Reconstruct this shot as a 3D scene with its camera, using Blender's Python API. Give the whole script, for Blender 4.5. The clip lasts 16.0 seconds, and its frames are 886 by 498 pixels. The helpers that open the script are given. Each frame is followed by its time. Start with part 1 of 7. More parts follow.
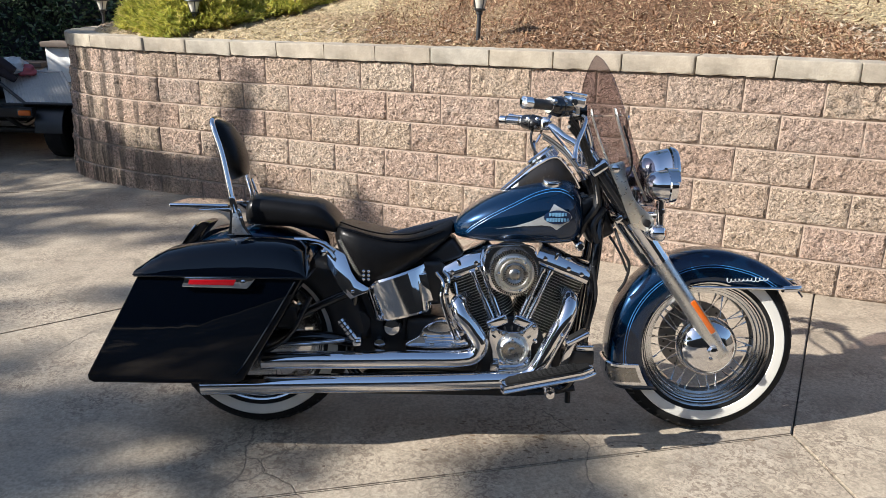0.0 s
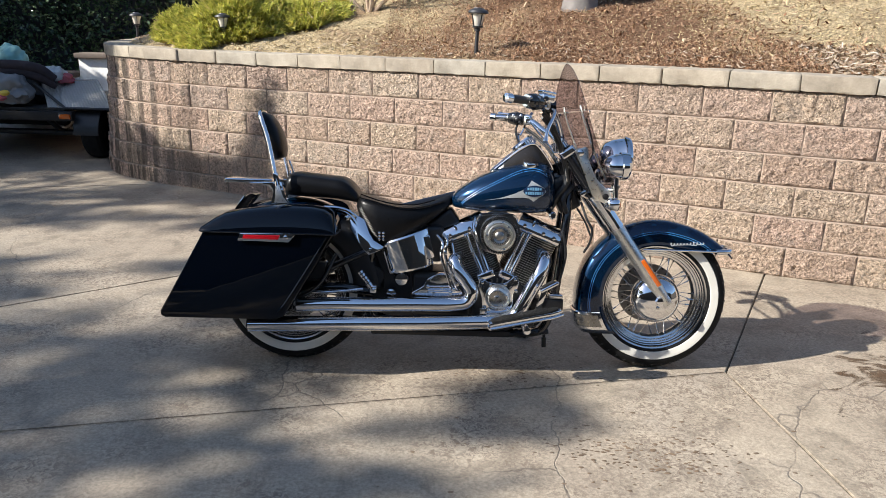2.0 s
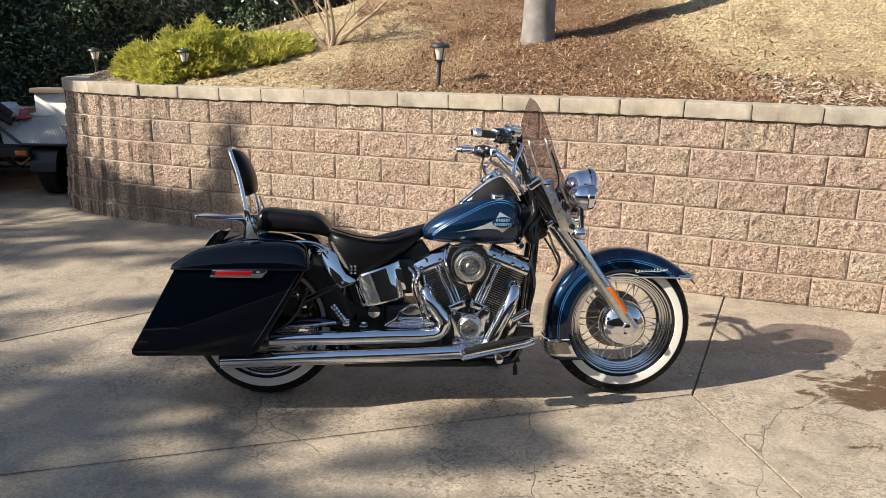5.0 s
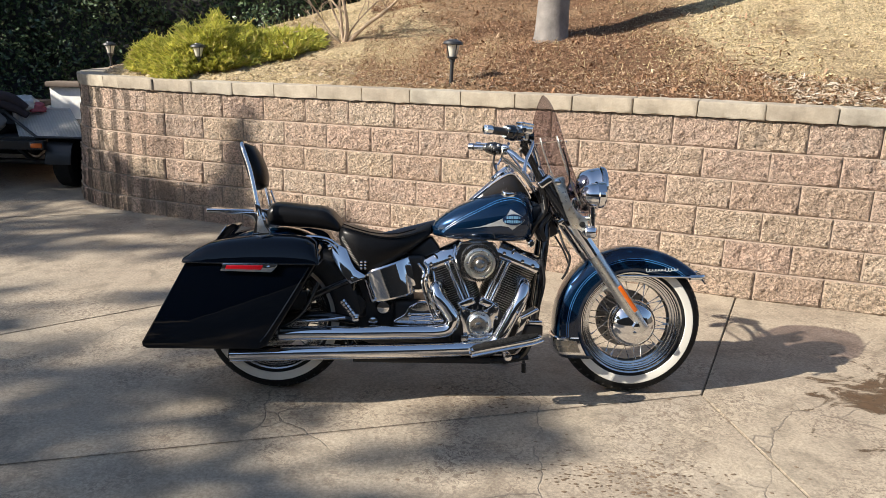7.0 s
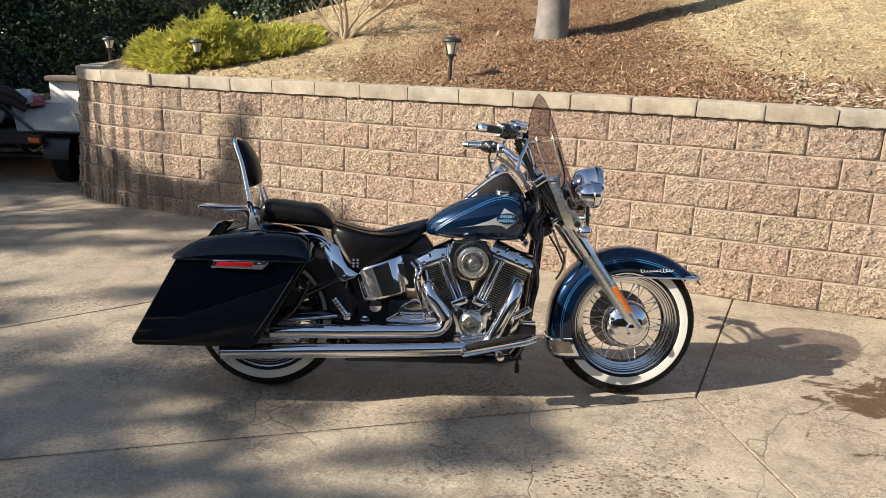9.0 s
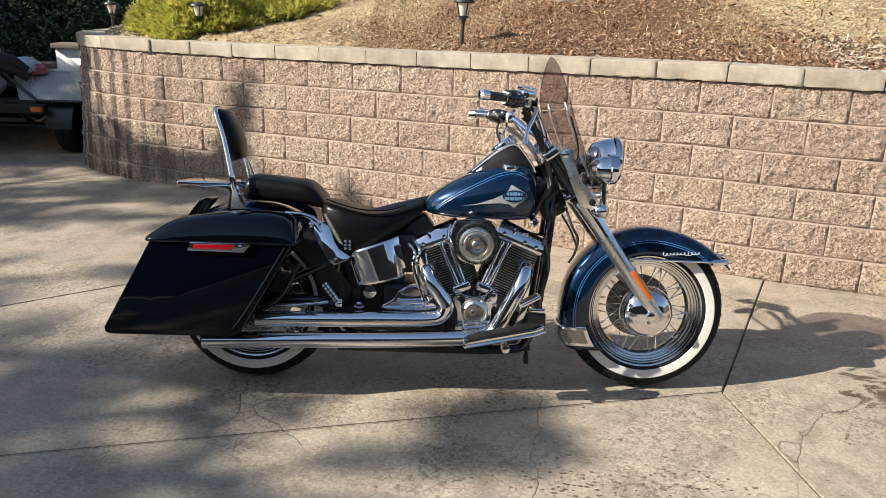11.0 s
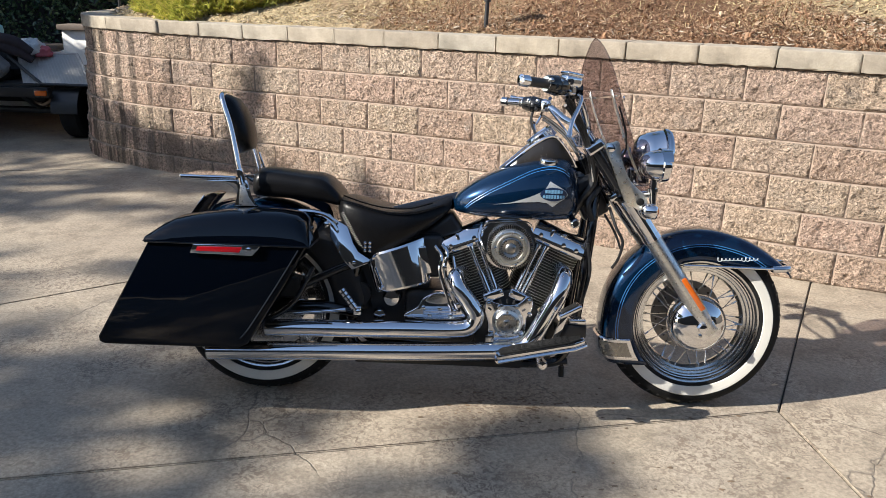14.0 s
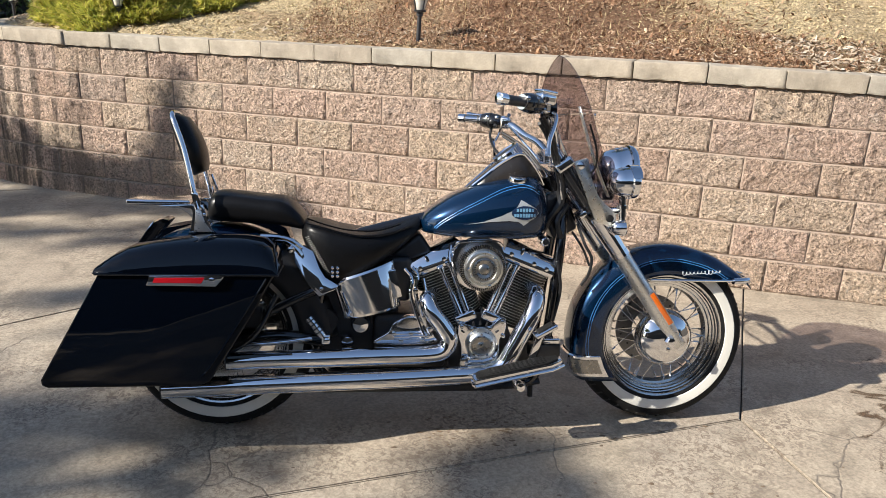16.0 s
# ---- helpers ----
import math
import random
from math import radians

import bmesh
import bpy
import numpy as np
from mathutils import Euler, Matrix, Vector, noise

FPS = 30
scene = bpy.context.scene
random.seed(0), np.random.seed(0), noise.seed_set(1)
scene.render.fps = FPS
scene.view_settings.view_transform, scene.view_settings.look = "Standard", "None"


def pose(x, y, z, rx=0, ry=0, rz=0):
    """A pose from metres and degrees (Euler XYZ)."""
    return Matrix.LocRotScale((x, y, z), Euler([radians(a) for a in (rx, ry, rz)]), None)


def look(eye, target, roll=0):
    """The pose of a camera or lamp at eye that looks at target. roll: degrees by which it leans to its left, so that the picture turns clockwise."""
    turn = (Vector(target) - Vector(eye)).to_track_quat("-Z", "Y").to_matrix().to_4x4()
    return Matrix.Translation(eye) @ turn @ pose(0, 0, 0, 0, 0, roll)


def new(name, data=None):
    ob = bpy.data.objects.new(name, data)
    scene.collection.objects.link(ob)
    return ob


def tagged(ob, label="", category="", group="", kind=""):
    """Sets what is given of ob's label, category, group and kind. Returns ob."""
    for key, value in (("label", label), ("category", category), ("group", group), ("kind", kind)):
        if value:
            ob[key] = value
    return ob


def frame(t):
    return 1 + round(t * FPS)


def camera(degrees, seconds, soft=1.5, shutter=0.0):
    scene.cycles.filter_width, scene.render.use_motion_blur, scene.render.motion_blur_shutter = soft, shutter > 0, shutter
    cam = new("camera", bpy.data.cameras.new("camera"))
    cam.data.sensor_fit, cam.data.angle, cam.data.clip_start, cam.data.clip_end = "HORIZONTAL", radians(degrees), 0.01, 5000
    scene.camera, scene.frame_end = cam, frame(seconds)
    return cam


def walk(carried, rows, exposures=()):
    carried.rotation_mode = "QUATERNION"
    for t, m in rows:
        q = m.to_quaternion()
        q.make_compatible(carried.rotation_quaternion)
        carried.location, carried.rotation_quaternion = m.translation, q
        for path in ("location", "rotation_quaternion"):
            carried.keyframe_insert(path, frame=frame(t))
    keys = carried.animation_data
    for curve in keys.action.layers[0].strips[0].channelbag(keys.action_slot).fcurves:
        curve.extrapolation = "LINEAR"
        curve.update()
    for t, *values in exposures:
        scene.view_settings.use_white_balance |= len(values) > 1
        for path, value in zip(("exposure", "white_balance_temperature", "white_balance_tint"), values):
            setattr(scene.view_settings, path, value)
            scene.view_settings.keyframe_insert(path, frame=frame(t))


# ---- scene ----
cam = camera(61.0, 16.0, soft=0.05)
PATH = [
    (0, (0.647, -2.484, 1.507), (0.655, -0.586, 0.876), 1.1),
    (0.5, (0.644, -2.561, 1.499), (0.647, -0.664, 0.865), 1.0),
    (1, (0.555, -2.766, 1.502), (0.558, -0.868, 0.874), 1.2),
    (1.5, (0.553, -2.971, 1.52), (0.558, -1.066, 0.909), 1.4),
    (2, (0.657, -3.164, 1.511), (0.66, -1.253, 0.921), 1.6),
    (2.5, (0.671, -3.232, 1.528), (0.673, -1.313, 0.964), 1.5),
    (3, (0.636, -3.239, 1.538), (0.651, -1.312, 1.001), 1.1),
    (3.5, (0.621, -3.234, 1.547), (0.668, -1.303, 1.03), 0.9),
    (4, (0.61, -3.223, 1.548), (0.698, -1.289, 1.043), 1.0),
    (4.2, (0.609, -3.219, 1.548), (0.711, -1.286, 1.044), 1.0),
    (6.3, (0.618, -3.196, 1.529), (0.708, -1.272, 0.983), 1.8),
    (6.5, (0.619, -3.196, 1.529), (0.7, -1.272, 0.989), 1.8),
    (7, (0.615, -3.207, 1.537), (0.692, -1.278, 1.013), 1.7),
    (7.5, (0.608, -3.199, 1.543), (0.692, -1.266, 1.037), 1.5),
    (8, (0.613, -3.2, 1.543), (0.697, -1.265, 1.043), 1.6),
    (8.5, (0.624, -3.192, 1.539), (0.704, -1.259, 1.03), 2.0),
    (9, (0.654, -3.183, 1.534), (0.726, -1.255, 1.005), 2.2),
    (9.2, (0.664, -3.175, 1.532), (0.733, -1.247, 0.987), 2.2),
    (11.3, (0.76, -2.845, 1.501), (0.756, -0.941, 0.889), 1.8),
    (11.5, (0.759, -2.831, 1.5), (0.745, -0.927, 0.889), 1.8),
    (12, (0.736, -2.834, 1.497), (0.699, -0.932, 0.879), 1.6),
    (12.5, (0.662, -2.826, 1.48), (0.624, -0.926, 0.856), 1.8),
    (13, (0.646, -2.771, 1.48), (0.615, -0.875, 0.846), 2.0),
    (13.5, (0.683, -2.653, 1.48), (0.657, -0.759, 0.838), 2.1),
    (14, (0.688, -2.589, 1.471), (0.67, -0.697, 0.823), 2.0),
    (14.5, (0.629, -2.546, 1.465), (0.648, -0.653, 0.818), 1.9),
    (15, (0.506, -2.489, 1.465), (0.601, -0.596, 0.826), 1.9),
    (15.5, (0.463, -2.475, 1.476), (0.648, -0.584, 0.85), 2.3),
    (16, (0.453, -2.489, 1.471), (0.693, -0.6, 0.862), 2.8),
]
walk(cam, [(t, look(eye, target, roll)) for t, eye, target, roll in PATH], [(0.0, 1.02, 6150, 10), (3.0, 1.01, 6200, 10), (3.5, 0.99, 6350, 10), (4.0, 0.99, 6750, 10), (6.5, 0.98, 6550, 10), (9.0, 0.98, 6850, 10), (11.5, 1.01, 6400, 10), (12.5, 1.01, 6250, 10), (16.0, 1.01, 6350, 10)])

# world, sun, exposure
world = bpy.data.worlds.new("sky")
scene.world = world
world.use_nodes = True
wn = world.node_tree.nodes
sky = wn.new("ShaderNodeTexSky")
sky.sky_type = 'NISHITA'
sky.sun_disc = False
sky.sun_elevation = radians(33)
sky.sun_rotation = radians(-105.7)
sky.air_density, sky.dust_density, sky.ozone_density = 1.0, 0.6, 1.2
wn["Background"].inputs["Strength"].default_value = 0.082
world.node_tree.links.new(sky.outputs[0], wn["Background"].inputs["Color"])
SUN_WAY = Vector((0.808, 0.227, -0.543)).normalized()
sun_data = bpy.data.lights.new("sun", 'SUN')
sun_data.energy = 5.0
sun_data.angle = radians(0.55)
sun_data.color = (1.0, 0.93, 0.82)
sun = new("sun", sun_data)
sun.matrix_world = look(Vector((0, 0, 20)), Vector((0, 0, 20)) + SUN_WAY)

# ---------------------------------------------------------------- tools


def part(name, bm, material, parent=None, label="", angle=38):
    """One bmesh as one mesh object, under a thing or a part."""
    me = bpy.data.meshes.new(name)
    bmesh.ops.recalc_face_normals(bm, faces=bm.faces)
    bm.to_mesh(me)
    bm.free()
    for m in (material if isinstance(material, (list, tuple)) else [material]):
        me.materials.append(m)
    me.shade_smooth()
    me.set_sharp_from_angle(angle=radians(angle))
    ob = new(name, me)
    if parent:
        ob.parent = parent
    if label:
        tagged(ob, label)
    return ob


def raw(name, verts, faces, material, parent=None, smooth=True, angle=38):
    me = bpy.data.meshes.new(name)
    me.from_pydata([tuple(v) for v in verts], [], faces)
    for m in (material if isinstance(material, (list, tuple)) else [material]):
        me.materials.append(m)
    if smooth:
        me.shade_smooth()
        me.set_sharp_from_angle(angle=radians(angle))
    ob = new(name, me)
    if parent:
        ob.parent = parent
    return ob


def again(ob, m, parent=None):
    """Another piece on the same mesh."""
    o = new(ob.name.split(".")[0], ob.data)
    o.parent = parent or ob.parent
    o.matrix_basis = m
    return o


def add_loft(bm, rings, closed=True, caps=True, mat=0):
    rows = [[bm.verts.new(p) for p in ring] for ring in rings]
    n = len(rows[0])
    for a, b in zip(rows, rows[1:]):
        for i in range(n if closed else n - 1):
            j = (i + 1) % n
            try:
                bm.faces.new((a[i], a[j], b[j], b[i])).material_index = mat
            except ValueError:
                pass
    if caps and closed:
        for r in (rows[0], rows[-1]):
            try:
                bm.faces.new(r).material_index = mat
            except ValueError:
                pass
    return rows


def loft(rings, closed=True, caps=True):
    bm = bmesh.new()
    add_loft(bm, rings, closed, caps)
    return bm


def smooth_path(points, steps=8):
    """Catmull-Rom through the points."""
    p = [Vector(q) for q in points]
    p = [2 * p[0] - p[1]] + p + [2 * p[-1] - p[-2]]
    out = []
    for a, b, c, d in zip(p, p[1:], p[2:], p[3:]):
        for k in range(steps):
            t = k / steps
            out.append(0.5 * (2 * b + (c - a) * t + (2 * a - 5 * b + 4 * c - d) * t * t + (3 * b - a - 3 * c + d) * t ** 3))
    return out + [p[-2]]


def add_tube(bm, path, radius, seg=14, caps=True, mat=0):
    path = [Vector(q) for q in path]
    rad = radius if callable(radius) else (lambda f: radius)
    rings, side = [], None
    for i, q in enumerate(path):
        way = (path[min(i + 1, len(path) - 1)] - path[max(i - 1, 0)]).normalized()
        if side is None:
            side = way.orthogonal().normalized()
        side = (side - way * side.dot(way)).normalized()
        up = way.cross(side)
        r = rad(i / max(1, len(path) - 1))
        rings.append([q + r * (math.cos(a) * side + math.sin(a) * up) for a in (2 * math.pi * k / seg for k in range(seg))])
    add_loft(bm, rings, True, caps, mat)


def tube(path, radius, seg=14, caps=True):
    bm = bmesh.new()
    add_tube(bm, path, radius, seg, caps)
    return bm


def add_lathe(bm, profile, seg=32, m=None, mat=0):
    """profile: (radius, along), turned about the y axis."""
    m = m or Matrix()
    rings = [[m @ Vector((r * math.cos(a), y, r * math.sin(a))) for a in (2 * math.pi * k / seg for k in range(seg))] for r, y in profile]
    rows = add_loft(bm, rings, True, False, mat)
    for row, (r, y) in zip((rows[0], rows[-1]), (profile[0], profile[-1])):
        if r < 0.035:
            bm.faces.new(row).material_index = mat


def lathe(profile, seg=32, m=None):
    bm = bmesh.new()
    add_lathe(bm, profile, seg, m)
    return bm


def bevel(bm, width, segments=2, angle=30):
    bmesh.ops.recalc_face_normals(bm, faces=bm.faces)
    edges = [e for e in bm.edges if len(e.link_faces) == 2 and e.calc_face_angle(0) > radians(angle)]
    bmesh.ops.bevel(bm, geom=edges, offset=width, segments=segments, profile=0.6, affect='EDGES', clamp_overlap=True)
    return bm


def slab(outline, y0, y1, edge=0.004, segments=2):
    """A plate with the outline (x, z) between y0 and y1."""
    bm = loft([[(x, y0, z) for x, z in outline], [(x, y1, z) for x, z in outline]])
    return bevel(bm, edge, segments) if edge else bm


def block(size, m=None, edge=0.004, segments=2):
    bm = bmesh.new()
    bmesh.ops.create_cube(bm, size=1.0, matrix=(m or Matrix()) @ Matrix.Diagonal((*size, 1)))
    return bevel(bm, edge, segments) if edge else bm


def curve_outline(points, steps=5):
    """A closed smooth outline through (x, z)."""
    n, out = len(points), []
    for i in range(n):
        a, b, c, d = (Vector(points[(i + k) % n]) for k in (-1, 0, 1, 2))
        for k in range(steps):
            t = k / steps
            out.append(tuple(0.5 * (2 * b + (c - a) * t + (2 * a - 5 * b + 4 * c - d) * t * t + (3 * b - a - 3 * c + d) * t ** 3)))
    return out


def turn_to(way, at=(0, 0, 0)):
    """A pose whose y axis points along way."""
    return Matrix.Translation(at) @ Vector(way).to_track_quat('Y', 'Z').to_matrix().to_4x4()


def bolt(name, at, way, radius, height, material, parent):
    return part(name, lathe([(radius * 0.55, height), (radius, height * 0.8), (radius, 0)], 12, turn_to(way, at)), material, parent)

# ---------------------------------------------------------------- materials
def shader(name):
    m = bpy.data.materials.new(name)
    m.use_nodes = True
    return m, m.node_tree.nodes, m.node_tree.links, m.node_tree.nodes["Principled BSDF"]


def node(nodes, kind, **values):
    n = nodes.new(kind)
    for key, value in values.items():
        n.inputs[key.replace("_", " ")].default_value = value
    return n


def ramp(nodes, links, source, stops, mode='LINEAR'):
    r = nodes.new("ShaderNodeValToRGB")
    r.color_ramp.interpolation = mode
    e = r.color_ramp.elements
    while len(e) < len(stops):
        e.new(0.5)
    for el, (p, c) in zip(e, stops):
        el.position = p
        el.color = (*c, 1) if isinstance(c, tuple) else (c, c, c, 1)
    links.new(source, r.inputs[0])
    return r.outputs["Color"]


def blend(nodes, links, kind, factor, a, b):
    x = nodes.new("ShaderNodeMix")
    x.data_type, x.blend_type, x.clamp_factor = 'RGBA', kind, True
    for value, socket in ((factor, x.inputs[0]), (a, x.inputs[6]), (b, x.inputs[7])):
        if isinstance(value, bpy.types.NodeSocket):
            links.new(value, socket)
        else:
            socket.default_value = (*value, 1) if isinstance(value, tuple) else value
    return x.outputs[2]


def noise_tex(nodes, links, space, scale, detail=4.0, rough=0.6, distortion=0.0):
    n = node(nodes, "ShaderNodeTexNoise", Scale=scale, Detail=detail, Roughness=rough, Distortion=distortion)
    links.new(space, n.inputs["Vector"])
    return n.outputs["Fac"]


def relief(nodes, links, bsdf, height, strength, distance):
    b = node(nodes, "ShaderNodeBump", Strength=strength, Distance=distance)
    links.new(height, b.inputs["Height"])
    links.new(b.outputs[0], bsdf.inputs["Normal"])


def simple(name, color, rough, metal=0.0, coat=0.0, grain=0.0, scale=60.0, bump=0.0, spread=0.12, gloss=0.5):
    """A surface with slight variation of colour and gloss."""
    m, n, l, b = shader(name)
    space = n.new("ShaderNodeTexCoord").outputs["Object"]
    fine = noise_tex(n, l, space, scale, 5)
    wide = noise_tex(n, l, space, scale * 0.12, 3)
    lo, hi = tuple(c * (1 - spread) for c in color), tuple(min(1, c * (1 + spread)) for c in color)
    l.new(ramp(n, l, wide, [(0.3, lo), (0.7, hi)]), b.inputs["Base Color"])
    l.new(ramp(n, l, fine, [(0.3, max(0.0, rough - grain)), (0.75, min(1.0, rough + grain))]), b.inputs["Roughness"])
    b.inputs["Metallic"].default_value = metal
    b.inputs["Specular IOR Level"].default_value = gloss
    b.inputs["Coat Weight"].default_value = coat
    b.inputs["Coat Roughness"].default_value = 0.03
    if bump:
        relief(n, l, b, fine, 0.5, bump)
    return m


CHROME = simple("chrome", (0.78, 0.78, 0.79), 0.06, 1.0, grain=0.03, scale=25, spread=0.03)
SATIN = simple("satin_aluminium", (0.66, 0.66, 0.65), 0.32, 1.0, grain=0.08, scale=120)
STEEL = simple("polished_steel", (0.6, 0.59, 0.57), 0.18, 1.0, grain=0.06, scale=80)
IRON = simple("black_iron", (0.008, 0.008, 0.009), 0.42, 0.0, grain=0.12, scale=90, bump=0.0004)
FRAME_BLACK = simple("gloss_black", (0.006, 0.006, 0.007), 0.16, 0.0, coat=0.6, grain=0.05)
LEATHER = simple("black_leather", (0.0045, 0.0045, 0.005), 0.34, grain=0.08, scale=240, bump=0.0007, gloss=0.2)
RUBBER = simple("tyre_rubber", (0.009, 0.009, 0.009), 0.72, grain=0.1, scale=150, bump=0.0005, spread=0.3, gloss=0.2)
GRIP_RUBBER = simple("grip_rubber", (0.03, 0.028, 0.026), 0.5, grain=0.1, scale=200)
WHITE_RUBBER = simple("white_rubber", (0.62, 0.6, 0.54), 0.55, grain=0.08, scale=40, spread=0.08)
PLASTIC = simple("black_plastic", (0.012, 0.012, 0.013), 0.38, grain=0.08)
RED_LENS = simple("red_lens", (0.28, 0.004, 0.008), 0.12, coat=0.8, grain=0.03)
AMBER_LENS = simple("amber_lens", (0.5, 0.1, 0.008), 0.14, coat=0.8, grain=0.03)
SILVER_PAINT = simple("silver_paint", (0.5, 0.52, 0.52), 0.32, 0.4, coat=0.5)
BRIGHT_BLUE = simple("light_blue_paint", (0.05, 0.22, 0.52), 0.3, coat=0.5)
PALE_BLUE = simple("pale_blue_paint", (0.16, 0.34, 0.52), 0.3, coat=0.5)
DARK_BLUE = simple("navy_paint", (0.01, 0.025, 0.07), 0.3, coat=0.5)
LENS_GREY = simple("headlamp_glass", (0.55, 0.57, 0.6), 0.05, 0.6, coat=1.0)
RIM = simple("wheel_rim_chrome", (0.7, 0.7, 0.69), 0.17, 1.0, grain=0.06, scale=60, spread=0.08)
POLISHED = simple("polished_plate", (0.84, 0.82, 0.76), 0.3, 1.0, grain=0.05, scale=60, spread=0.05)
DASH = simple("dash_skin", (0.02, 0.017, 0.015), 0.24, 0.0, grain=0.06, scale=60)
GREY_BADGE = simple("pewter_badge", (0.33, 0.32, 0.3), 0.3, 1.0, grain=0.1)
# disc steel with the shade behind the spokes put into its colour
SHADED_DISC = simple("brake_disc_steel", (0.2, 0.195, 0.19), 0.35, 1.0, grain=0.08)
# near-black for grime, and for the shade painted inside the hedges
GRIME_AND_SHADE = simple("dirty_black", (0.02, 0.019, 0.018), 0.7, grain=0.1, spread=0.4)


def car_paint(name, base, flake, metal, gloss=1.0, under=0.2, ripple=30.0, wave=0.02):
    m, n, l, b = shader(name)
    space = n.new("ShaderNodeTexCoord").outputs["Object"]
    cell = node(n, "ShaderNodeTexVoronoi", Scale=1400.0)
    l.new(space, cell.inputs["Vector"])
    l.new(ramp(n, l, cell.outputs["Color"], [(0.0, base), (1.0, flake)]), b.inputs["Base Color"])
    b.inputs["Metallic"].default_value = metal
    b.inputs["Roughness"].default_value = 0.26
    b.inputs["Specular IOR Level"].default_value = under
    b.inputs["Coat Weight"].default_value = gloss
    b.inputs["Coat Roughness"].default_value = 0.02
    relief(n, l, b, noise_tex(n, l, space, ripple, 2), wave, 0.002)
    l.new(b.inputs["Normal"].links[0].from_socket, b.inputs["Coat Normal"])
    return m


BLUE_PAINT = car_paint("blue_metallic_paint", (0.0008, 0.009, 0.03), (0.003, 0.028, 0.078), 0.6)
NAVY_GLOSS = car_paint("navy_gloss_paint", (0.0004, 0.0008, 0.002), (0.0008, 0.002, 0.005), 0.0, 0.7, 0.0, 7.0, 0.3)


def tinted(name, color):
    m, n, l, b = shader(name)
    n.remove(b)
    clear = node(n, "ShaderNodeBsdfTransparent", Color=(*color, 1))
    gloss = node(n, "ShaderNodeBsdfGlossy", Roughness=0.04)
    mix = n.new("ShaderNodeMixShader")
    mix.inputs[0].default_value = 0.06
    l.new(clear.outputs[0], mix.inputs[1])
    l.new(gloss.outputs[0], mix.inputs[2])
    l.new(mix.outputs[0], n["Material Output"].inputs["Surface"])
    return m


SMOKE = tinted("smoked_windshield", (0.63, 0.585, 0.6))
CLEAR = tinted("clear_plastic", (0.82, 0.82, 0.8))


def concrete():
    m, n, l, b = shader("stamped_concrete")
    space = n.new("ShaderNodeTexCoord").outputs["Object"]
    wide = noise_tex(n, l, space, 0.9, 5, 0.6, 0.4)
    mid = noise_tex(n, l, space, 5.0, 8, 0.65, 0.8)
    fine = noise_tex(n, l, space, 70.0, 6, 0.7)
    col = ramp(n, l, wide, [(0.3, (0.31, 0.256, 0.197)), (0.55, (0.40, 0.338, 0.258)), (0.75, (0.35, 0.302, 0.245))])
    col = blend(n, l, 'MULTIPLY', 0.85, col, ramp(n, l, mid, [(0.3, 0.5), (0.48, 0.95), (0.7, 1.15)]))
    col = blend(n, l, 'MULTIPLY', 0.8, col, ramp(n, l, fine, [(0.32, 0.55), (0.6, 1.15)]))
    # worn speckle where the colour hardener has gone
    speck = noise_tex(n, l, space, 38.0, 7, 0.75, 1.2)
    zone = noise_tex(n, l, space, 1.7, 3)
    mask = blend(n, l, 'MULTIPLY', 1.0, ramp(n, l, speck, [(0.49, 0.0), (0.56, 1.0)]), ramp(n, l, zone, [(0.42, 0.1), (0.6, 1.0)]))
    col = blend(n, l, 'MIX', mask, col, (0.19, 0.15, 0.115))
    # fine hair cracks
    bend = node(n, "ShaderNodeTexNoise", Scale=2.2, Detail=5.0)
    l.new(space, bend.inputs["Vector"])
    warp = blend(n, l, 'ADD', 0.35, space, bend.outputs["Color"])
    crack = node(n, "ShaderNodeTexVoronoi", Scale=1.25)
    crack.feature = 'DISTANCE_TO_EDGE'
    l.new(warp, crack.inputs["Vector"])
    line = ramp(n, l, crack.outputs["Distance"], [(0.0, 1.0), (0.006, 0.0)])
    gone = ramp(n, l, noise_tex(n, l, space, 1.3, 2), [(0.5, 0.0), (0.6, 0.75)])
    line = blend(n, l, 'MULTIPLY', 1.0, line, gone)
    col = blend(n, l, 'MIX', line, col, (0.13, 0.11, 0.09))
    l.new(col, b.inputs["Base Color"])
    l.new(ramp(n, l, mid, [(0.3, 0.5), (0.7, 0.78)]), b.inputs["Roughness"])
    b.inputs["Specular IOR Level"].default_value = 0.35
    h = blend(n, l, 'ADD', 0.3, ramp(n, l, mid, [(0.2, 0.0), (0.8, 1.0)]), fine)
    h = blend(n, l, 'SUBTRACT', 1.0, h, line)
    relief(n, l, b, h, 0.55, 0.006)
    return m


CONCRETE = concrete()
BADGE_SILVER = simple("badge_silver", (0.62, 0.63, 0.64), 0.45, 0.2, grain=0.02, scale=90)
JOINT = simple("joint_grit", (0.11, 0.094, 0.078), 0.9, grain=0.05, scale=90, bump=0.002, spread=0.4)
EARTH_STAIN = simple("damp_earth_stain", (0.15, 0.105, 0.068), 0.6, grain=0.1, scale=30, spread=0.3)


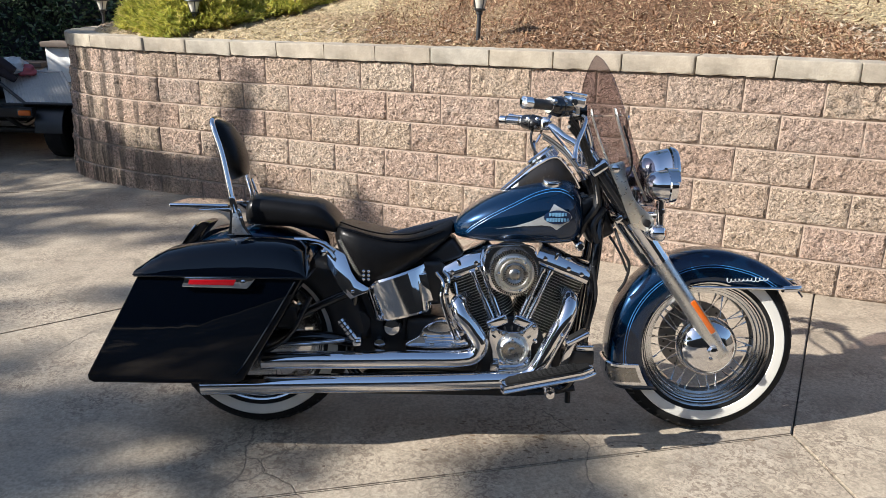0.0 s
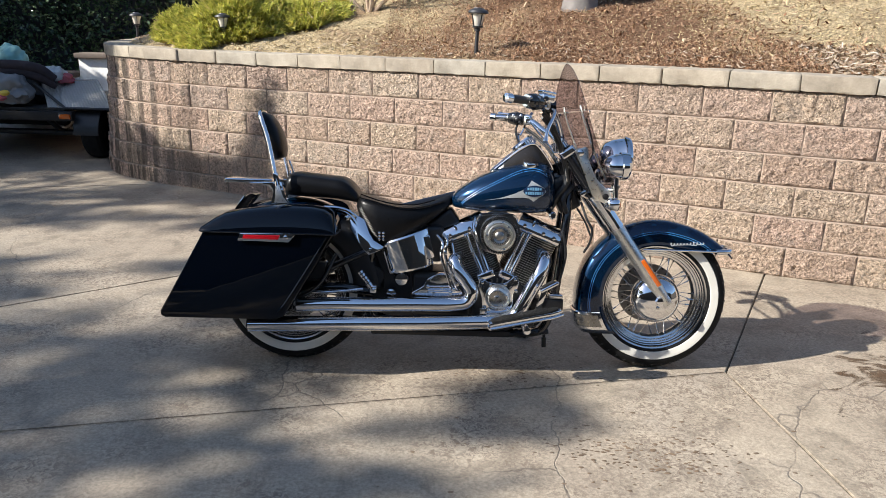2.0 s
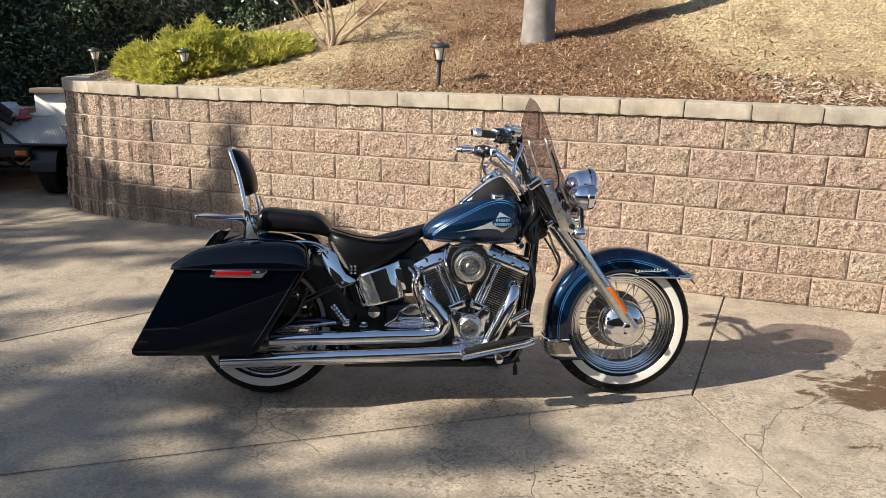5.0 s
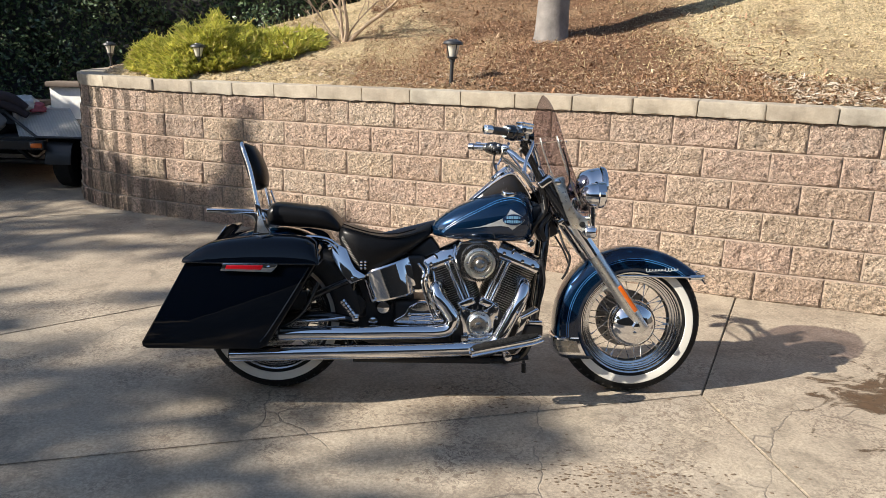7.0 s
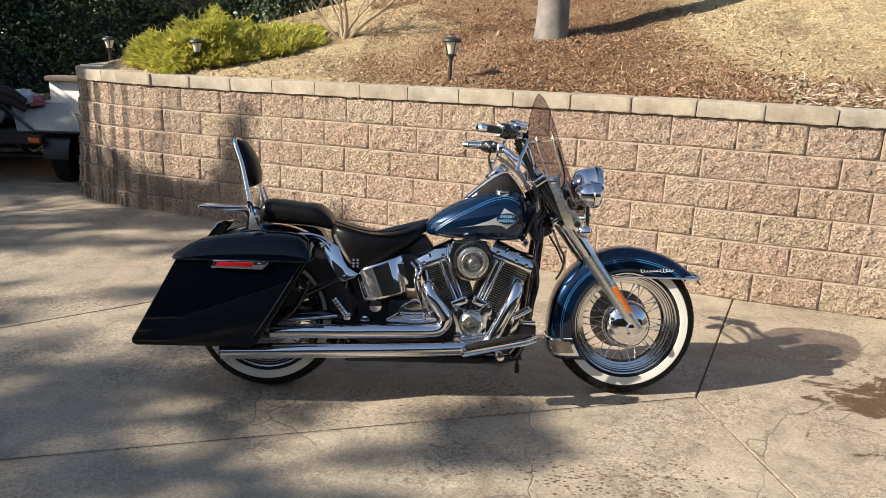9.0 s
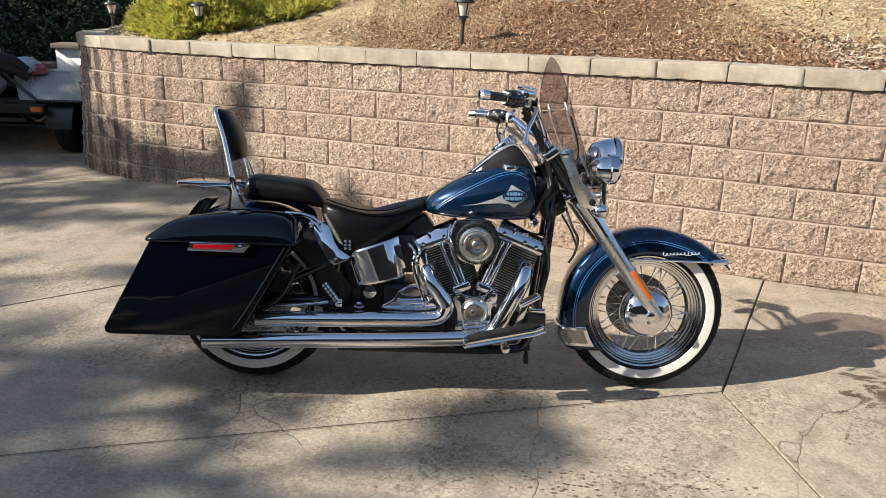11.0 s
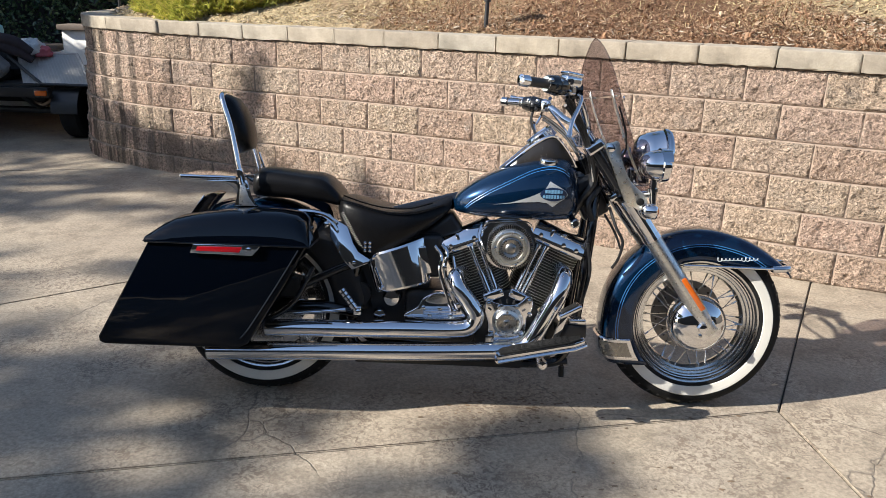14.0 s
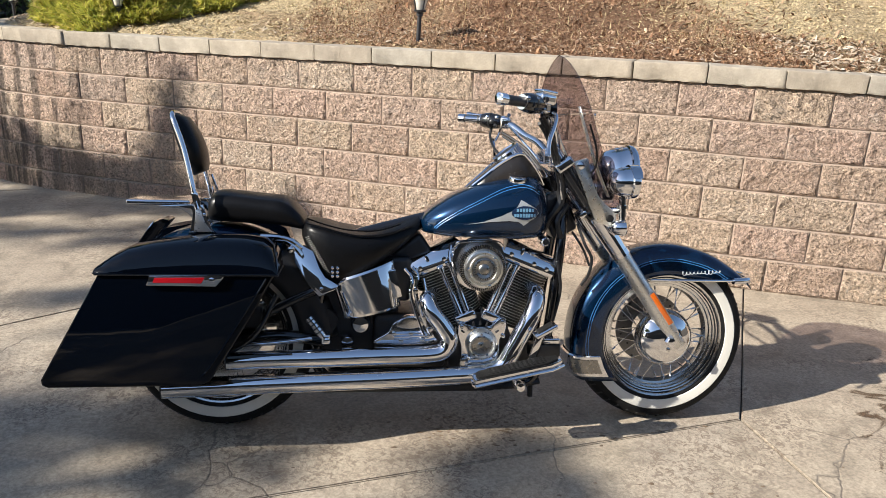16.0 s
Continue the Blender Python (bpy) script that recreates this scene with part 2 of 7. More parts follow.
def split_face():
    m, n, l, b = shader("split_face_block")
    space = n.new("ShaderNodeTexCoord").outputs["Object"]
    own = n.new("ShaderNodeObjectInfo")
    move = n.new("ShaderNodeVectorMath")
    move.operation = 'ADD'
    far = node(n, "ShaderNodeMath")
    far.operation = 'MULTIPLY'
    far.inputs[1].default_value = 37.0
    l.new(own.outputs["Random"], far.inputs[0])
    l.new(space, move.inputs[0])
    l.new(far.outputs[0], move.inputs[1])
    place = move.outputs[0]
    chunk = noise_tex(n, l, place, 24.0, 9, 0.62)
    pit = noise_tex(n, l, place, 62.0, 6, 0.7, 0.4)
    fine = noise_tex(n, l, place, 260.0, 4, 0.7)
    wide = noise_tex(n, l, place, 6.0, 4)
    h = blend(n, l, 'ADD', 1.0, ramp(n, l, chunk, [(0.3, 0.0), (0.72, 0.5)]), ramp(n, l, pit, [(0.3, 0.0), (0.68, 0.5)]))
    h = blend(n, l, 'ADD', 0.12, h, fine)
    col = ramp(n, l, own.outputs["Random"], [(0.0, (0.58, 0.415, 0.32)), (0.3, (0.66, 0.51, 0.38)), (0.55, (0.61, 0.46, 0.365)), (0.8, (0.645, 0.465, 0.365)), (1.0, (0.68, 0.54, 0.415))])
    # shade in the pits and light on the grain, painted into the colour
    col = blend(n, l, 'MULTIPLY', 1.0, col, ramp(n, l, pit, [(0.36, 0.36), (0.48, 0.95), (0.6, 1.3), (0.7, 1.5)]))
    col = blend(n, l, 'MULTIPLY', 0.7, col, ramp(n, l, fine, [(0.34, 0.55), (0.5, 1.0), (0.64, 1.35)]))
    col = blend(n, l, 'MIX', ramp(n, l, wide, [(0.55, 0.0), (0.75, 0.35)]), col, (0.47, 0.43, 0.375))
    # water marks that run down, most of them on the wall's bend, and pale lime bloom
    at = n.new("ShaderNodeNewGeometry").outputs["Position"]
    long = n.new("ShaderNodeMapping")
    long.inputs["Scale"].default_value = (11.0, 7.0, 0.5)
    l.new(at, long.inputs["Vector"])
    axis = n.new("ShaderNodeSeparateXYZ")
    l.new(at, axis.inputs[0])
    bend = node(n, "ShaderNodeMapRange", From_Min=-1.1, From_Max=-2.2, To_Min=0.1, To_Max=1.0)
    l.new(axis.outputs[0], bend.inputs[0])
    run = noise_tex(n, l, long.outputs[0], 1.0, 5, 0.6)
    wet = blend(n, l, 'MULTIPLY', 1.0, ramp(n, l, run, [(0.47, 0.0), (0.55, 0.85)]), bend.outputs[0])
    col = blend(n, l, 'MIX', wet, col, (0.11, 0.09, 0.075))
    lime = blend(n, l, 'MULTIPLY', 1.0, ramp(n, l, noise_tex(n, l, at, 5.5, 7, 0.7), [(0.6, 0.0), (0.7, 0.7)]), ramp(n, l, run, [(0.42, 0.9), (0.52, 0.1)]))
    col = blend(n, l, 'MIX', lime, col, (0.68, 0.63, 0.56))
    l.new(col, b.inputs["Base Color"])
    b.inputs["Roughness"].default_value = 0.9
    b.inputs["Specular IOR Level"].default_value = 0.2
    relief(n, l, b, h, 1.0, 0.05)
    return m


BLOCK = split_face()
BLOCK_EDGE = simple("smooth_block_margin", (0.3, 0.232, 0.18), 0.9, grain=0.05, scale=60, bump=0.003, spread=0.25)
BLOCK_DUST = simple("block_joint", (0.3, 0.25, 0.19), 0.95, scale=60, spread=0.2)


def cap_stone():
    m, n, l, b = shader("cast_cap_stone")
    space = n.new("ShaderNodeTexCoord").outputs["Object"]
    own = n.new("ShaderNodeObjectInfo").outputs["Random"]
    fine = noise_tex(n, l, space, 120.0, 6, 0.75)
    wide = noise_tex(n, l, space, 7.0, 5, 0.6)
    col = ramp(n, l, own, [(0.0, (0.37, 0.315, 0.245)), (0.6, (0.43, 0.37, 0.285)), (1.0, (0.40, 0.36, 0.295))])
    col = blend(n, l, 'MULTIPLY', 0.7, col, ramp(n, l, wide, [(0.3, 0.5), (0.65, 1.12)]))
    col = blend(n, l, 'MULTIPLY', 0.5, col, ramp(n, l, fine, [(0.3, 0.7), (0.6, 1.1)]))
    l.new(col, b.inputs["Base Color"])
    b.inputs["Roughness"].default_value = 0.88
    relief(n, l, b, blend(n, l, 'ADD', 0.5, wide, fine), 0.8, 0.008)
    return m


CAP = cap_stone()


def hill_earth():
    m, n, l, b = shader("mulched_slope")
    space = n.new("ShaderNodeTexCoord").outputs["Object"]
    zone = noise_tex(n, l, space, 0.75, 4, 0.55, 0.6)
    mid = noise_tex(n, l, space, 9.0, 6, 0.7)
    fine = noise_tex(n, l, space, 48.0, 7, 0.8, 1.0)
    split = n.new("ShaderNodeSeparateXYZ")
    l.new(space, split.inputs[0])
    drift = node(n, "ShaderNodeMapRange", From_Min=-1.5, From_Max=1.7, To_Min=0.22, To_Max=-0.09)
    l.new(split.outputs[0], drift.inputs[0])
    again_pale = node(n, "ShaderNodeMapRange", From_Min=2.5, From_Max=3.3, To_Min=0.0, To_Max=0.26)
    l.new(split.outputs[0], again_pale.inputs[0])
    pale = n.new("ShaderNodeMath")
    l.new(drift.outputs[0], pale.inputs[0])
    l.new(again_pale.outputs[0], pale.inputs[1])
    both = n.new("ShaderNodeMath")
    l.new(zone, both.inputs[0])
    l.new(pale.outputs[0], both.inputs[1])
    col = ramp(n, l, both.outputs[0], [(0.38, (0.24, 0.14, 0.085)), (0.52, (0.38, 0.26, 0.16)), (0.64, (0.62, 0.49, 0.3))])
    col = blend(n, l, 'MULTIPLY', 0.8, col, ramp(n, l, mid, [(0.3, 0.6), (0.6, 1.15)]))
    col = blend(n, l, 'MULTIPLY', 0.85, col, ramp(n, l, fine, [(0.38, 0.3), (0.52, 1.0), (0.65, 1.6)]))
    l.new(col, b.inputs["Base Color"])
    b.inputs["Roughness"].default_value = 0.95
    b.inputs["Specular IOR Level"].default_value = 0.1
    relief(n, l, b, blend(n, l, 'ADD', 1.0, ramp(n, l, mid, [(0.3, 0.0), (0.7, 0.7)]), ramp(n, l, fine, [(0.3, 0.0), (0.7, 0.3)])), 1.0, 0.04)
    return m


EARTH = hill_earth()


def islands(name, colors, rough, glow=0.0, shine=0.3):
    """A colour of its own for each loose piece of a mesh."""
    m, n, l, b = shader(name)
    own = n.new("ShaderNodeNewGeometry").outputs["Random Per Island"]
    stops = [(i / (len(colors) - 1), c) for i, c in enumerate(colors)]
    l.new(ramp(n, l, own, stops), b.inputs["Base Color"])
    b.inputs["Roughness"].default_value = rough
    b.inputs["Specular IOR Level"].default_value = shine
    if glow:  # light that passes the thin leaf
        thin = n.new("ShaderNodeBsdfTranslucent")
        l.new(b.inputs["Base Color"].links[0].from_socket, thin.inputs[0])
        mix = node(n, "ShaderNodeMixShader", Fac=glow)
        l.new(b.outputs[0], mix.inputs[1])
        l.new(thin.outputs[0], mix.inputs[2])
        l.new(mix.outputs[0], n["Material Output"].inputs["Surface"])
    return m


CHIPS = islands("wood_chips", [(0.07, 0.036, 0.024), (0.28, 0.15, 0.085), (0.42, 0.27, 0.165), (0.12, 0.06, 0.036), (0.36, 0.19, 0.1), (0.56, 0.42, 0.28), (0.3, 0.165, 0.1)], 0.9)
PALE_CHIPS = islands("bleached_chips", [(0.36, 0.28, 0.2), (0.5, 0.42, 0.32), (0.24, 0.16, 0.1), (0.4, 0.31, 0.22), (0.56, 0.5, 0.42)], 0.9)
CLODS = islands("dry_clods", [(0.5, 0.38, 0.23), (0.64, 0.51, 0.32), (0.3, 0.21, 0.125), (0.7, 0.58, 0.38), (0.2, 0.13, 0.08)], 0.95, shine=0.1)
STRAW = islands("dry_grass", [(0.6, 0.48, 0.27), (0.52, 0.41, 0.23), (0.4, 0.3, 0.16), (0.68, 0.58, 0.36)], 0.85)
JUNIPER = islands("juniper_sprigs", [(0.3, 0.34, 0.06), (0.58, 0.56, 0.11), (0.72, 0.65, 0.16), (0.22, 0.26, 0.05), (0.46, 0.47, 0.09), (0.62, 0.5, 0.2)], 0.7, 0.4)
HEDGE = islands("hedge_leaves", [(0.04, 0.07, 0.035), (0.06, 0.1, 0.048), (0.13, 0.175, 0.09), (0.03, 0.055, 0.033)], 0.22, shine=0.8)
LEAVES = islands("tree_leaves", [(0.04, 0.08, 0.02), (0.06, 0.11, 0.03), (0.05, 0.09, 0.025)], 0.5)
TRUNK = simple("grey_bark", (0.185, 0.168, 0.155), 0.85, grain=0.08, scale=60, bump=0.006, spread=0.3)
TWIG = simple("shrub_bark", (0.36, 0.27, 0.19), 0.85, grain=0.08, scale=90, bump=0.003, spread=0.25)
STUCCO = simple("white_stucco", (0.84, 0.83, 0.8), 0.9, grain=0.05, scale=80, bump=0.004)
TILE_CAP = simple("clay_coping", (0.13, 0.1, 0.08), 0.8, grain=0.1, scale=40, bump=0.003, spread=0.25)
RUST_PANEL = simple("weathered_ribbed_steel", (0.47, 0.45, 0.42), 0.5, 0.1, grain=0.12, scale=40, spread=0.1)
TARP = simple("dark_quilted_cloth", (0.03, 0.022, 0.026), 0.9, grain=0.05, scale=70, bump=0.004, spread=0.3)
POLY = simple("crumpled_film", (0.5, 0.52, 0.52), 0.25, grain=0.1, scale=20, bump=0.01)
SACK = simple("grey_sack_film", (0.2, 0.2, 0.2), 0.4, grain=0.1, scale=20, bump=0.01)
YELLOW = simple("yellow_label", (0.6, 0.43, 0.06), 0.6)
PINK = simple("pink_cloth", (0.45, 0.12, 0.14), 0.9, spread=0.2)
TEAL = simple("teal_film", (0.25, 0.5, 0.48), 0.4)
BACKDROP = simple("dark_house_siding", (0.06, 0.055, 0.05), 0.9, grain=0.05, scale=60, bump=0.004, gloss=0.1)
LAMP_BLACK = simple("lamp_black", (0.025, 0.025, 0.027), 0.45, grain=0.1)
LAMP_TOP = simple("lamp_solar_top", (0.13, 0.13, 0.14), 0.3, grain=0.1)
FROST = simple("frosted_lamp_glass", (0.62, 0.58, 0.5), 0.25, coat=0.5)

# ---------------------------------------------------------------- ground
def flat(polygon, z):
    return [(x, y, z) for x, y in polygon]


def clip(poly, a, b, keep=1):
    """The part of a convex polygon to the left (keep 1) or right (-1) of the line a-b."""
    side = lambda p: keep * ((b[0] - a[0]) * (p[1] - a[1]) - (b[1] - a[1]) * (p[0] - a[0]))  # noqa: E731
    out = []
    for p, q in zip(poly, poly[1:] + poly[:1]):
        s, t = side(p), side(q)
        if s >= 0:
            out.append(p)
        if s * t < 0:
            f = s / (s - t)
            out.append((p[0] + f * (q[0] - p[0]), p[1] + f * (q[1] - p[1])))
    return out


def shift(a, b, gap):
    """The line a-b moved to its left."""
    n = Vector((a[1] - b[1], b[0] - a[0])).normalized() * gap
    return (a[0] + n.x, a[1] + n.y), (b[0] + n.x, b[1] + n.y)


ground = raw("ground", flat([(-90, -90), (90, -90), (90, 90), (-90, 90)], -0.022), [(0, 1, 2, 3)], JOINT, smooth=False)
tagged(ground, "dark gritty ground below the concrete slabs", "ground", kind="structure")

driveway = tagged(new("driveway"), "tan-grey stamped concrete driveway with joints and stains", "driveway", kind="structure")
JX = (1.965, -0.052)
LINE_A = ((-0.95, -0.712), JX)          # joint in front of the wheels
LINE_B = (JX, (2.70, 1.345))            # joint up to the wall
LINE_R = ((2.06, -0.90), JX)            # joint towards the viewer
LINE_C = ((-1.62, 0.51), (-0.98, 0.985))
LINE_D = ((-3.9, 2.95), (-1.86, 3.5))


def slab_piece(cuts, bounds=(-14, -14, 10, 12)):
    x0, y0, x1, y1 = bounds
    poly = [(x0, y0), (x1, y0), (x1, y1), (x0, y1)]
    for (a, b), keep in cuts:
        poly = clip(poly, *shift(a, b, 0.0028 * keep), keep)
    bm = loft([flat(poly, -0.05), flat(poly, 0.0)])
    top = [e for e in bm.edges if all(v.co.z > -0.01 for v in e.verts)]
    bmesh.ops.bevel(bm, geom=top, offset=0.0045, segments=2, affect='EDGES')
    return part("slab", bm, CONCRETE, driveway)


slab_piece([(LINE_A, -1), (LINE_R, 1)])
slab_piece([(LINE_R, -1), (LINE_B, -1)])
slab_piece([(LINE_A, 1), (LINE_B, 1), (LINE_C, -1)])
slab_piece([(LINE_C, 1), (LINE_B, 1), (LINE_D, -1)])
slab_piece([(LINE_D, 1), (LINE_B, 1), (LINE_C, 1)])


def soaked(name, color, seed):
    """Damp soil that has dried out in ragged tongues: opaque in its heart, gone at its rim."""
    m, n, l, b = shader(name)
    space = n.new("ShaderNodeTexCoord").outputs["Object"]
    away = n.new("ShaderNodeVectorMath")
    away.operation = 'LENGTH'
    l.new(space, away.inputs[0])
    shift_by = n.new("ShaderNodeMapping")
    shift_by.inputs["Location"].default_value = (seed, seed * 0.7, 0)
    l.new(space, shift_by.inputs["Vector"])
    ragged = noise_tex(n, l, shift_by.outputs[0], 3.4, 9, 0.68, 0.9)
    sum_ = node(n, "ShaderNodeMath")
    sum_.operation = 'MULTIPLY_ADD'
    sum_.inputs[1].default_value = -0.34
    l.new(away.outputs["Value"], sum_.inputs[0])
    l.new(ragged, sum_.inputs[2])
    cover = ramp(n, l, sum_.outputs[0], [(0.3, 0.0), (0.345, 0.6), (0.42, 0.85)])
    l.new(ramp(n, l, noise_tex(n, l, space, 22, 6), [(0.3, tuple(c * 0.6 for c in color)), (0.7, color)]), b.inputs["Base Color"])
    b.inputs["Roughness"].default_value = 0.6
    mix = n.new("ShaderNodeMixShader")
    l.new(cover, mix.inputs[0])
    l.new(n.new("ShaderNodeBsdfTransparent").outputs[0], mix.inputs[1])
    l.new(b.outputs[0], mix.inputs[2])
    l.new(mix.outputs[0], n["Material Output"].inputs["Surface"])
    return m


def stain(name, x, y, rx, ry, angle, color, seed, label):
    """A thin film of dirt that lies on the slabs."""
    bm = bmesh.new()
    bmesh.ops.create_circle(bm, cap_ends=True, segments=48, radius=1.0)
    ob = part(name, bm, soaked("damp_soil", color, seed))
    ob.matrix_world = Matrix.Translation((x, y, 0.0015)) @ Matrix.Rotation(angle, 4, 'Z') @ Matrix.Diagonal((rx, ry, 1, 1))
    return tagged(ob, label, "stain", kind="stuff")


# ---------------------------------------------------------------- retaining wall
FOOT = [(6.2, 0.0), (4.6, 0.6), (3.47, 1.085), (2.65, 1.40), (1.68, 1.855), (0.34, 2.49), (-0.65, 2.975), (-1.40, 3.30), (-1.90, 3.52), (-2.42, 3.87), (-2.72, 4.36), (-2.87, 5.0), (-2.9, 6.0), (-2.9, 9.5)]
FOOT_LINE = [Vector((p.x, p.y)) for p in smooth_path([(x, y, 0) for x, y in FOOT], 14)]
LENGTHS = [0.0]
for p_, q_ in zip(FOOT_LINE, FOOT_LINE[1:]):
    LENGTHS.append(LENGTHS[-1] + (q_ - p_).length)
WALL_LONG = LENGTHS[-1]
COURSE, COURSES, WIDE = 0.19, 6, 0.403
BATTER = 0.014
CAP_Z, CAP_HIGH = COURSE * COURSES, 0.1


def sag(x):
    """The drive rises towards the far end, so the level courses sink against it."""
    return -0.016 * min(3.4, max(0.0, 2.3 - x))


def along(s):
    """Point of the foot line, its direction (towards the far end) and the normal into the hill."""
    s = min(max(s, 0.0), WALL_LONG - 1e-4)
    k = int(np.searchsorted(LENGTHS, s, side="right")) - 1
    p, q = FOOT_LINE[k], FOOT_LINE[min(k + 1, len(FOOT_LINE) - 1)]
    way = (q - p).normalized()
    return p + way * (s - LENGTHS[k]), way, Vector((way.y, -way.x))


retaining_wall = tagged(new("retaining_wall"), "curved retaining wall of tan split-face blocks with smooth caps", "wall", kind="structure")
core = bmesh.new()
rings_ = []
for k_ in range(121):
    p_, w_, n_ = along(WALL_LONG * k_ / 120)
    a_, b_ = p_ + n_ * 0.05, p_ + n_ * 0.34
    rings_.append([(a_.x, a_.y, -0.02), (b_.x, b_.y, -0.02), (b_.x + n_.x * 0.05, b_.y + n_.y * 0.05, CAP_Z - 0.004 + sag(p_.x)), (a_.x + n_.x * 0.08, a_.y + n_.y * 0.08, CAP_Z - 0.004 + sag(p_.x))])
add_loft(core, rings_)
part("wall_core", core, BLOCK_DUST, retaining_wall)


def rough_block(seed, width, high=COURSE):
    """A block whose face was split inside a smooth margin. x along the wall, y into the hill."""
    r = random.Random(seed)
    w, h, rim = width - 0.0014, high - 0.0014, 0.0055
    nx, nz = int(width / 0.0095), 20
    us = [0.0] + [rim + (w - 2 * rim) * i / nx for i in range(nx + 1)] + [w]
    vs = [0.0] + [rim + (h - 2 * rim) * j / nz for j in range(nz + 1)] + [h]
    noise_at = Vector((seed * 7.3, seed * 3.1, seed))
    tilt = [r.uniform(-0.006, 0.006) for _ in range(2)]
    verts, faces, smooth_rim = [], [], []
    for j, v in enumerate(vs):
        for i, u in enumerate(us):
            inside = 1 < i < len(us) - 2 and 1 < j < len(vs) - 2
            border = not (0 < i < len(us) - 1 and 0 < j < len(vs) - 1)
            d = noise.fractal(Vector((u * 17, v * 17, 0)) + noise_at, 0.62, 2.3, 6) * 0.0115 + tilt[0] * (u / w - 0.5) + tilt[1] * (v / h - 0.5)
            d = max(d, -0.0035)
            y = -(0.006 + d) if inside else (0.003 if border else -0.001)
            k = 0.0032 if inside else (0.0 if border else 0.002)
            verts.append((u - w / 2 + r.uniform(-k, k), y, 0.0007 + v + r.uniform(-k, k)))
    n = len(us)
    for j in range(len(vs) - 1):
        for i in range(n - 1):
            faces.append((j * n + i, j * n + i + 1, (j + 1) * n + i + 1, (j + 1) * n + i))
            smooth_rim.append(1 if i in (0, n - 2) or j in (0, len(vs) - 2) else 0)
    base, top = len(verts), (len(vs) - 1) * n
    for x, z in ((-w / 2, 0.0007), (w / 2, 0.0007), (w / 2, h + 0.0007), (-w / 2, h + 0.0007)):
        verts.append((x, 0.1, z))
    faces.append((*reversed(range(n)), base, base + 1))
    faces.append((*[top + i for i in range(n)], base + 2, base + 3))
    faces.append((*[j * n for j in range(len(vs))], base + 3, base))
    faces.append((*[j * n + n - 1 for j in reversed(range(len(vs)))], base + 1, base + 2))
    return verts, faces, smooth_rim + [1] * 4


def cap_piece(seed, width):
    r = random.Random(seed)
    bm = bmesh.new()
    bmesh.ops.create_cube(bm, size=1.0, matrix=Matrix.Translation((0, 0.13, CAP_HIGH / 2)) @ Matrix.Diagonal((width - 0.005, 0.32, CAP_HIGH, 1)))
    bmesh.ops.subdivide_edges(bm, edges=[e for e in bm.edges if abs(e.verts[0].co.x - e.verts[1].co.x) > 0.05], cuts=9)
    bevel(bm, 0.009, 2)
    for v in bm.verts:
        v.co += Vector((r.uniform(-1, 1), r.uniform(-1, 1), r.uniform(-1, 1))) * 0.0022
        if v.co.z < 0.02 and v.co.y < 0.0:      # crumbled lower arris
            v.co += Vector((0, r.uniform(0, 0.006), r.uniform(0, 0.005)))
    return bm


# ---------------------------------------------------------------- slope above the wall
TOP_S = np.linspace(0.0, WALL_LONG, 260)
TOP_XY = np.array([tuple(along(s)[0] + along(s)[2] * 0.085) for s in TOP_S])
TOP_N = np.array([tuple(along(s)[2]) for s in TOP_S])


def behind(x, y):
    """How far (x, y) lies behind the wall's face; negative in front."""
    d = np.array((x, y)) - TOP_XY
    k = int(np.argmin((d ** 2).sum(1)))
    far = float(np.hypot(*d[k]))
    return far if float(d[k] @ TOP_N[k]) >= 0 else -far


def slope_z(x, y):
    d = max(0.0, behind(x, y))
    d = min(d, 6.5)
    lump = noise.fractal(Vector((x * 0.9, y * 0.9, 3.0)), 1.0, 2.0, 4) * 0.05 * min(1.0, d * 1.5)
    return CAP_Z + sag(x) * max(0.0, 1 - d) + (0.065 if d > 0.22 else 0.03) + 0.19 * d + 0.035 * d * d + lump


step_ = 0.06
xs_ = [-3.0 + step_ * i for i in range(204)]
ys_ = [-0.2 + step_ * j for j in range(197)]
hill_verts, hill_id, hill_faces = [], {}, []
HILL_Z = {}
for j_, y_ in enumerate(ys_):
    for i_, x_ in enumerate(xs_):
        if behind(x_, y_) > 0.08:
            HILL_Z[i_, j_] = slope_z(x_, y_)
            hill_id[i_, j_] = len(hill_verts)
            hill_verts.append((x_, y_, HILL_Z[i_, j_] + 0.012 * noise.noise(Vector((x_ * 6, y_ * 6, 0))) + 0.016 * noise.noise(Vector((x_ * 13, y_ * 13, 4)))))
for i_, j_ in hill_id:
    quad_ = [(i_, j_), (i_ + 1, j_), (i_ + 1, j_ + 1), (i_, j_ + 1)]
    if all(q in hill_id for q in quad_):
        hill_faces.append(tuple(hill_id[q] for q in quad_))
slope = raw("slope", hill_verts, hill_faces, EARTH, angle=80)
tagged(slope, "sloping bank of brown mulch and dry straw-coloured grass above the wall", "ground", kind="structure")


def hill_at(x, y):
    """The height of the bank by its grid."""
    i, j = (x - xs_[0]) / step_, (y - ys_[0]) / step_
    a, b = int(math.floor(i)), int(math.floor(j))
    u, v = i - a, j - b
    if not all(q in HILL_Z for q in ((a, b), (a + 1, b), (a, b + 1), (a + 1, b + 1))):
        return slope_z(x, y)
    return (1 - u) * (1 - v) * HILL_Z[a, b] + u * (1 - v) * HILL_Z[a + 1, b] + (1 - u) * v * HILL_Z[a, b + 1] + u * v * HILL_Z[a + 1, b + 1]

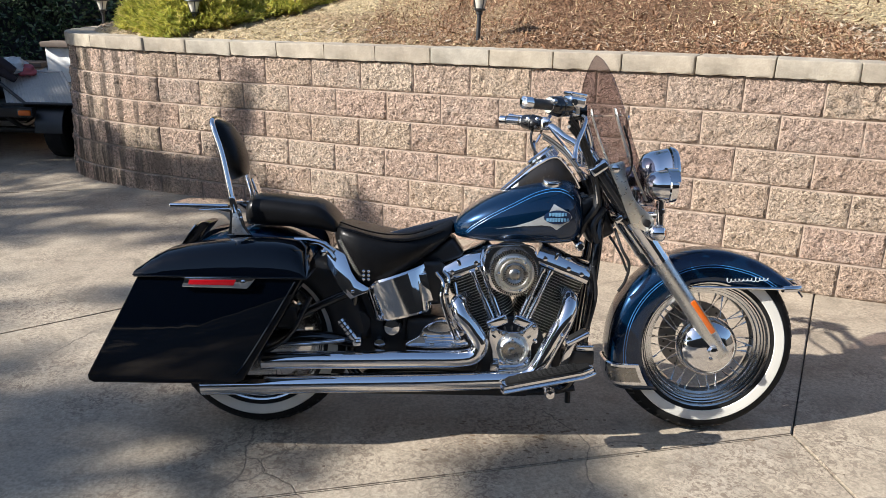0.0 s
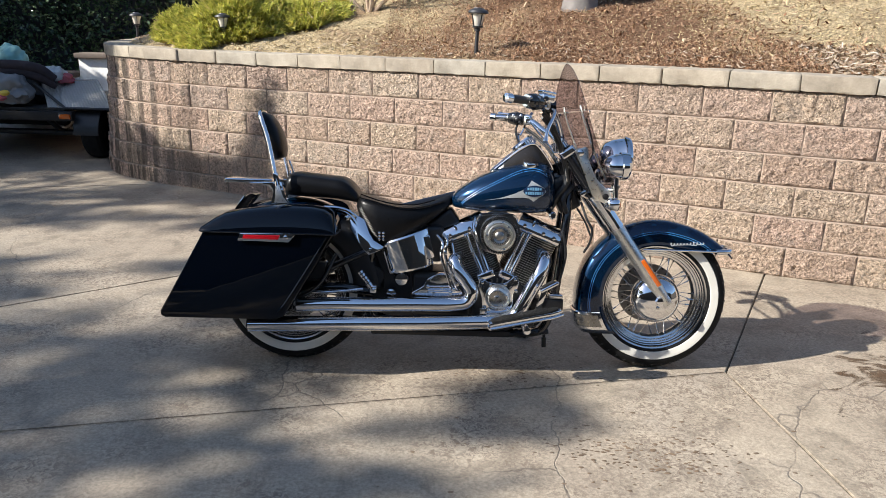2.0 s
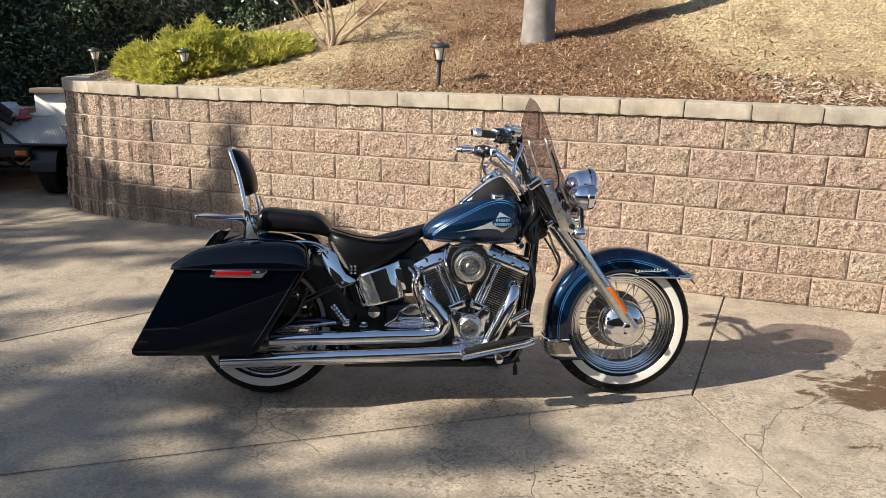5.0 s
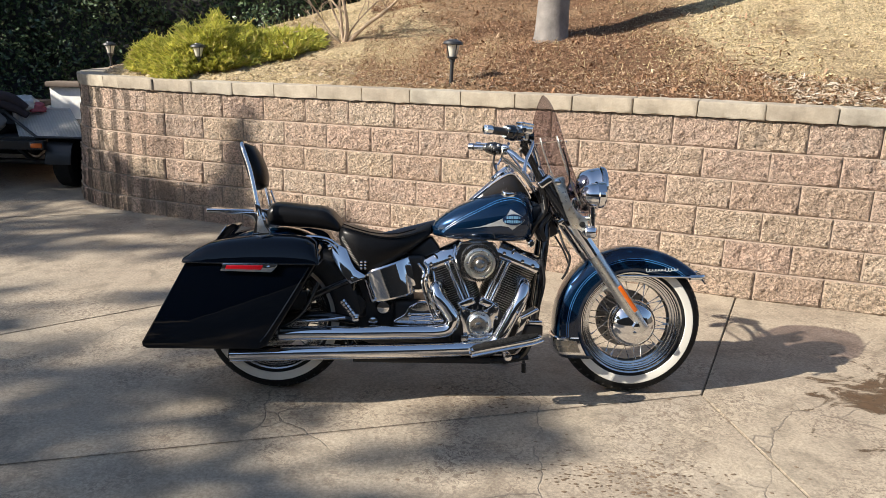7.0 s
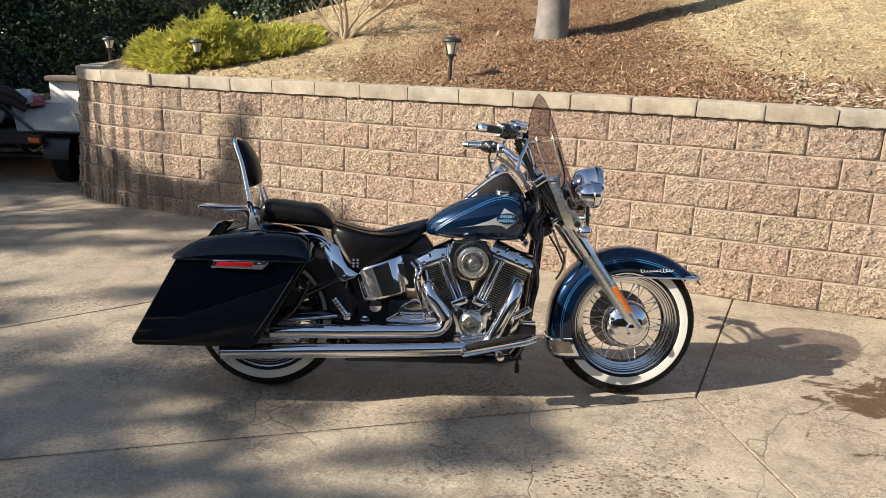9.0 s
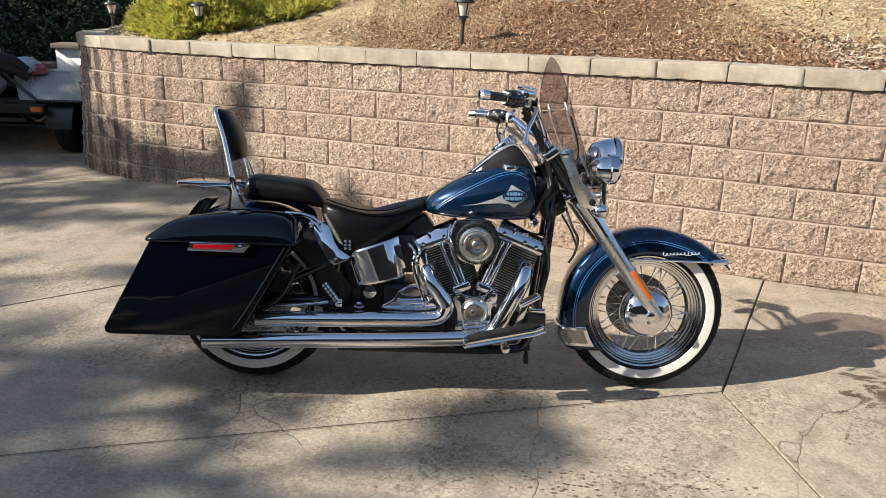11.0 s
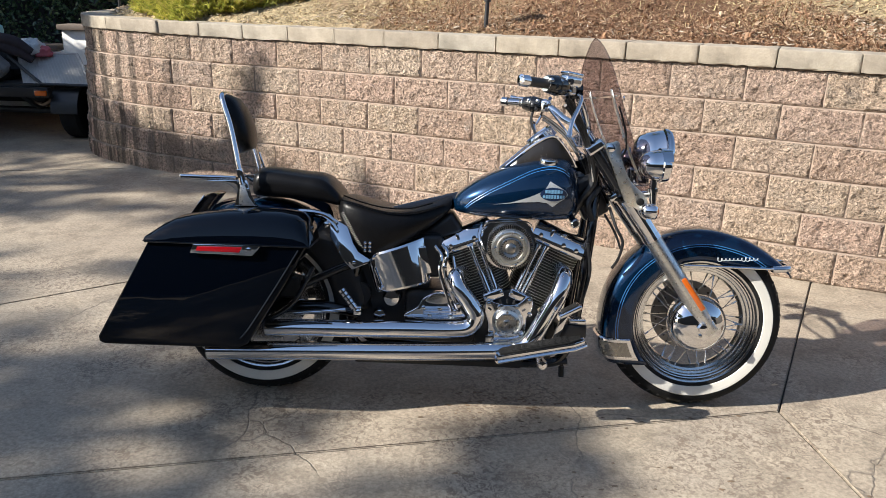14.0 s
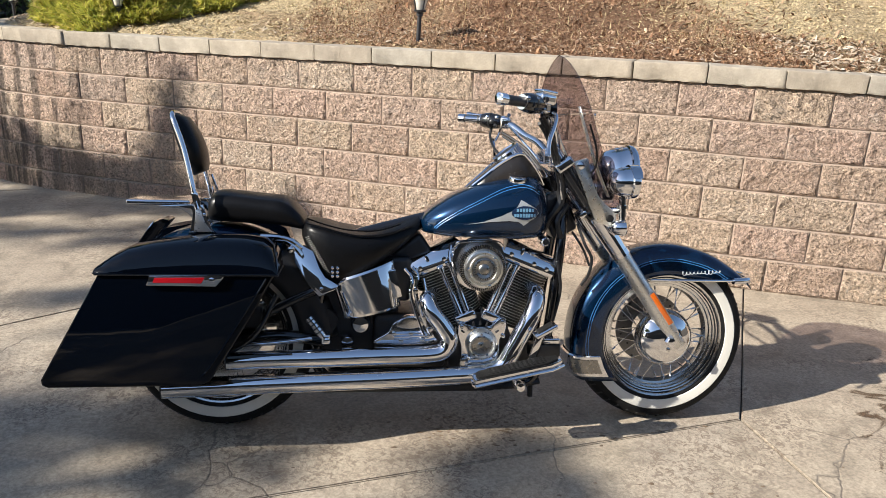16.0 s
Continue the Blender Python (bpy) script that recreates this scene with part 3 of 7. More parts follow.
# ---------------------------------------------------------------- mulch, grass and plants
def scatter(name, count, pick, size, material, label, category, seed, lift=0.006, blade=False, tilted=0.35, fat=1.0):
    """Loose slivers strewn over the bank."""
    r = random.Random(seed)
    verts, faces = [], []
    done = 0
    tries = 0
    while done < count and tries < 60 * count:
        tries += 1
        spot = pick(r)
        if spot is None:
            continue
        x, y, z = spot
        done += 1
        L, w = r.uniform(*size), r.uniform(0.12, 0.42) * fat
        a = r.uniform(0, 6.283)
        if blade:
            up = Vector((r.uniform(-0.5, 0.5), r.uniform(-0.5, 0.5), 1)).normalized()
            f = Vector((math.cos(a), math.sin(a), 0)) * L * 0.05
            p = Vector((x, y, z))
            b = len(verts)
            verts += [p - f, p + f, p + up * L]
            faces.append((b, b + 1, b + 2))
            continue
        tilt = r.gauss(0, tilted)
        f = Vector((math.cos(a) * math.cos(tilt), math.sin(a) * math.cos(tilt), math.sin(tilt))) * L * 0.5
        g = Vector((-math.sin(a), math.cos(a), r.uniform(-0.5, 0.5))).normalized() * L * w * 0.5
        c = Vector((x, y, z + lift + r.uniform(0, lift)))
        b = len(verts)
        verts += [c - f - g * r.uniform(0.4, 1), c + f - g * r.uniform(0.4, 1), c + f * r.uniform(0.8, 1.1) + g, c - f * r.uniform(0.8, 1.1) + g, c + Vector((0, 0, 0.25 * L * w))]
        faces += [(b, b + 1, b + 4), (b + 1, b + 2, b + 4), (b + 2, b + 3, b + 4), (b + 3, b, b + 4)]
    ob = raw(name, verts, faces, material, smooth=False)
    return tagged(ob, label, category, kind="stuff")


def anywhere(x0, x1, d0, d1):
    def pick(r):
        s = r.uniform(0.6, 11.0)
        p, w, n = along(s)
        d = d0 + (d1 - d0) * r.random() ** 1.3
        q = p + n * (0.085 + d)
        if not x0 < q.x < x1:
            return None
        return q.x, q.y, hill_at(q.x, q.y)
    return pick


def in_zone(pick, lo, hi, seed):
    """Only where a wide noise lies between lo and hi."""
    def chosen(r):
        q = pick(r)
        if q is None or not lo < noise.noise(Vector((q[0] * 0.55 + seed, q[1] * 0.55, 0))) < hi:
            return None
        return q
    return chosen


scatter("mulch", 52000, in_zone(anywhere(0.1, 3.0, 0.2, 3.6), -0.6, 1, 4.0), (0.006, 0.026), CHIPS, "loose reddish-brown bark mulch strewn over the bank", "mulch", 11, 0.009, tilted=0.6)
scatter("mulch", 12000, anywhere(2.8, 5.2, 0.2, 0.85), (0.006, 0.03), CHIPS, "dark reddish-brown bark mulch behind the wall cap", "mulch", 24, 0.009, tilted=0.6)
scatter("bark_pieces", 1100, anywhere(0.6, 3.6, 0.22, 2.6), (0.02, 0.06), CHIPS, "long reddish-brown bark pieces lying among the mulch", "mulch", 21, 0.012, tilted=0.5)
scatter("soil_clods", 9000, anywhere(2.3, 5.5, 0.4, 3.6), (0.006, 0.02), CLODS, "pale crumbling soil clods on the bank's bare end", "soil", 22, 0.002, tilted=0.3, fat=2.4)
scatter("soil_clods", 6000, anywhere(-1.3, 0.9, 0.2, 2.4), (0.006, 0.02), CLODS, "pale crumbling soil clods beside the juniper", "soil", 23, 0.002, tilted=0.3, fat=2.4)
scatter("pale_wood_chips", 3600, anywhere(3.0, 5.5, 0.2, 0.8), (0.012, 0.06), PALE_CHIPS, "bleached wood chips heaped behind the wall cap", "mulch", 12, 0.014)
scatter("litter_of_chips", 1800, anywhere(-2.6, 5.5, 0.2, 0.55), (0.01, 0.045), PALE_CHIPS, "pale dry chips and leaf litter along the wall cap", "mulch", 13, 0.01)
scatter("dry_straw", 5000, in_zone(anywhere(-1.2, 5.5, 0.3, 4.5), -1, -0.04, 2.0), (0.008, 0.034), STRAW, "dry straw-coloured grass clippings lying on the bank", "grass", 14, 0.004)
scatter("dry_straw", 9000, anywhere(2.5, 5.5, 0.5, 3.8), (0.01, 0.04), STRAW, "pale dry grass litter over the bank's bare end", "grass", 16, 0.004)
scatter("dry_straw", 6500, anywhere(-1.5, 0.5, 0.18, 2.4), (0.01, 0.04), STRAW, "pale dry grass litter beside the juniper", "grass", 17, 0.004)
scatter("gravel", 700, anywhere(-3.0, -1.75, 0.18, 0.5), (0.012, 0.03), PALE_CHIPS, "grey gravel behind the wall cap at its bend", "gravel", 18, 0.006)
scatter("grass_blades", 1000, in_zone(anywhere(-1.4, 5.5, 0.5, 4.5), -1, 0.05, 2.0), (0.03, 0.08), STRAW, "short dry standing grass on the bank", "grass", 15, 0.0, True)


def juniper(cx, cy, rx, ry, high, count, seed, label):
    """A low spreading shrub of many feathery sprigs."""
    r = random.Random(seed)
    thing = tagged(new("juniper_bush"), label, "shrub")
    zb = hill_at(cx, cy)
    thing.location = (cx, cy, zb - 0.02)
    verts, faces = [], []
    for _ in range(count):
        a, d = r.uniform(0, 6.283), math.sqrt(r.random())
        lump = 0.75 + 0.3 * noise.noise(Vector((math.cos(a) * 2 + seed, math.sin(a) * 2, d * 2)))
        x, y = rx * d * math.cos(a) * lump, ry * d * math.sin(a) * lump
        z0 = hill_at(cx + x, cy + y) - zb
        top = high * (1 - d * d) * (0.72 + 0.75 * noise.noise(Vector((x * 5.5, y * 5.5, seed)))) + 0.05
        z = z0 + top * r.uniform(0.25, 1.0) ** 0.6
        out = Vector((math.cos(a) * (0.3 + d), math.sin(a) * (0.3 + d), r.uniform(0.15, 0.9))) + Vector((r.gauss(0, 0.35), r.gauss(0, 0.35), r.gauss(0, 0.2)))
        out.normalize()
        L = r.uniform(0.03, 0.075) if r.random() < 0.9 else r.uniform(0.08, 0.14)
        side = out.orthogonal().normalized()
        side.rotate(Matrix.Rotation(r.uniform(0, 6.28), 3, out))
        p = Vector((x, y, z))
        b = len(verts)
        w = L * 0.075
        q = p + out * L
        m1 = p + out * L * 0.45
        other = out.cross(side)
        verts += [p, m1 + side * w, q, m1 - side * w, m1 + other * w * 0.8]
        faces += [(b, b + 1, b + 2, b + 3), (b, b + 4, b + 2)]
        for k in range(3):
            t = 0.25 + 0.22 * k
            sgn = 1 if (k + int(a * 10)) % 2 else -1
            v = p + out * L * t
            e = v + (out * 0.7 + side * sgn + other * r.uniform(-0.5, 0.5)).normalized() * L * 0.42
            b2 = len(verts)
            verts += [v - out * w * 0.5, v + out * w * 0.9, e]
            faces.append((b2, b2 + 1, b2 + 2))
    raw("foliage", verts, faces, JUNIPER, thing, smooth=False)
    bm = bmesh.new()
    for k in range(9):
        a = 6.283 * k / 9 + r.uniform(-0.3, 0.3)
        tip = Vector((rx * 0.75 * math.cos(a), ry * 0.75 * math.sin(a), hill_at(cx + rx * 0.75 * math.cos(a), cy + ry * 0.75 * math.sin(a)) - zb + 0.08))
        add_tube(bm, smooth_path([(0, 0, -0.03), tip * 0.5 + Vector((0, 0, 0.1)), tip], 4), lambda f: 0.016 * (1 - 0.8 * f), 6)
    part("branches", bm, TWIG, thing)
    return thing


juniper(-1.33, 4.1, 0.78, 0.62, 0.37, 24000, 3, "spreading yellow-green juniper shrub growing behind the wall cap")
juniper(-0.8, 4.33, 0.6, 0.5, 0.15, 11000, 5, "low yellow-green juniper shrub spreading over the bank")
juniper(-1.78, 4.12, 0.36, 0.36, 0.24, 6000, 8, "feathery yellow-green juniper shrub at the wall's bend")


def limb(bm, start, way, length, radius, depth, r, spread=0.6):
    """A bending limb that forks."""
    pts = [Vector(start)]
    d = Vector(way).normalized()
    for _ in range(4):
        d = (d + Vector((r.gauss(0, 0.16), r.gauss(0, 0.16), r.gauss(0.03, 0.1)))).normalized()
        pts.append(pts[-1] + d * length / 4)
    add_tube(bm, smooth_path(pts, 3), lambda f: radius * (1 - 0.5 * f), 7 if depth else 5)
    if depth:
        for _ in range(r.randint(2, 3)):
            k = r.randint(2, 4)
            e = (d + Vector((r.gauss(0, spread), r.gauss(0, spread), r.gauss(0.1, spread * 0.5)))).normalized()
            limb(bm, pts[k], e, length * r.uniform(0.55, 0.8), radius * 0.52, depth - 1, r, spread)


def bare_shrub():
    r = random.Random(21)
    x, y = -0.10, 4.38
    thing = tagged(new("bare_shrub"), "leafless many-stemmed shrub with pale tan branches on the bank", "shrub")
    thing.location = (x, y, hill_at(x, y) - 0.03)
    for k, (dx, dz, L, rad) in enumerate([(-0.75, 0.8, 0.8, 0.014), (-0.3, 1.0, 0.8, 0.022), (-0.05, 1.0, 0.85, 0.026), (0.12, 1.0, 0.8, 0.034), (0.75, 0.7, 0.8, 0.032), (0.3, 1.0, 0.7, 0.014), (-0.55, 0.6, 0.7, 0.011), (0.95, 0.55, 0.7, 0.015)]):
        bm = bmesh.new()
        limb(bm, (0.02 * dx, 0.02 * r.uniform(-1, 1), 0), (dx, r.uniform(-0.3, 0.3), dz), L * 0.75, rad * 0.65, 4, r, 0.6)
        part("stem", bm, TWIG, thing)


bare_shrub()


def smooth_trunk():
    x, y = 1.80, 3.72
    thing = tagged(new("tree"), "smooth grey tree trunk standing on the bank, crown out of sight", "tree")
    z = hill_at(x, y)
    thing.location = (x, y, z - 0.06)
    bm = bmesh.new()
    rings = []
    for k in range(40):
        h = 0.075 * k
        flare = 0.03 * math.exp(-h / 0.09) - 0.008 * h
        ring_mark = -0.006 * math.exp(-((h - 0.33) / 0.012) ** 2) - 0.005 * math.exp(-((h - 0.62) / 0.012) ** 2)
        rings.append([((0.142 + flare + ring_mark) * (1 + 0.03 * math.sin(3 * a + h)) * math.cos(a) + 0.01 * h, (0.142 + flare + ring_mark) * math.sin(a), h) for a in (6.2832 * i / 28 for i in range(28))])
    add_loft(bm, rings)
    trunk = part("trunk", bm, TRUNK, thing)
    r = random.Random(5)
    bm = bmesh.new()
    for k in range(7):
        a = 6.283 * k / 7
        limb(bm, (0.03, 0, 2.85), (math.cos(a) * 0.8, math.sin(a) * 0.8, 1), 1.1, 0.06, 2, r, 0.5)
    part("limbs", bm, TRUNK, thing)
    verts, faces = [], []
    for k in range(2600):
        c = Vector((r.gauss(0.4, 0.75), r.gauss(0, 0.75), r.gauss(4.4, 0.5)))
        u = Vector((r.gauss(0, 1), r.gauss(0, 1), r.gauss(0, 1))).normalized()
        v = u.orthogonal().normalized()
        L = r.uniform(0.06, 0.12)
        b = len(verts)
        verts += [c - u * L, c + v * L * 0.4, c + u * L, c - v * L * 0.4]
        faces.append((b, b + 1, b + 2, b + 3))
    raw("crown", verts, faces, LEAVES, thing, smooth=False)


smooth_trunk()


def leafy(count, spot, size, r, spread=1.0):
    """Loose folded leaves; spot gives the place and the way out."""
    verts, faces = [], []
    for _ in range(count):
        p, out = spot(r)
        u = (out * 0.6 * spread + Vector((r.gauss(0, 0.6), r.gauss(0, 0.6), r.gauss(-0.15, 0.6)))).normalized()
        v = u.orthogonal().normalized()
        v.rotate(Matrix.Rotation(r.uniform(0, 6.28), 3, u))
        w = u.cross(v)
        L = r.uniform(*size)
        b = len(verts)
        verts += [p, p + u * L * 0.5 + v * L * 0.28 + w * L * 0.08, p + u * L, p + u * L * 0.5 - v * L * 0.28 + w * L * 0.08, p + u * L * 0.5]
        faces += [(b, b + 1, b + 2, b + 4), (b, b + 4, b + 2, b + 3)]
    return verts, faces


def hedge():
    r = random.Random(31)
    thing = tagged(new("hedge"), "tall dense dark-green hedge in deep shade behind the white wall", "hedge", kind="stuff")

    def spot(r):
        x = r.uniform(-11.0, 1.2)
        z = r.uniform(0.1, 4.2)
        y = 7.9 + 0.5 * noise.noise(Vector((x * 0.8, z * 0.8, 0))) + 0.22 * noise.noise(Vector((x * 2.6, z * 2.6, 5))) + abs(r.gauss(0, 0.12))
        return Vector((x, y, z)), Vector((0, -1, 0.15))
    v, f = leafy(62000, spot, (0.045, 0.095), r)
    raw("leaves", v, f, HEDGE, thing, smooth=False)
    # near-black sheet that stands for the shade inside the hedge
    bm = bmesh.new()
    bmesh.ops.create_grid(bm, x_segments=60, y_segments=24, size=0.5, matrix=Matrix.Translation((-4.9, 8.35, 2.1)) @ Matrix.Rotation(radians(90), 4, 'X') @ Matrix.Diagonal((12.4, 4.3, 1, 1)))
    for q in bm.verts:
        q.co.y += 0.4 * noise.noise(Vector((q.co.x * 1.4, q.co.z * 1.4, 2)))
    part("inner_foliage", bm, GRIME_AND_SHADE, thing)


hedge()


# hedge out of view, added to block sky and sun from the trailer's corner
def unseen_hedge():
    r = random.Random(35)
    thing = tagged(new("hedge"), "unseen tall hedge added to shade the trailer's corner", "hedge", kind="stuff")

    def spot(r):
        y = r.uniform(3.0, 10.5)
        z = r.uniform(0.1, 2.9 if y < 6.0 else 4.8)
        return Vector((-7.0 + 0.4 * noise.noise(Vector((y, z, 7))) - abs(r.gauss(0, 0.15)), y, z)), Vector((1, 0, 0.15))
    v, f = leafy(9000, spot, (0.1, 0.2), r)
    raw("leaves", v, f, HEDGE, thing, smooth=False)
    # near-black sheet: the hedge's inner shade as colour, closed against light
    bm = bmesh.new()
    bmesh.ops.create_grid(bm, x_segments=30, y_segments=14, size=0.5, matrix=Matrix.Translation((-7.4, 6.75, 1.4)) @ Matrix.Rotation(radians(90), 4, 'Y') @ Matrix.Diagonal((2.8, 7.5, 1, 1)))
    part("inner_foliage", bm, GRIME_AND_SHADE, thing)


unseen_hedge()

# low white wall below the hedge
white_wall = tagged(new("white_wall"), "low stepped white stucco wall with clay coping", "wall", kind="structure")
part("wall_body", block((2.4, 0.2, 0.91), Matrix.Translation((-2.64, 6.35, 0.455)), 0.01), STUCCO, white_wall)
part("wall_body", block((5.2, 0.2, 0.68), Matrix.Translation((-6.45, 6.35, 0.34)), 0.01), STUCCO, white_wall)
part("coping", block((2.46, 0.3, 0.06), Matrix.Translation((-2.64, 6.35, 0.943)), 0.014), TILE_CAP, white_wall)
part("coping", block((5.14, 0.3, 0.06), Matrix.Translation((-6.45, 6.35, 0.713)), 0.014), TILE_CAP, white_wall)


def shade_tree(name_label, root, spots, seed, leaves, size=(0.07, 0.14), forked=2.2):
    """An unseen tree, added for the shade of its crown: clumps of leaves on limbs."""
    r = random.Random(seed)
    thing = tagged(new("shade_tree"), name_label, "tree")
    thing.location = root
    R = Vector(root)
    bm = bmesh.new()
    fork = Vector((0.2, 0.1, forked))
    add_tube(bm, smooth_path([(0, 0, -0.1), (0.05, 0.02, forked * 0.45), fork], 6), lambda f: 0.2 - 0.07 * f, 14)
    part("trunk", bm, TRUNK, thing)
    bm = bmesh.new()
    for c, rad in spots[::28]:
        mid = (c - R) * 0.5 + fork * 0.5 + Vector((0, 0, 0.25))
        add_tube(bm, smooth_path([fork, mid, c - R], 4), lambda f: 0.032 * (1 - 0.85 * f), 6)
    part("limbs", bm, TRUNK, thing)

    def spot(r):
        c, rad = spots[r.randrange(len(spots))]
        while True:
            v = Vector((r.uniform(-1, 1), r.uniform(-1, 1), r.uniform(-1, 1)))
            if v.length < 1:
                break
        return c - R + v * rad, v
    v, f = leafy(leaves, spot, size, r)
    raw("crown", v, f, LEAVES, thing, smooth=False)


def in_sun(x, y):
    """Hand-set map of where sun reaches the ground or the wall; clumps avoid it."""
    z = (y - 2.65 + 0.47 * x) / 1.118
    if z > 0:                                   # the ray ends on the wall or above it
        u = x - 1.488 * z
        return u > -2.6 if z > 1.3 else u > -3.0
    gaps = ((-1.55, 1.72, 1.2, 0.34), (-0.95, 1.02, 0.30, 0.10), (-2.6, 1.75, 0.6, 0.12), (-2.6, 3.25, 0.5, 0.12), (-2.45, 3.8, 0.42, 0.12), (-3.6, 3.4, 0.4, 0.03), (-1.6, 2.62, 0.5, 0.1), (-2.4, -0.2, 0.4, 0.08))
    if any(((x - a) / (p + 0.14)) ** 2 + ((y - b) / (q + 0.09)) ** 2 < 1 for a, b, p, q in gaps):
        return True
    if y < -0.05:
        if ((x + 0.42) / 0.24) ** 2 + ((y + 0.44) / 0.09) ** 2 < 1 or ((x - 0.3) / 0.15) ** 2 + ((y + 0.49) / 0.1) ** 2 < 1:
            return True
        if ((x - 0.98) / 0.2) ** 2 + ((y + 0.45) / 0.16) ** 2 < 1 or (abs(x - 1.0) < 0.07 and y > -0.4):
            return False
        return x > (0.42 if y > -0.4 else 0.6)
    return x > (0.1 if y < 0.6 else -0.15 + 0.2 * (y - 0.6))


def crown_spots(x0, x1, y0, y1, step, low, high, seed):
    """Clump centres along the sun's rays that end on shaded ground."""
    r, out = random.Random(seed), []
    x = x0
    while x < x1:
        y = y0
        while y < y1:
            u, v = x + r.uniform(-0.4, 0.4) * step, y + r.uniform(-0.3, 0.3) * step * 0.5
            thin = noise.noise(Vector((u * 1.1, v * 2.3, 8.0))) + 0.5 * noise.noise(Vector((u * 2.6, v * 5.2, 2.0)))
            gone = 0.25 + 1.6 * max(0.0, thin) if v > 0.2 else 0.27 + 1.0 * max(0.0, thin)
            if u < -2.7 and v > 2.2:
                gone = 0.08
            if not in_sun(u, v) and not (u > -0.8 and -1.0 < v < 0.2) and r.random() > gone:
                h = r.uniform(low, high)
                out.append((Vector((u, v, 0)) - SUN_WAY * (h / -SUN_WAY.z), r.uniform(0.12, 0.19)))
            y += step * 0.5
        x += step
    # tighter clumps set to draw the crown's shade rim on the slabs before the wheels
    for i in range(13):
        for j in range(14):
            u, v = -0.8 + 0.17 * i + r.uniform(-0.04, 0.04), -1.0 + 0.088 * j + r.uniform(-0.02, 0.02)
            if not in_sun(u, v) and r.random() < (0.3 if u < 0.1 else 0.14 if u < 0.7 else 0.5):
                h = r.uniform(low - 1.6, low)
                out.append((Vector((u, v, 0)) - SUN_WAY * (h / -SUN_WAY.z), r.uniform(0.05, 0.09)))
    return out


def wall_spots():
    """Small clumps of an added crown, set to shade the wall: its bend, its lower courses, one upright band."""
    r, out = random.Random(47), []
    for s in np.arange(5.0, 11.0, 0.08):
        p = along(s)[0]
        streak = noise.noise(Vector((s * 4.2, 0.0, 3.0)))
        for z in np.arange(0.03, 1.35, 0.08):
            low = float(np.interp(p.x, (-2.3, -1.95, -1.3, -1.12, -1.0, -0.78, -0.75), (0.62, 0.42, 0.22, 0.3, 0.36, 0.2, -1.0))) * (1 + 0.5 * streak)
            if (p.x < -2.3 and streak > 0.0) or (z < low and r.random() < 0.6) or (abs(p.x + 0.92 - 0.03 * z) < 0.055 and z < 1.02 and r.random() < 0.75):
                h = r.uniform(5.2, 6.6) - z
                q = Vector((p.x, p.y, z)) - SUN_WAY * (h / -SUN_WAY.z)
                out.append((q, r.uniform(0.03, 0.06)))
    return out


shade_tree("leafy shade tree beside the driveway", (-16.5, -3.2, 0.0), crown_spots(-5.5, 1.3, -2.6, 5.2, 0.32, 8.4, 10.4, 41), 43, 11500, (0.12, 0.22), 6.0)
# added tree out of view, its clumps set to draw the wall's shade
shade_tree("unseen leafy tree added to cast the wall's shade", (-9.6, 0.4, 0.0), wall_spots(), 45, 10000, (0.05, 0.09), 3.6)


def yard_spots():
    """Clumps of an added crown, which shades the drive behind the viewer."""
    r, out = random.Random(51), []
    x = -5.0
    while x < 0.9:
        y = -7.5
        while y < -1.75:
            h = r.uniform(4.2, 5.4)
            out.append((Vector((x + r.uniform(-0.3, 0.3), y + r.uniform(-0.12, 0.12), 0)) - SUN_WAY * (h / -SUN_WAY.z), r.uniform(0.26, 0.36)))
            y += 0.42
        x += 0.75
    return out


# added tree out of view: shades the ground that the saddlebag reflects
shade_tree("unseen leafy tree added to darken the ground behind the viewer", (-6.2, -6.6, 0.0), yard_spots(), 53, 44000)

# ---------------------------------------------------------------- lamps on the bank, trailer
def path_lamp(s, d, label, lean=0.0, size=1.0):
    p, w, n = along(s)
    x, y = p.x + n.x * d, p.y + n.y * d
    thing = tagged(new("path_lamp"), label, "lamp", "lamps along the wall")
    thing.location = (x, y, hill_at(x, y) - (0.03 if size > 1 else 0.055))
    thing.rotation_euler = (0, radians(lean), 0)
    thing.scale = (size, size, size)
    up = Matrix.Rotation(radians(90), 4, 'X')
    part("stake", lathe([(0.002, 0.0), (0.013, 0.0), (0.012, 0.165), (0.019, 0.168), (0.019, 0.19), (0.010, 0.195)], 12, up), LAMP_BLACK, thing)
    part("collar", lathe([(0.018, 0.185), (0.033, 0.19), (0.036, 0.2), (0.02, 0.202)], 16, up), LAMP_BLACK, thing)
    part("glass", lathe([(0.026, 0.2), (0.033, 0.23), (0.044, 0.268), (0.047, 0.278)], 18, up), FROST, thing)
    for k in range(4):
        a = 1.5708 * k + 0.5
        part("rib", tube([(0.03 * math.cos(a), 0.03 * math.sin(a), 0.2), (0.048 * math.cos(a), 0.048 * math.sin(a), 0.278)], 0.0035, 6), LAMP_BLACK, thing)
    cap = part("shade", lathe([(0.012, 0.276), (0.062, 0.276), (0.068, 0.282), (0.06, 0.296), (0.03, 0.308), (0.001, 0.311)], 24, up), LAMP_BLACK, thing)
    part("solar_cell", lathe([(0.03, 0.309), (0.028, 0.313), (0.001, 0.3135)], 16, up), LAMP_TOP, cap)
    return thing


def nearest_s(x, y):
    return min((i * 0.02 for i in range(int(WALL_LONG / 0.02))), key=lambda s: (along(s)[0] - Vector((x, y))).length)


path_lamp(nearest_s(0.78, 2.28) + 0.075, 0.36, "black solar path lamp standing in mulch behind the wall cap", 1.5, 1.14)
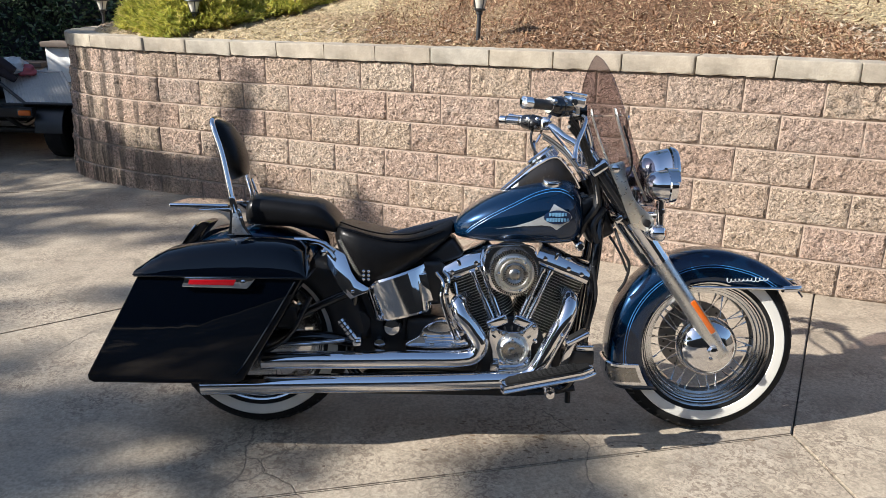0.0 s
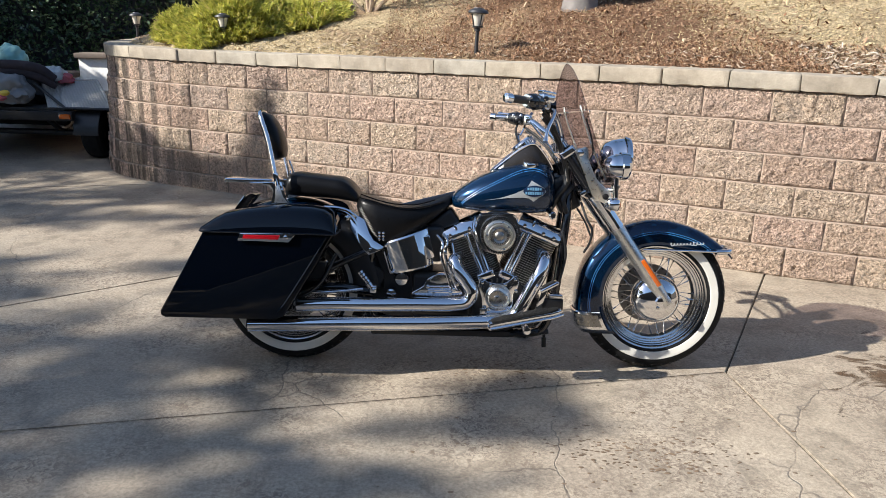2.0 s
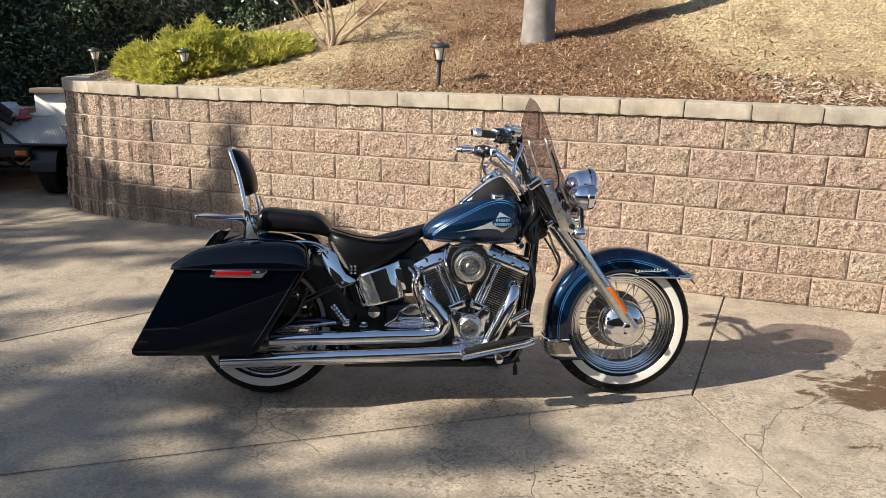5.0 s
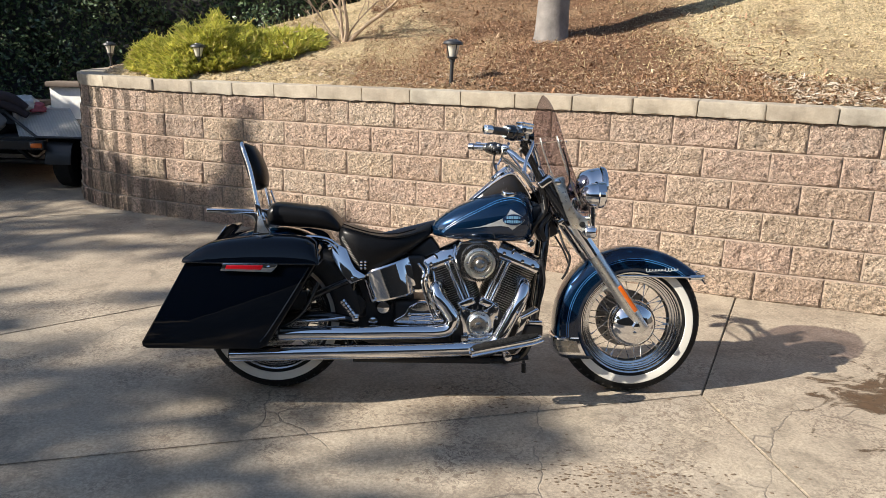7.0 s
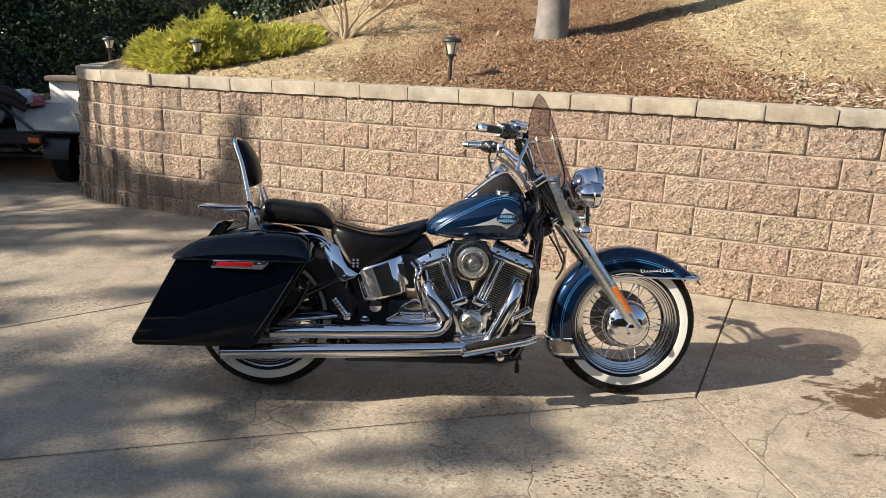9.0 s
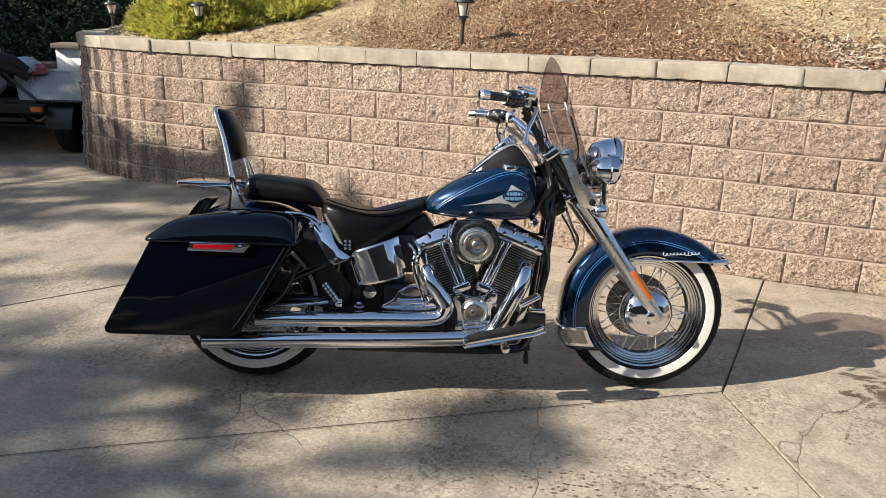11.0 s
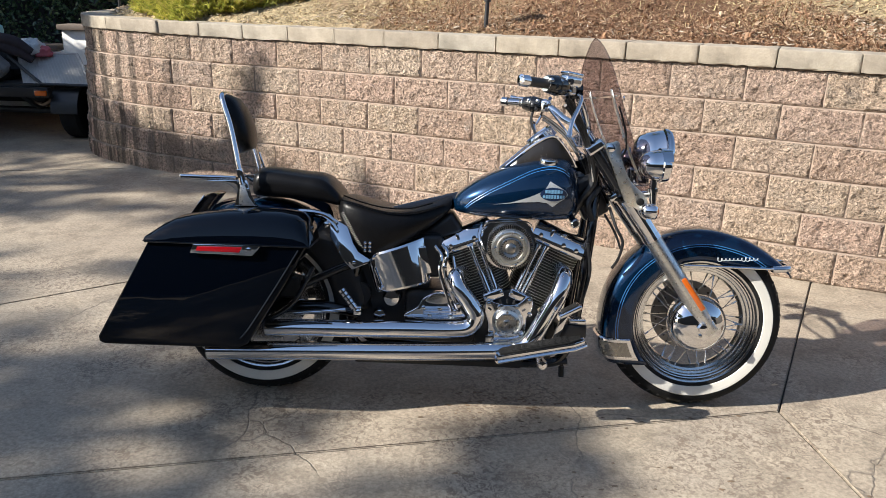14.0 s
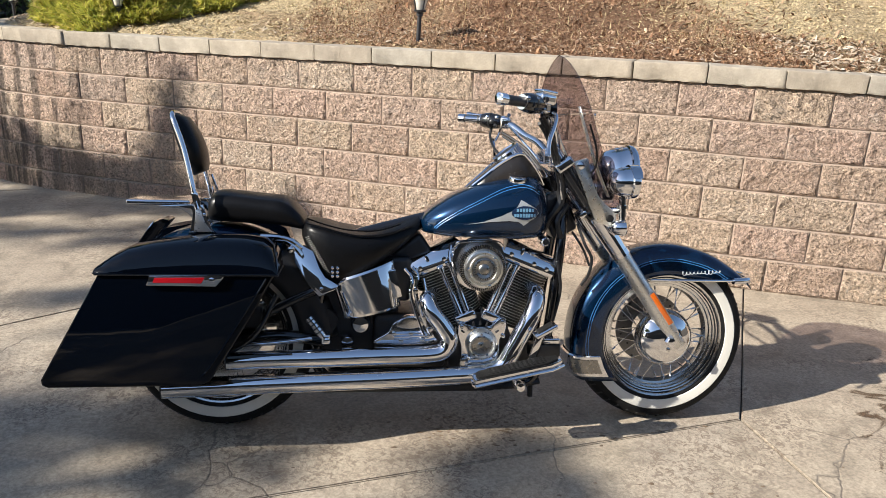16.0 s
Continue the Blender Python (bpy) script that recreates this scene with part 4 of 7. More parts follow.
path_lamp(nearest_s(-1.42, 3.30) + 0.06, 0.40, "black solar path lamp half sunk in the juniper shrub", -1.0)
path_lamp(nearest_s(-2.78, 4.72), 0.33, "black solar path lamp beside the juniper at the wall's bend", 0.5)


def trailer():
    thing = tagged(new("utility_trailer"), "dark utility trailer with ribbed steel gate, parked in shade", "trailer")
    thing.location = (-4.03, 4.40, 0.0)
    part("frame", block((1.92, 0.08, 0.09), Matrix.Translation((0, 0, 0.46)), 0.008), PLASTIC, thing)
    for x in (-0.8, 0.8):
        part("frame_rail", block((0.07, 1.9, 0.09), Matrix.Translation((x, 1.0, 0.46)), 0.008), PLASTIC, thing)
    part("frame_bar", block((1.75, 0.08, 0.09), Matrix.Translation((0, 1.95, 0.46)), 0.008), PLASTIC, thing)
    part("bed", block((1.7, 1.9, 0.03), Matrix.Translation((0, 1.0, 0.515)), 0.004), GRIME_AND_SHADE, thing)
    bm = bmesh.new()
    n = 40
    rows = []
    for k in range(n + 1):
        x = 0.68 + 0.64 * k / n
        off = 0.02 if k % 2 else 0.0
        rows.append([(x, 0.07 - off, 0.535), (x - 0.28 - 0.05 * k / n, 0.52 - off, 0.765)])
    add_loft(bm, rows, False, False)
    gate = part("ribbed_gate", bm, RUST_PANEL, thing)
    part("gate_rail", tube([(0.39, 0.52, 0.77), (1.0, 0.52, 0.77)], 0.014, 8), RUST_PANEL, gate)
    part("gate_rail", tube([(0.84, 0.06, 0.53), (1.33, 0.06, 0.53)], 0.014, 8), PLASTIC, gate)
    part("gate_rail", tube([(1.33, 0.07, 0.535), (1.0, 0.52, 0.77)], 0.014, 8), RUST_PANEL, gate)
    part("gate_rail", tube([(0.85, 0.07, 0.53), (0.5, 0.2, 0.76)], 0.016, 8), PLASTIC, gate)
    light = part("marker_lamp", block((0.11, 0.03, 0.05), Matrix.Translation((0.9, -0.05, 0.46)), 0.012), AMBER_LENS, thing)
    part("lamp_rim", block((0.14, 0.02, 0.065), Matrix.Translation((0.9, -0.038, 0.46)), 0.01), PLASTIC, light)
    for sx in (-1, 1):
        x = sx * 1.07
        wheel = part("wheel", lathe([(0.09, -0.09), (0.17, -0.1), (0.22, -0.095), (0.245, -0.07), (0.25, 0.0), (0.245, 0.07), (0.22, 0.095), (0.09, 0.09)], 28, Matrix.Translation((x, 0.3, 0.25)) @ Matrix.Rotation(radians(90), 4, 'Z')), RUBBER, thing)
        part("rim", lathe([(0.02, 0.06), (0.1, 0.05), (0.14, 0.08), (0.15, 0.1)], 20, Matrix.Translation((x, 0.3, 0.25)) @ Matrix.Rotation(radians(-90 * sx), 4, 'Z')), STEEL, wheel)
        rings = []
        for k in range(13):
            a = math.pi * k / 12
            c, s = 0.3 - 0.31 * math.cos(a), 0.27 + 0.29 * math.sin(a)
            rings.append([(x - 0.125, c, s), (x + 0.125, c, s), (x + 0.125, c + 0.012 * math.cos(a), s - 0.012 * math.sin(a)), (x - 0.125, c + 0.012 * math.cos(a), s - 0.012 * math.sin(a))])
        part("fender", loft(rings), PLASTIC, thing)
    part("axle", tube([(-1.0, 0.3, 0.25), (1.0, 0.3, 0.25)], 0.03, 10), PLASTIC, thing)
    for sx in (-0.7, 0.7):
        part("spring", tube(smooth_path([(sx, 0.0, 0.43), (sx, 0.3, 0.29), (sx, 0.7, 0.43)], 5), 0.028, 8), PLASTIC, thing)
    part("inner_bulkhead", block((1.6, 0.03, 0.3), Matrix.Translation((0, 1.1, 0.35)), 0.01), GRIME_AND_SHADE, thing)
    return thing


trailer()


def soft_roll():
    bm = bmesh.new()
    for k in range(2):
        pts = [(-0.85, 0.05, 0.02 + 0.07 * k), (-0.3, 0.0, 0.06 + 0.07 * k), (0.0, 0.02, 0.02 + 0.08 * k), (0.16, 0.05, -0.08 + 0.08 * k)]
        add_tube(bm, smooth_path(pts, 6), lambda f: 0.052 * (1 - 0.35 * max(0, f - 0.7) / 0.3), 12)
    ob = part("rolled_quilt", bm, TARP)
    ob.location = (-3.5, 4.62, 0.80)
    return tagged(ob, "dark quilted blanket folded over the trailer's load", "blanket")


def lumpy(name, size, seed, material, at, label, category):
    bm = bmesh.new()
    bmesh.ops.create_icosphere(bm, subdivisions=4, radius=1.0)
    for v in bm.verts:
        k = 1 + 0.3 * noise.fractal(v.co * 1.8 + Vector((seed, 0, 0)), 0.9, 2.1, 4)
        v.co = Vector((v.co.x * size[0] * k, v.co.y * size[1] * k, max(-0.6, v.co.z) * size[2] * k))
    ob = part(name, bm, material, None, "", 60)
    ob.location = at
    return tagged(ob, label, category)


soft_roll()
lumpy("load", (0.55, 0.45, 0.2), 2, GRIME_AND_SHADE, (-3.95, 5.0, 0.63), "dark heap of goods loaded on the trailer", "load")
lumpy("plastic_bag", (0.13, 0.1, 0.09), 5, POLY, (-3.44, 4.85, 0.82), "crumpled clear plastic bag on the trailer's load", "bag")
lumpy("pink_bundle", (0.08, 0.07, 0.06), 6, PINK, (-3.32, 4.85, 0.78), "small pink cloth bundle on the trailer's load", "cloth")
sack = lumpy("plush_sack", (0.24, 0.17, 0.17), 12, SACK, (-3.75, 4.5, 0.68), "grey crumpled plastic sack with yellow and red print on the trailer", "sack")
for name_, at_, mat_ in (("yellow_print", (0.06, -0.168, 0.0), YELLOW), ("red_print", (0.02, -0.165, -0.05), PINK)):
    bm = bmesh.new()
    bmesh.ops.create_icosphere(bm, subdivisions=2, radius=1.0)
    for v_ in bm.verts:
        v_.co = Vector((v_.co.x * 0.055, v_.co.y * 0.025, v_.co.z * 0.03)) * (1 + 0.25 * noise.noise(v_.co * 2.1)) + Vector(at_)
    part(name_, bm, mat_, sack)
sheet = lumpy("teal_sheet", (0.15, 0.1, 0.15), 9, TEAL, (-3.88, 4.9, 0.97), "pale teal plastic sheet bunched on the load", "sheet")

# unseen dark walls added around the drive to darken reflections, one behind the viewer
house = tagged(new("house_front"), "plain dark unseen walls added for dark reflections", "house", kind="structure")
part("house_wall", block((34, 0.3, 4.6), Matrix.Translation((-1, -11.0, 2.3)), 0.02), BACKDROP, house)
part("house_wall", block((0.3, 26, 3.2), Matrix.Translation((14.0, 0, 1.6)), 0.02), BACKDROP, house)

# ---------------------------------------------------------------- motorcycle (x ahead, y to its left, z up; it leans on its side stand)
bike = tagged(new("motorcycle"), "dark blue and chrome cruiser motorcycle with hard saddlebags on its stand", "motorcycle")
bike.rotation_euler = (radians(-9.0), 0, 0)
WHEEL_R, AXLE_F, AXLE_R = 0.33, (1.614, 0.0, 0.33), (0.003, 0.0, 0.33)


def wheel(name, at, wide, hub_cover, parent):
    x, y, z = at
    base = Matrix.Translation(at)
    t = wide / 2
    steps = [(0.184, 0.2), (0.188, 0.38), (0.1965, 0.42), (0.199, 0.52), (0.2065, 0.555), (0.209, 0.65), (0.216, 0.685), (0.218, 0.765), (0.2245, 0.8), (0.2275, 0.9)]
    near = [(r, -t * f) for r, f in steps] + [(0.2335, -t * 0.93), (0.2355, -t * 0.88), (0.226, -t * 0.72), (0.207, -t * 0.4), (0.196, -t * 0.2), (0.194, 0)]
    rim = part(name, lathe([(0.181, 0)] + near + [(r, -y) for r, y in reversed(near[:-1])] + [(0.181, 0)], 72, base), RIM, parent, "chrome wire-spoked wheel", 14)
    r = WHEEL_R
    prof = [(0.214, -t * 0.7), (0.228, -t * 0.86), (0.242, -t * 0.95), (0.288, -t * 1.0), (0.305, -t * 0.9), (0.318, -t * 0.68), (0.327, -t * 0.35), (r, 0), (0.327, t * 0.35), (0.318, t * 0.68), (0.305, t * 0.9), (0.288, t * 1.0), (0.242, t * 0.95), (0.228, t * 0.86), (0.214, t * 0.7)]
    tyre = part("tyre", lathe(prof, 96, base), RUBBER, rim, "black whitewall tyre")
    for s in (-1, 1):
        band = [(0.2475, s * (t * 0.945)), (0.25, s * (t * 0.96 + 0.002)), (0.266, s * (t * 0.985 + 0.0025)), (0.2815, s * (t * 0.995 + 0.0025)), (0.285, s * (t * 0.985))]
        part("whitewall", lathe(band, 96, base), WHITE_RUBBER, tyre, "cream white sidewall band")
    bm = bmesh.new()
    n = 46
    for k in range(n):
        for s in (-1, 1):
            a = 2 * math.pi * (k + 0.25 * s) / n
            m = base @ Matrix.Rotation(-a, 4, 'Y') @ Matrix.Translation((0.3155, s * t * 0.66, 0)) @ Matrix.Rotation(s * 0.55, 4, 'Z')
            bmesh.ops.create_cube(bm, size=1.0, matrix=m @ Matrix.Diagonal((0.006, 0.03, 0.007, 1)))
    tagged(part("tread_groove", bm, GRIME_AND_SHADE, tyre), kind="stuff")
    hub = part("hub", lathe([(0.012, -0.075), (0.045, -0.07), (0.053, -0.055), (0.045, -0.045), (0.034, -0.03), (0.034, 0.03), (0.045, 0.045), (0.053, 0.055), (0.045, 0.07), (0.012, 0.075)], 28, base), CHROME, rim)
    spoke = None
    for k in range(40):
        s = -1 if k % 2 else 1
        a = 2 * math.pi * k / 40
        lead = (0.72 if (k // 2) % 2 else -0.72)
        p = Vector((0.05 * math.cos(a), s * 0.05, 0.05 * math.sin(a)))
        q = Vector((0.186 * math.cos(a + lead), s * 0.006, 0.186 * math.sin(a + lead)))
        if spoke is None:
            length = (q - p).length
            bm = tube([(0, 0, 0), (0, length * 0.88, 0)], 0.0016, 6)
            add_tube(bm, [(0, length * 0.86, 0), (0, length, 0)], 0.0034, 6)
            spoke = part("spoke", bm, STEEL, rim)
            spoke.matrix_basis = base @ turn_to(q - p, p)
        else:
            again(spoke, base @ turn_to(q - p, p))
    if hub_cover:
        part("hub_cover", lathe([(0.001, -0.13), (0.034, -0.129), (0.065, -0.122), (0.089, -0.108), (0.103, -0.088), (0.108, -0.07), (0.11, -0.062), (0.103, -0.058), (0.03, -0.056)], 56, base), CHROME, rim, "domed chrome hub cover")
        disc = lathe([(0.07, 0.066), (0.135, 0.066), (0.135, 0.072), (0.07, 0.072)], 48, base)
        dsk = part("brake_disc", disc, SHADED_DISC, rim)
        bm = bmesh.new()
        for k in range(30):
            a = 6.2832 * k / 30
            rr = 0.105 + 0.012 * (k % 3)
            add_lathe(bm, [(0.0045, 0.0645), (0.0045, 0.0735)], 8, base @ Matrix.Translation((rr * math.cos(a), 0, rr * math.sin(a))))
        tagged(part("disc_hole", bm, GRIME_AND_SHADE, dsk), kind="stuff")
    else:
        part("brake_disc", lathe([(0.06, -0.07), (0.135, -0.07), (0.135, -0.064), (0.06, -0.064)], 48, base), STEEL, rim)
        part("belt_pulley", lathe([(0.05, 0.07), (0.14, 0.07), (0.14, 0.095), (0.05, 0.095)], 48, base), CHROME, rim)
    return rim


front_wheel = wheel("front_wheel", AXLE_F, 0.13, True, bike)
rear_wheel = wheel("rear_wheel", AXLE_R, 0.15, False, bike)
part("axle_nut", lathe([(0.006, -0.152), (0.016, -0.15), (0.018, -0.14), (0.018, -0.12)], 6, Matrix.Translation(AXLE_F)), CHROME, front_wheel)


def fender(name, at, a0, a1, outer, inner, half, steps, parent, material, square=0.55, level=False):
    """A deep valanced mudguard about a wheel: angles from ahead over the top."""
    rings = []
    for k in range(steps + 1):
        a = radians(a0 + (a1 - a0) * k / steps)
        ro, ri = outer(math.degrees(a)), inner(math.degrees(a))
        ring = []
        drop = min(0.075, ro - ri)
        m = 16
        ring.append((-half, ri))
        ring.append((-half, ri + 0.5 * max(0.0, ro - drop - ri)))
        for i in range(m + 1):
            b = math.pi * i / m
            c, s = math.cos(b), math.sin(b)
            ring.append((-half * math.copysign(abs(c) ** square, c), ro - drop + drop * abs(s) ** 0.8))
        ring.append((half, ri + 0.5 * max(0.0, ro - drop - ri)))
        ring.append((half, ri))
        if level and a > math.pi:       # the foot is cut level
            dz = ro * math.sin(a)
            rings.append([(at[0] - math.sqrt(max(0.0, r * r - dz * dz)), y, at[2] + dz) for y, r in ring])
        else:
            rings.append([(at[0] + r * math.cos(a), y, at[2] + r * math.sin(a)) for y, r in ring])
    bm = loft(rings, False, False)
    ob = part(name, bm, material, parent)
    mod = ob.modifiers.new("sheet", 'SOLIDIFY')
    mod.thickness, mod.offset = 0.003, -1
    return ob, rings


def front_outer(a):
    return 0.350 + 0.034 * max(0.0, (75 - a) / 45) ** 1.3 + 0.01 * max(0.0, (a - 175) / 30)


def front_inner(a):
    s = math.sin(radians(max(5, a)))
    return min(front_outer(a) - 0.012, max(0.238, 0.222 / s if a < 100 else 0.238))


front_fender, rings_ff = fender("front_fender", AXLE_F, 30.5, 207, front_outer, front_inner, 0.088, 62, bike, BLUE_PAINT, level=True)
tagged(front_fender, "deep metallic blue front mudguard with fine light pinstripes")


def stripe(name, at, a0, a1, radius, y, wide, parent, material, steps=40):
    """A thin painted line on a mudguard's flank."""
    bm = bmesh.new()
    rows = []
    for k in range(steps + 1):
        a = radians(a0 + (a1 - a0) * k / steps)
        r = radius(math.degrees(a))
        rows.append([(at[0] + (r + d) * math.cos(a), y(math.degrees(a)), at[2] + (r + d) * math.sin(a)) for d in (-wide / 2, wide / 2)])
    add_loft(bm, rows, False, False)
    return part(name, bm, material, parent)


def flank_y(half, ro, drop, square, r):
    """The y of a mudguard's skin at the radius r."""
    f = min(1.0, max(0.0, (r - (ro - drop)) / drop)) ** 1.25
    return -half * max(0.0, 1 - f * f) ** (square / 2) - 0.0012


for off_ in (0.0, 0.008):
    stripe("pinstripe", AXLE_F, 42, 196, lambda a, o=off_: front_outer(a) - 0.05 - o, lambda a, o=off_: flank_y(0.088, 0.35, 0.075, 0.55, 0.30 - o), 0.0026, front_fender, BRIGHT_BLUE)
# chrome trim along the front skirt
part("trim_strip", tube([(1.54, -0.092, 0.551), (1.72, -0.093, 0.5505), (1.90, -0.088, 0.548)], 0.0052, 8), CHROME, front_fender, "chrome trim strip")
part("trim_strip", tube([(1.54, 0.092, 0.551), (1.72, 0.093, 0.5505), (1.90, 0.088, 0.548)], 0.0052, 8), CHROME, front_fender)
part("fender_tip", tube(smooth_path([(1.86, -0.092, 0.548), (1.925, -0.078, 0.55), (1.952, 0.0, 0.553), (1.925, 0.078, 0.55), (1.86, 0.092, 0.548)], 8), 0.012, 10), CHROME, front_fender, "chrome mudguard tip")
# name badge on the skirt: a plain flowing bar
bm = bmesh.new()
pts_ = []
for k in range(121):
    f, th = k / 120, 0.55 * k
    tall = 0.004 + 0.0045 * max(0.0, math.cos(9.0 * f)) ** 2
    pts_.append((1.655 + 0.15 * f + 0.0042 * math.cos(th), -0.0995, 0.577 + 0.008 * f + tall * math.sin(th)))
add_tube(bm, pts_, 0.0014, 5)
part("name_badge", bm, BADGE_SILVER, front_fender, "thin silver script-like badge bar")
# bumper at the rear foot of the mudguard
def level_ring(z, grow, ri, half):
    """A level section of the mudguard's foot."""
    dz = z - AXLE_F[2]
    ro = 0.355 + grow
    ring = [(-half, ri), (-half, ro - 0.07)] + [(-half * math.copysign(abs(math.cos(b)) ** 0.55, math.cos(b)), ro - 0.07 + 0.07 * abs(math.sin(b)) ** 0.8) for b in (math.pi * i / 16 for i in range(17))] + [(half, ro - 0.07), (half, ri)]
    return [(AXLE_F[0] - math.sqrt(max(0.0, r * r - dz * dz)), y, z) for y, r in ring]


guard = part("fender_bumper", loft([level_ring(z, g, 0.256, h) for z, g, h in ((0.264, 0.004, 0.0905), (0.26, 0.012, 0.095), (0.22, 0.018, 0.0965), (0.189, 0.02, 0.0965), (0.183, 0.016, 0.093))], False, False), CHROME, front_fender, "chrome mudguard bumper with dark insert")
part("insert", loft([[p for p in level_ring(z, 0.019, 0.27, 0.098)[:8]] for z in (0.25, 0.22, 0.197)], False, False), GREY_BADGE, guard)

rear_fender, rings_rf = fender("rear_fender", AXLE_R, 56, 168, lambda a: 0.404 + 0.012 * max(0, (60 - a) / 60), lambda a: 0.285 + 0.02 * max(0.0, (a - 120) / 50), 0.112, 40, bike, BLUE_PAINT)
tagged(rear_fender, "deep metallic blue rear mudguard with light pinstripes")
# front of the blue mudguard in black: its flank's shade as colour
front_skirt, rings_fs = fender("front_skirt", AXLE_R, 2, 58, lambda a: 0.401 + 0.012 * max(0, (60 - a) / 60), lambda a: 0.272, 0.109, 24, rear_fender, IRON)
tagged(front_skirt, "mudguard front coloured black for the shade on its flank")
for off_ in (0.0, 0.009):
    stripe("pinstripe", AXLE_R, 70, 150, lambda a, o=off_: 0.36 - o, lambda a, o=off_: flank_y(0.112, 0.404, 0.075, 0.55, 0.36 - o), 0.0026, rear_fender, BRIGHT_BLUE)

# tail lamp over the rear mudguard
tail = part("tail_lamp", slab(curve_outline([(-0.275, 0.645), (-0.252, 0.645), (-0.178, 0.728), (-0.172, 0.742), (-0.207, 0.737)], 4), -0.055, 0.055, 0.008, 3), FRAME_BLACK, bike, "black tail lamp housing with chrome rim")
part("lens", slab([(-0.28, 0.65), (-0.274, 0.648), (-0.214, 0.734), (-0.219, 0.738)], -0.06, 0.06, 0.003), CHROME, tail)

# fuel tank: stations along x of top, bottom and half width
TANK = [(0.690, 0.752, 0.728, 0.035), (0.706, 0.775, 0.712, 0.075), (0.745, 0.808, 0.703, 0.108), (0.80, 0.844, 0.697, 0.132), (0.87, 0.876, 0.694, 0.150), (0.95, 0.903, 0.692, 0.159), (1.02, 0.920, 0.691, 0.158), (1.07, 0.924, 0.692, 0.152), (1.108, 0.912, 0.696, 0.135), (1.136, 0.884, 0.71, 0.105), (1.151, 0.835, 0.74, 0.055)]


def tank_at(x, field):
    xs = [t[0] for t in TANK]
    return float(np.interp(x, xs, [t[field] for t in TANK]))


def tank_skin(x, z):
    """Half width of the tank at x, z."""
    top, low, half = tank_at(x, 1), tank_at(x, 2), tank_at(x, 3)
    mid = low + 0.42 * (top - low)
    f = (z - mid) / (top - mid) if z > mid else (mid - z) / (mid - low)
    f = min(1.0, max(0.0, f))
    return half * (1 - f ** 2.6) ** (1 / 2.6)


rings_ = []
spline_ = smooth_path([(x, t, b) for x, t, b, h in TANK], 4)
halves_ = smooth_path([(x, h, 0) for x, t, b, h in TANK], 4)
for p_, h_ in zip(spline_, halves_):
    x_, top_, low_ = p_
    half_ = max(0.012, h_.y)
    mid_ = low_ + 0.42 * (top_ - low_)
    ring_ = []
    for k_ in range(40):
        a_ = 2 * math.pi * k_ / 40
        c_, s_ = math.cos(a_), math.sin(a_)
        hz_ = (top_ - mid_) if s_ > 0 else (mid_ - low_)
        e_ = 2 / 2.6 if s_ > 0 else 2 / 3.2
        ring_.append((x_, half_ * math.copysign(abs(c_) ** e_, c_), mid_ + hz_ * math.copysign(abs(s_) ** e_, s_)))
    rings_.append(ring_)
tank = part("fuel_tank", loft(rings_), BLUE_PAINT, bike, "metallic blue teardrop fuel tank with silver flash")


def on_tank(name, outline, lift, material, parent, label=""):
    """A thin painted shape that follows the tank's near flank."""
    bm = bmesh.new()
    vs = [bm.verts.new((x, 0, z)) for x, z in outline]
    f = bm.faces.new(vs)
    bmesh.ops.triangulate(bm, faces=[f])
    for _ in range(3):
        long = [e for e in bm.edges if e.calc_length() > 0.018]
        if long:
            bmesh.ops.subdivide_edges(bm, edges=long, cuts=1)
            bmesh.ops.triangulate(bm, faces=bm.faces[:])
    for v in bm.verts:
        v.co.y = -tank_skin(v.co.x, v.co.z) - lift
    return part(name, bm, material, parent, label)


FLASH = [(0.835, 0.752), (0.90, 0.764), (0.96, 0.785), (0.999, 0.803), (1.016, 0.817), (1.03, 0.842), (1.052, 0.83), (1.085, 0.812), (1.096, 0.796), (1.085, 0.782), (1.062, 0.768), (1.043, 0.752), (1.022, 0.766), (0.99, 0.769), (0.93, 0.765)]
flash = on_tank("tank_flash", FLASH, 0.0035, SILVER_PAINT, tank, "silver arrow-shaped flash")
badge = on_tank("tank_badge", [(1.044 + 0.043 * math.cos(a) * (1.12 if abs(math.cos(a)) > 0.6 else 1), 0.797 + 0.024 * math.sin(a)) for a in (6.2832 * k / 18 for k in range(18))], 0.0055, DARK_BLUE, tank, "dark blue oval badge with light blue bars")
for zz_, w_, n_ in ((0.8065, 0.032, 6), (0.7885, 0.04, 8)):
    for k_ in range(n_):
        x_ = 1.044 - w_ + 2 * w_ * (k_ + 0.5) / n_
        h_, d_ = 0.0068 - 0.0015 * abs(2 * k_ / (n_ - 1) - 1), 0.78 * w_ / n_
        on_tank("badge_bar", [(x_ - d_, zz_ - h_), (x_ + d_, zz_ - h_), (x_ + d_, zz_ + h_), (x_ - d_, zz_ + h_)], 0.0075, PALE_BLUE, badge)
PIN = [(0.735, 0.733), (0.76, 0.758), (0.82, 0.799), (0.90, 0.842), (0.97, 0.876), (1.03, 0.891), (1.07, 0.886), (1.1, 0.867)]
for off_ in (0.0, 0.009):
    pts_ = [(p.x, -tank_skin(p.x, p.y - off_) - 0.001, p.y - off_) for p in smooth_path([(x, z, 0) for x, z in PIN], 6)]
    part("pinstripe", tube(pts_, 0.0013, 5), BRIGHT_BLUE, tank)
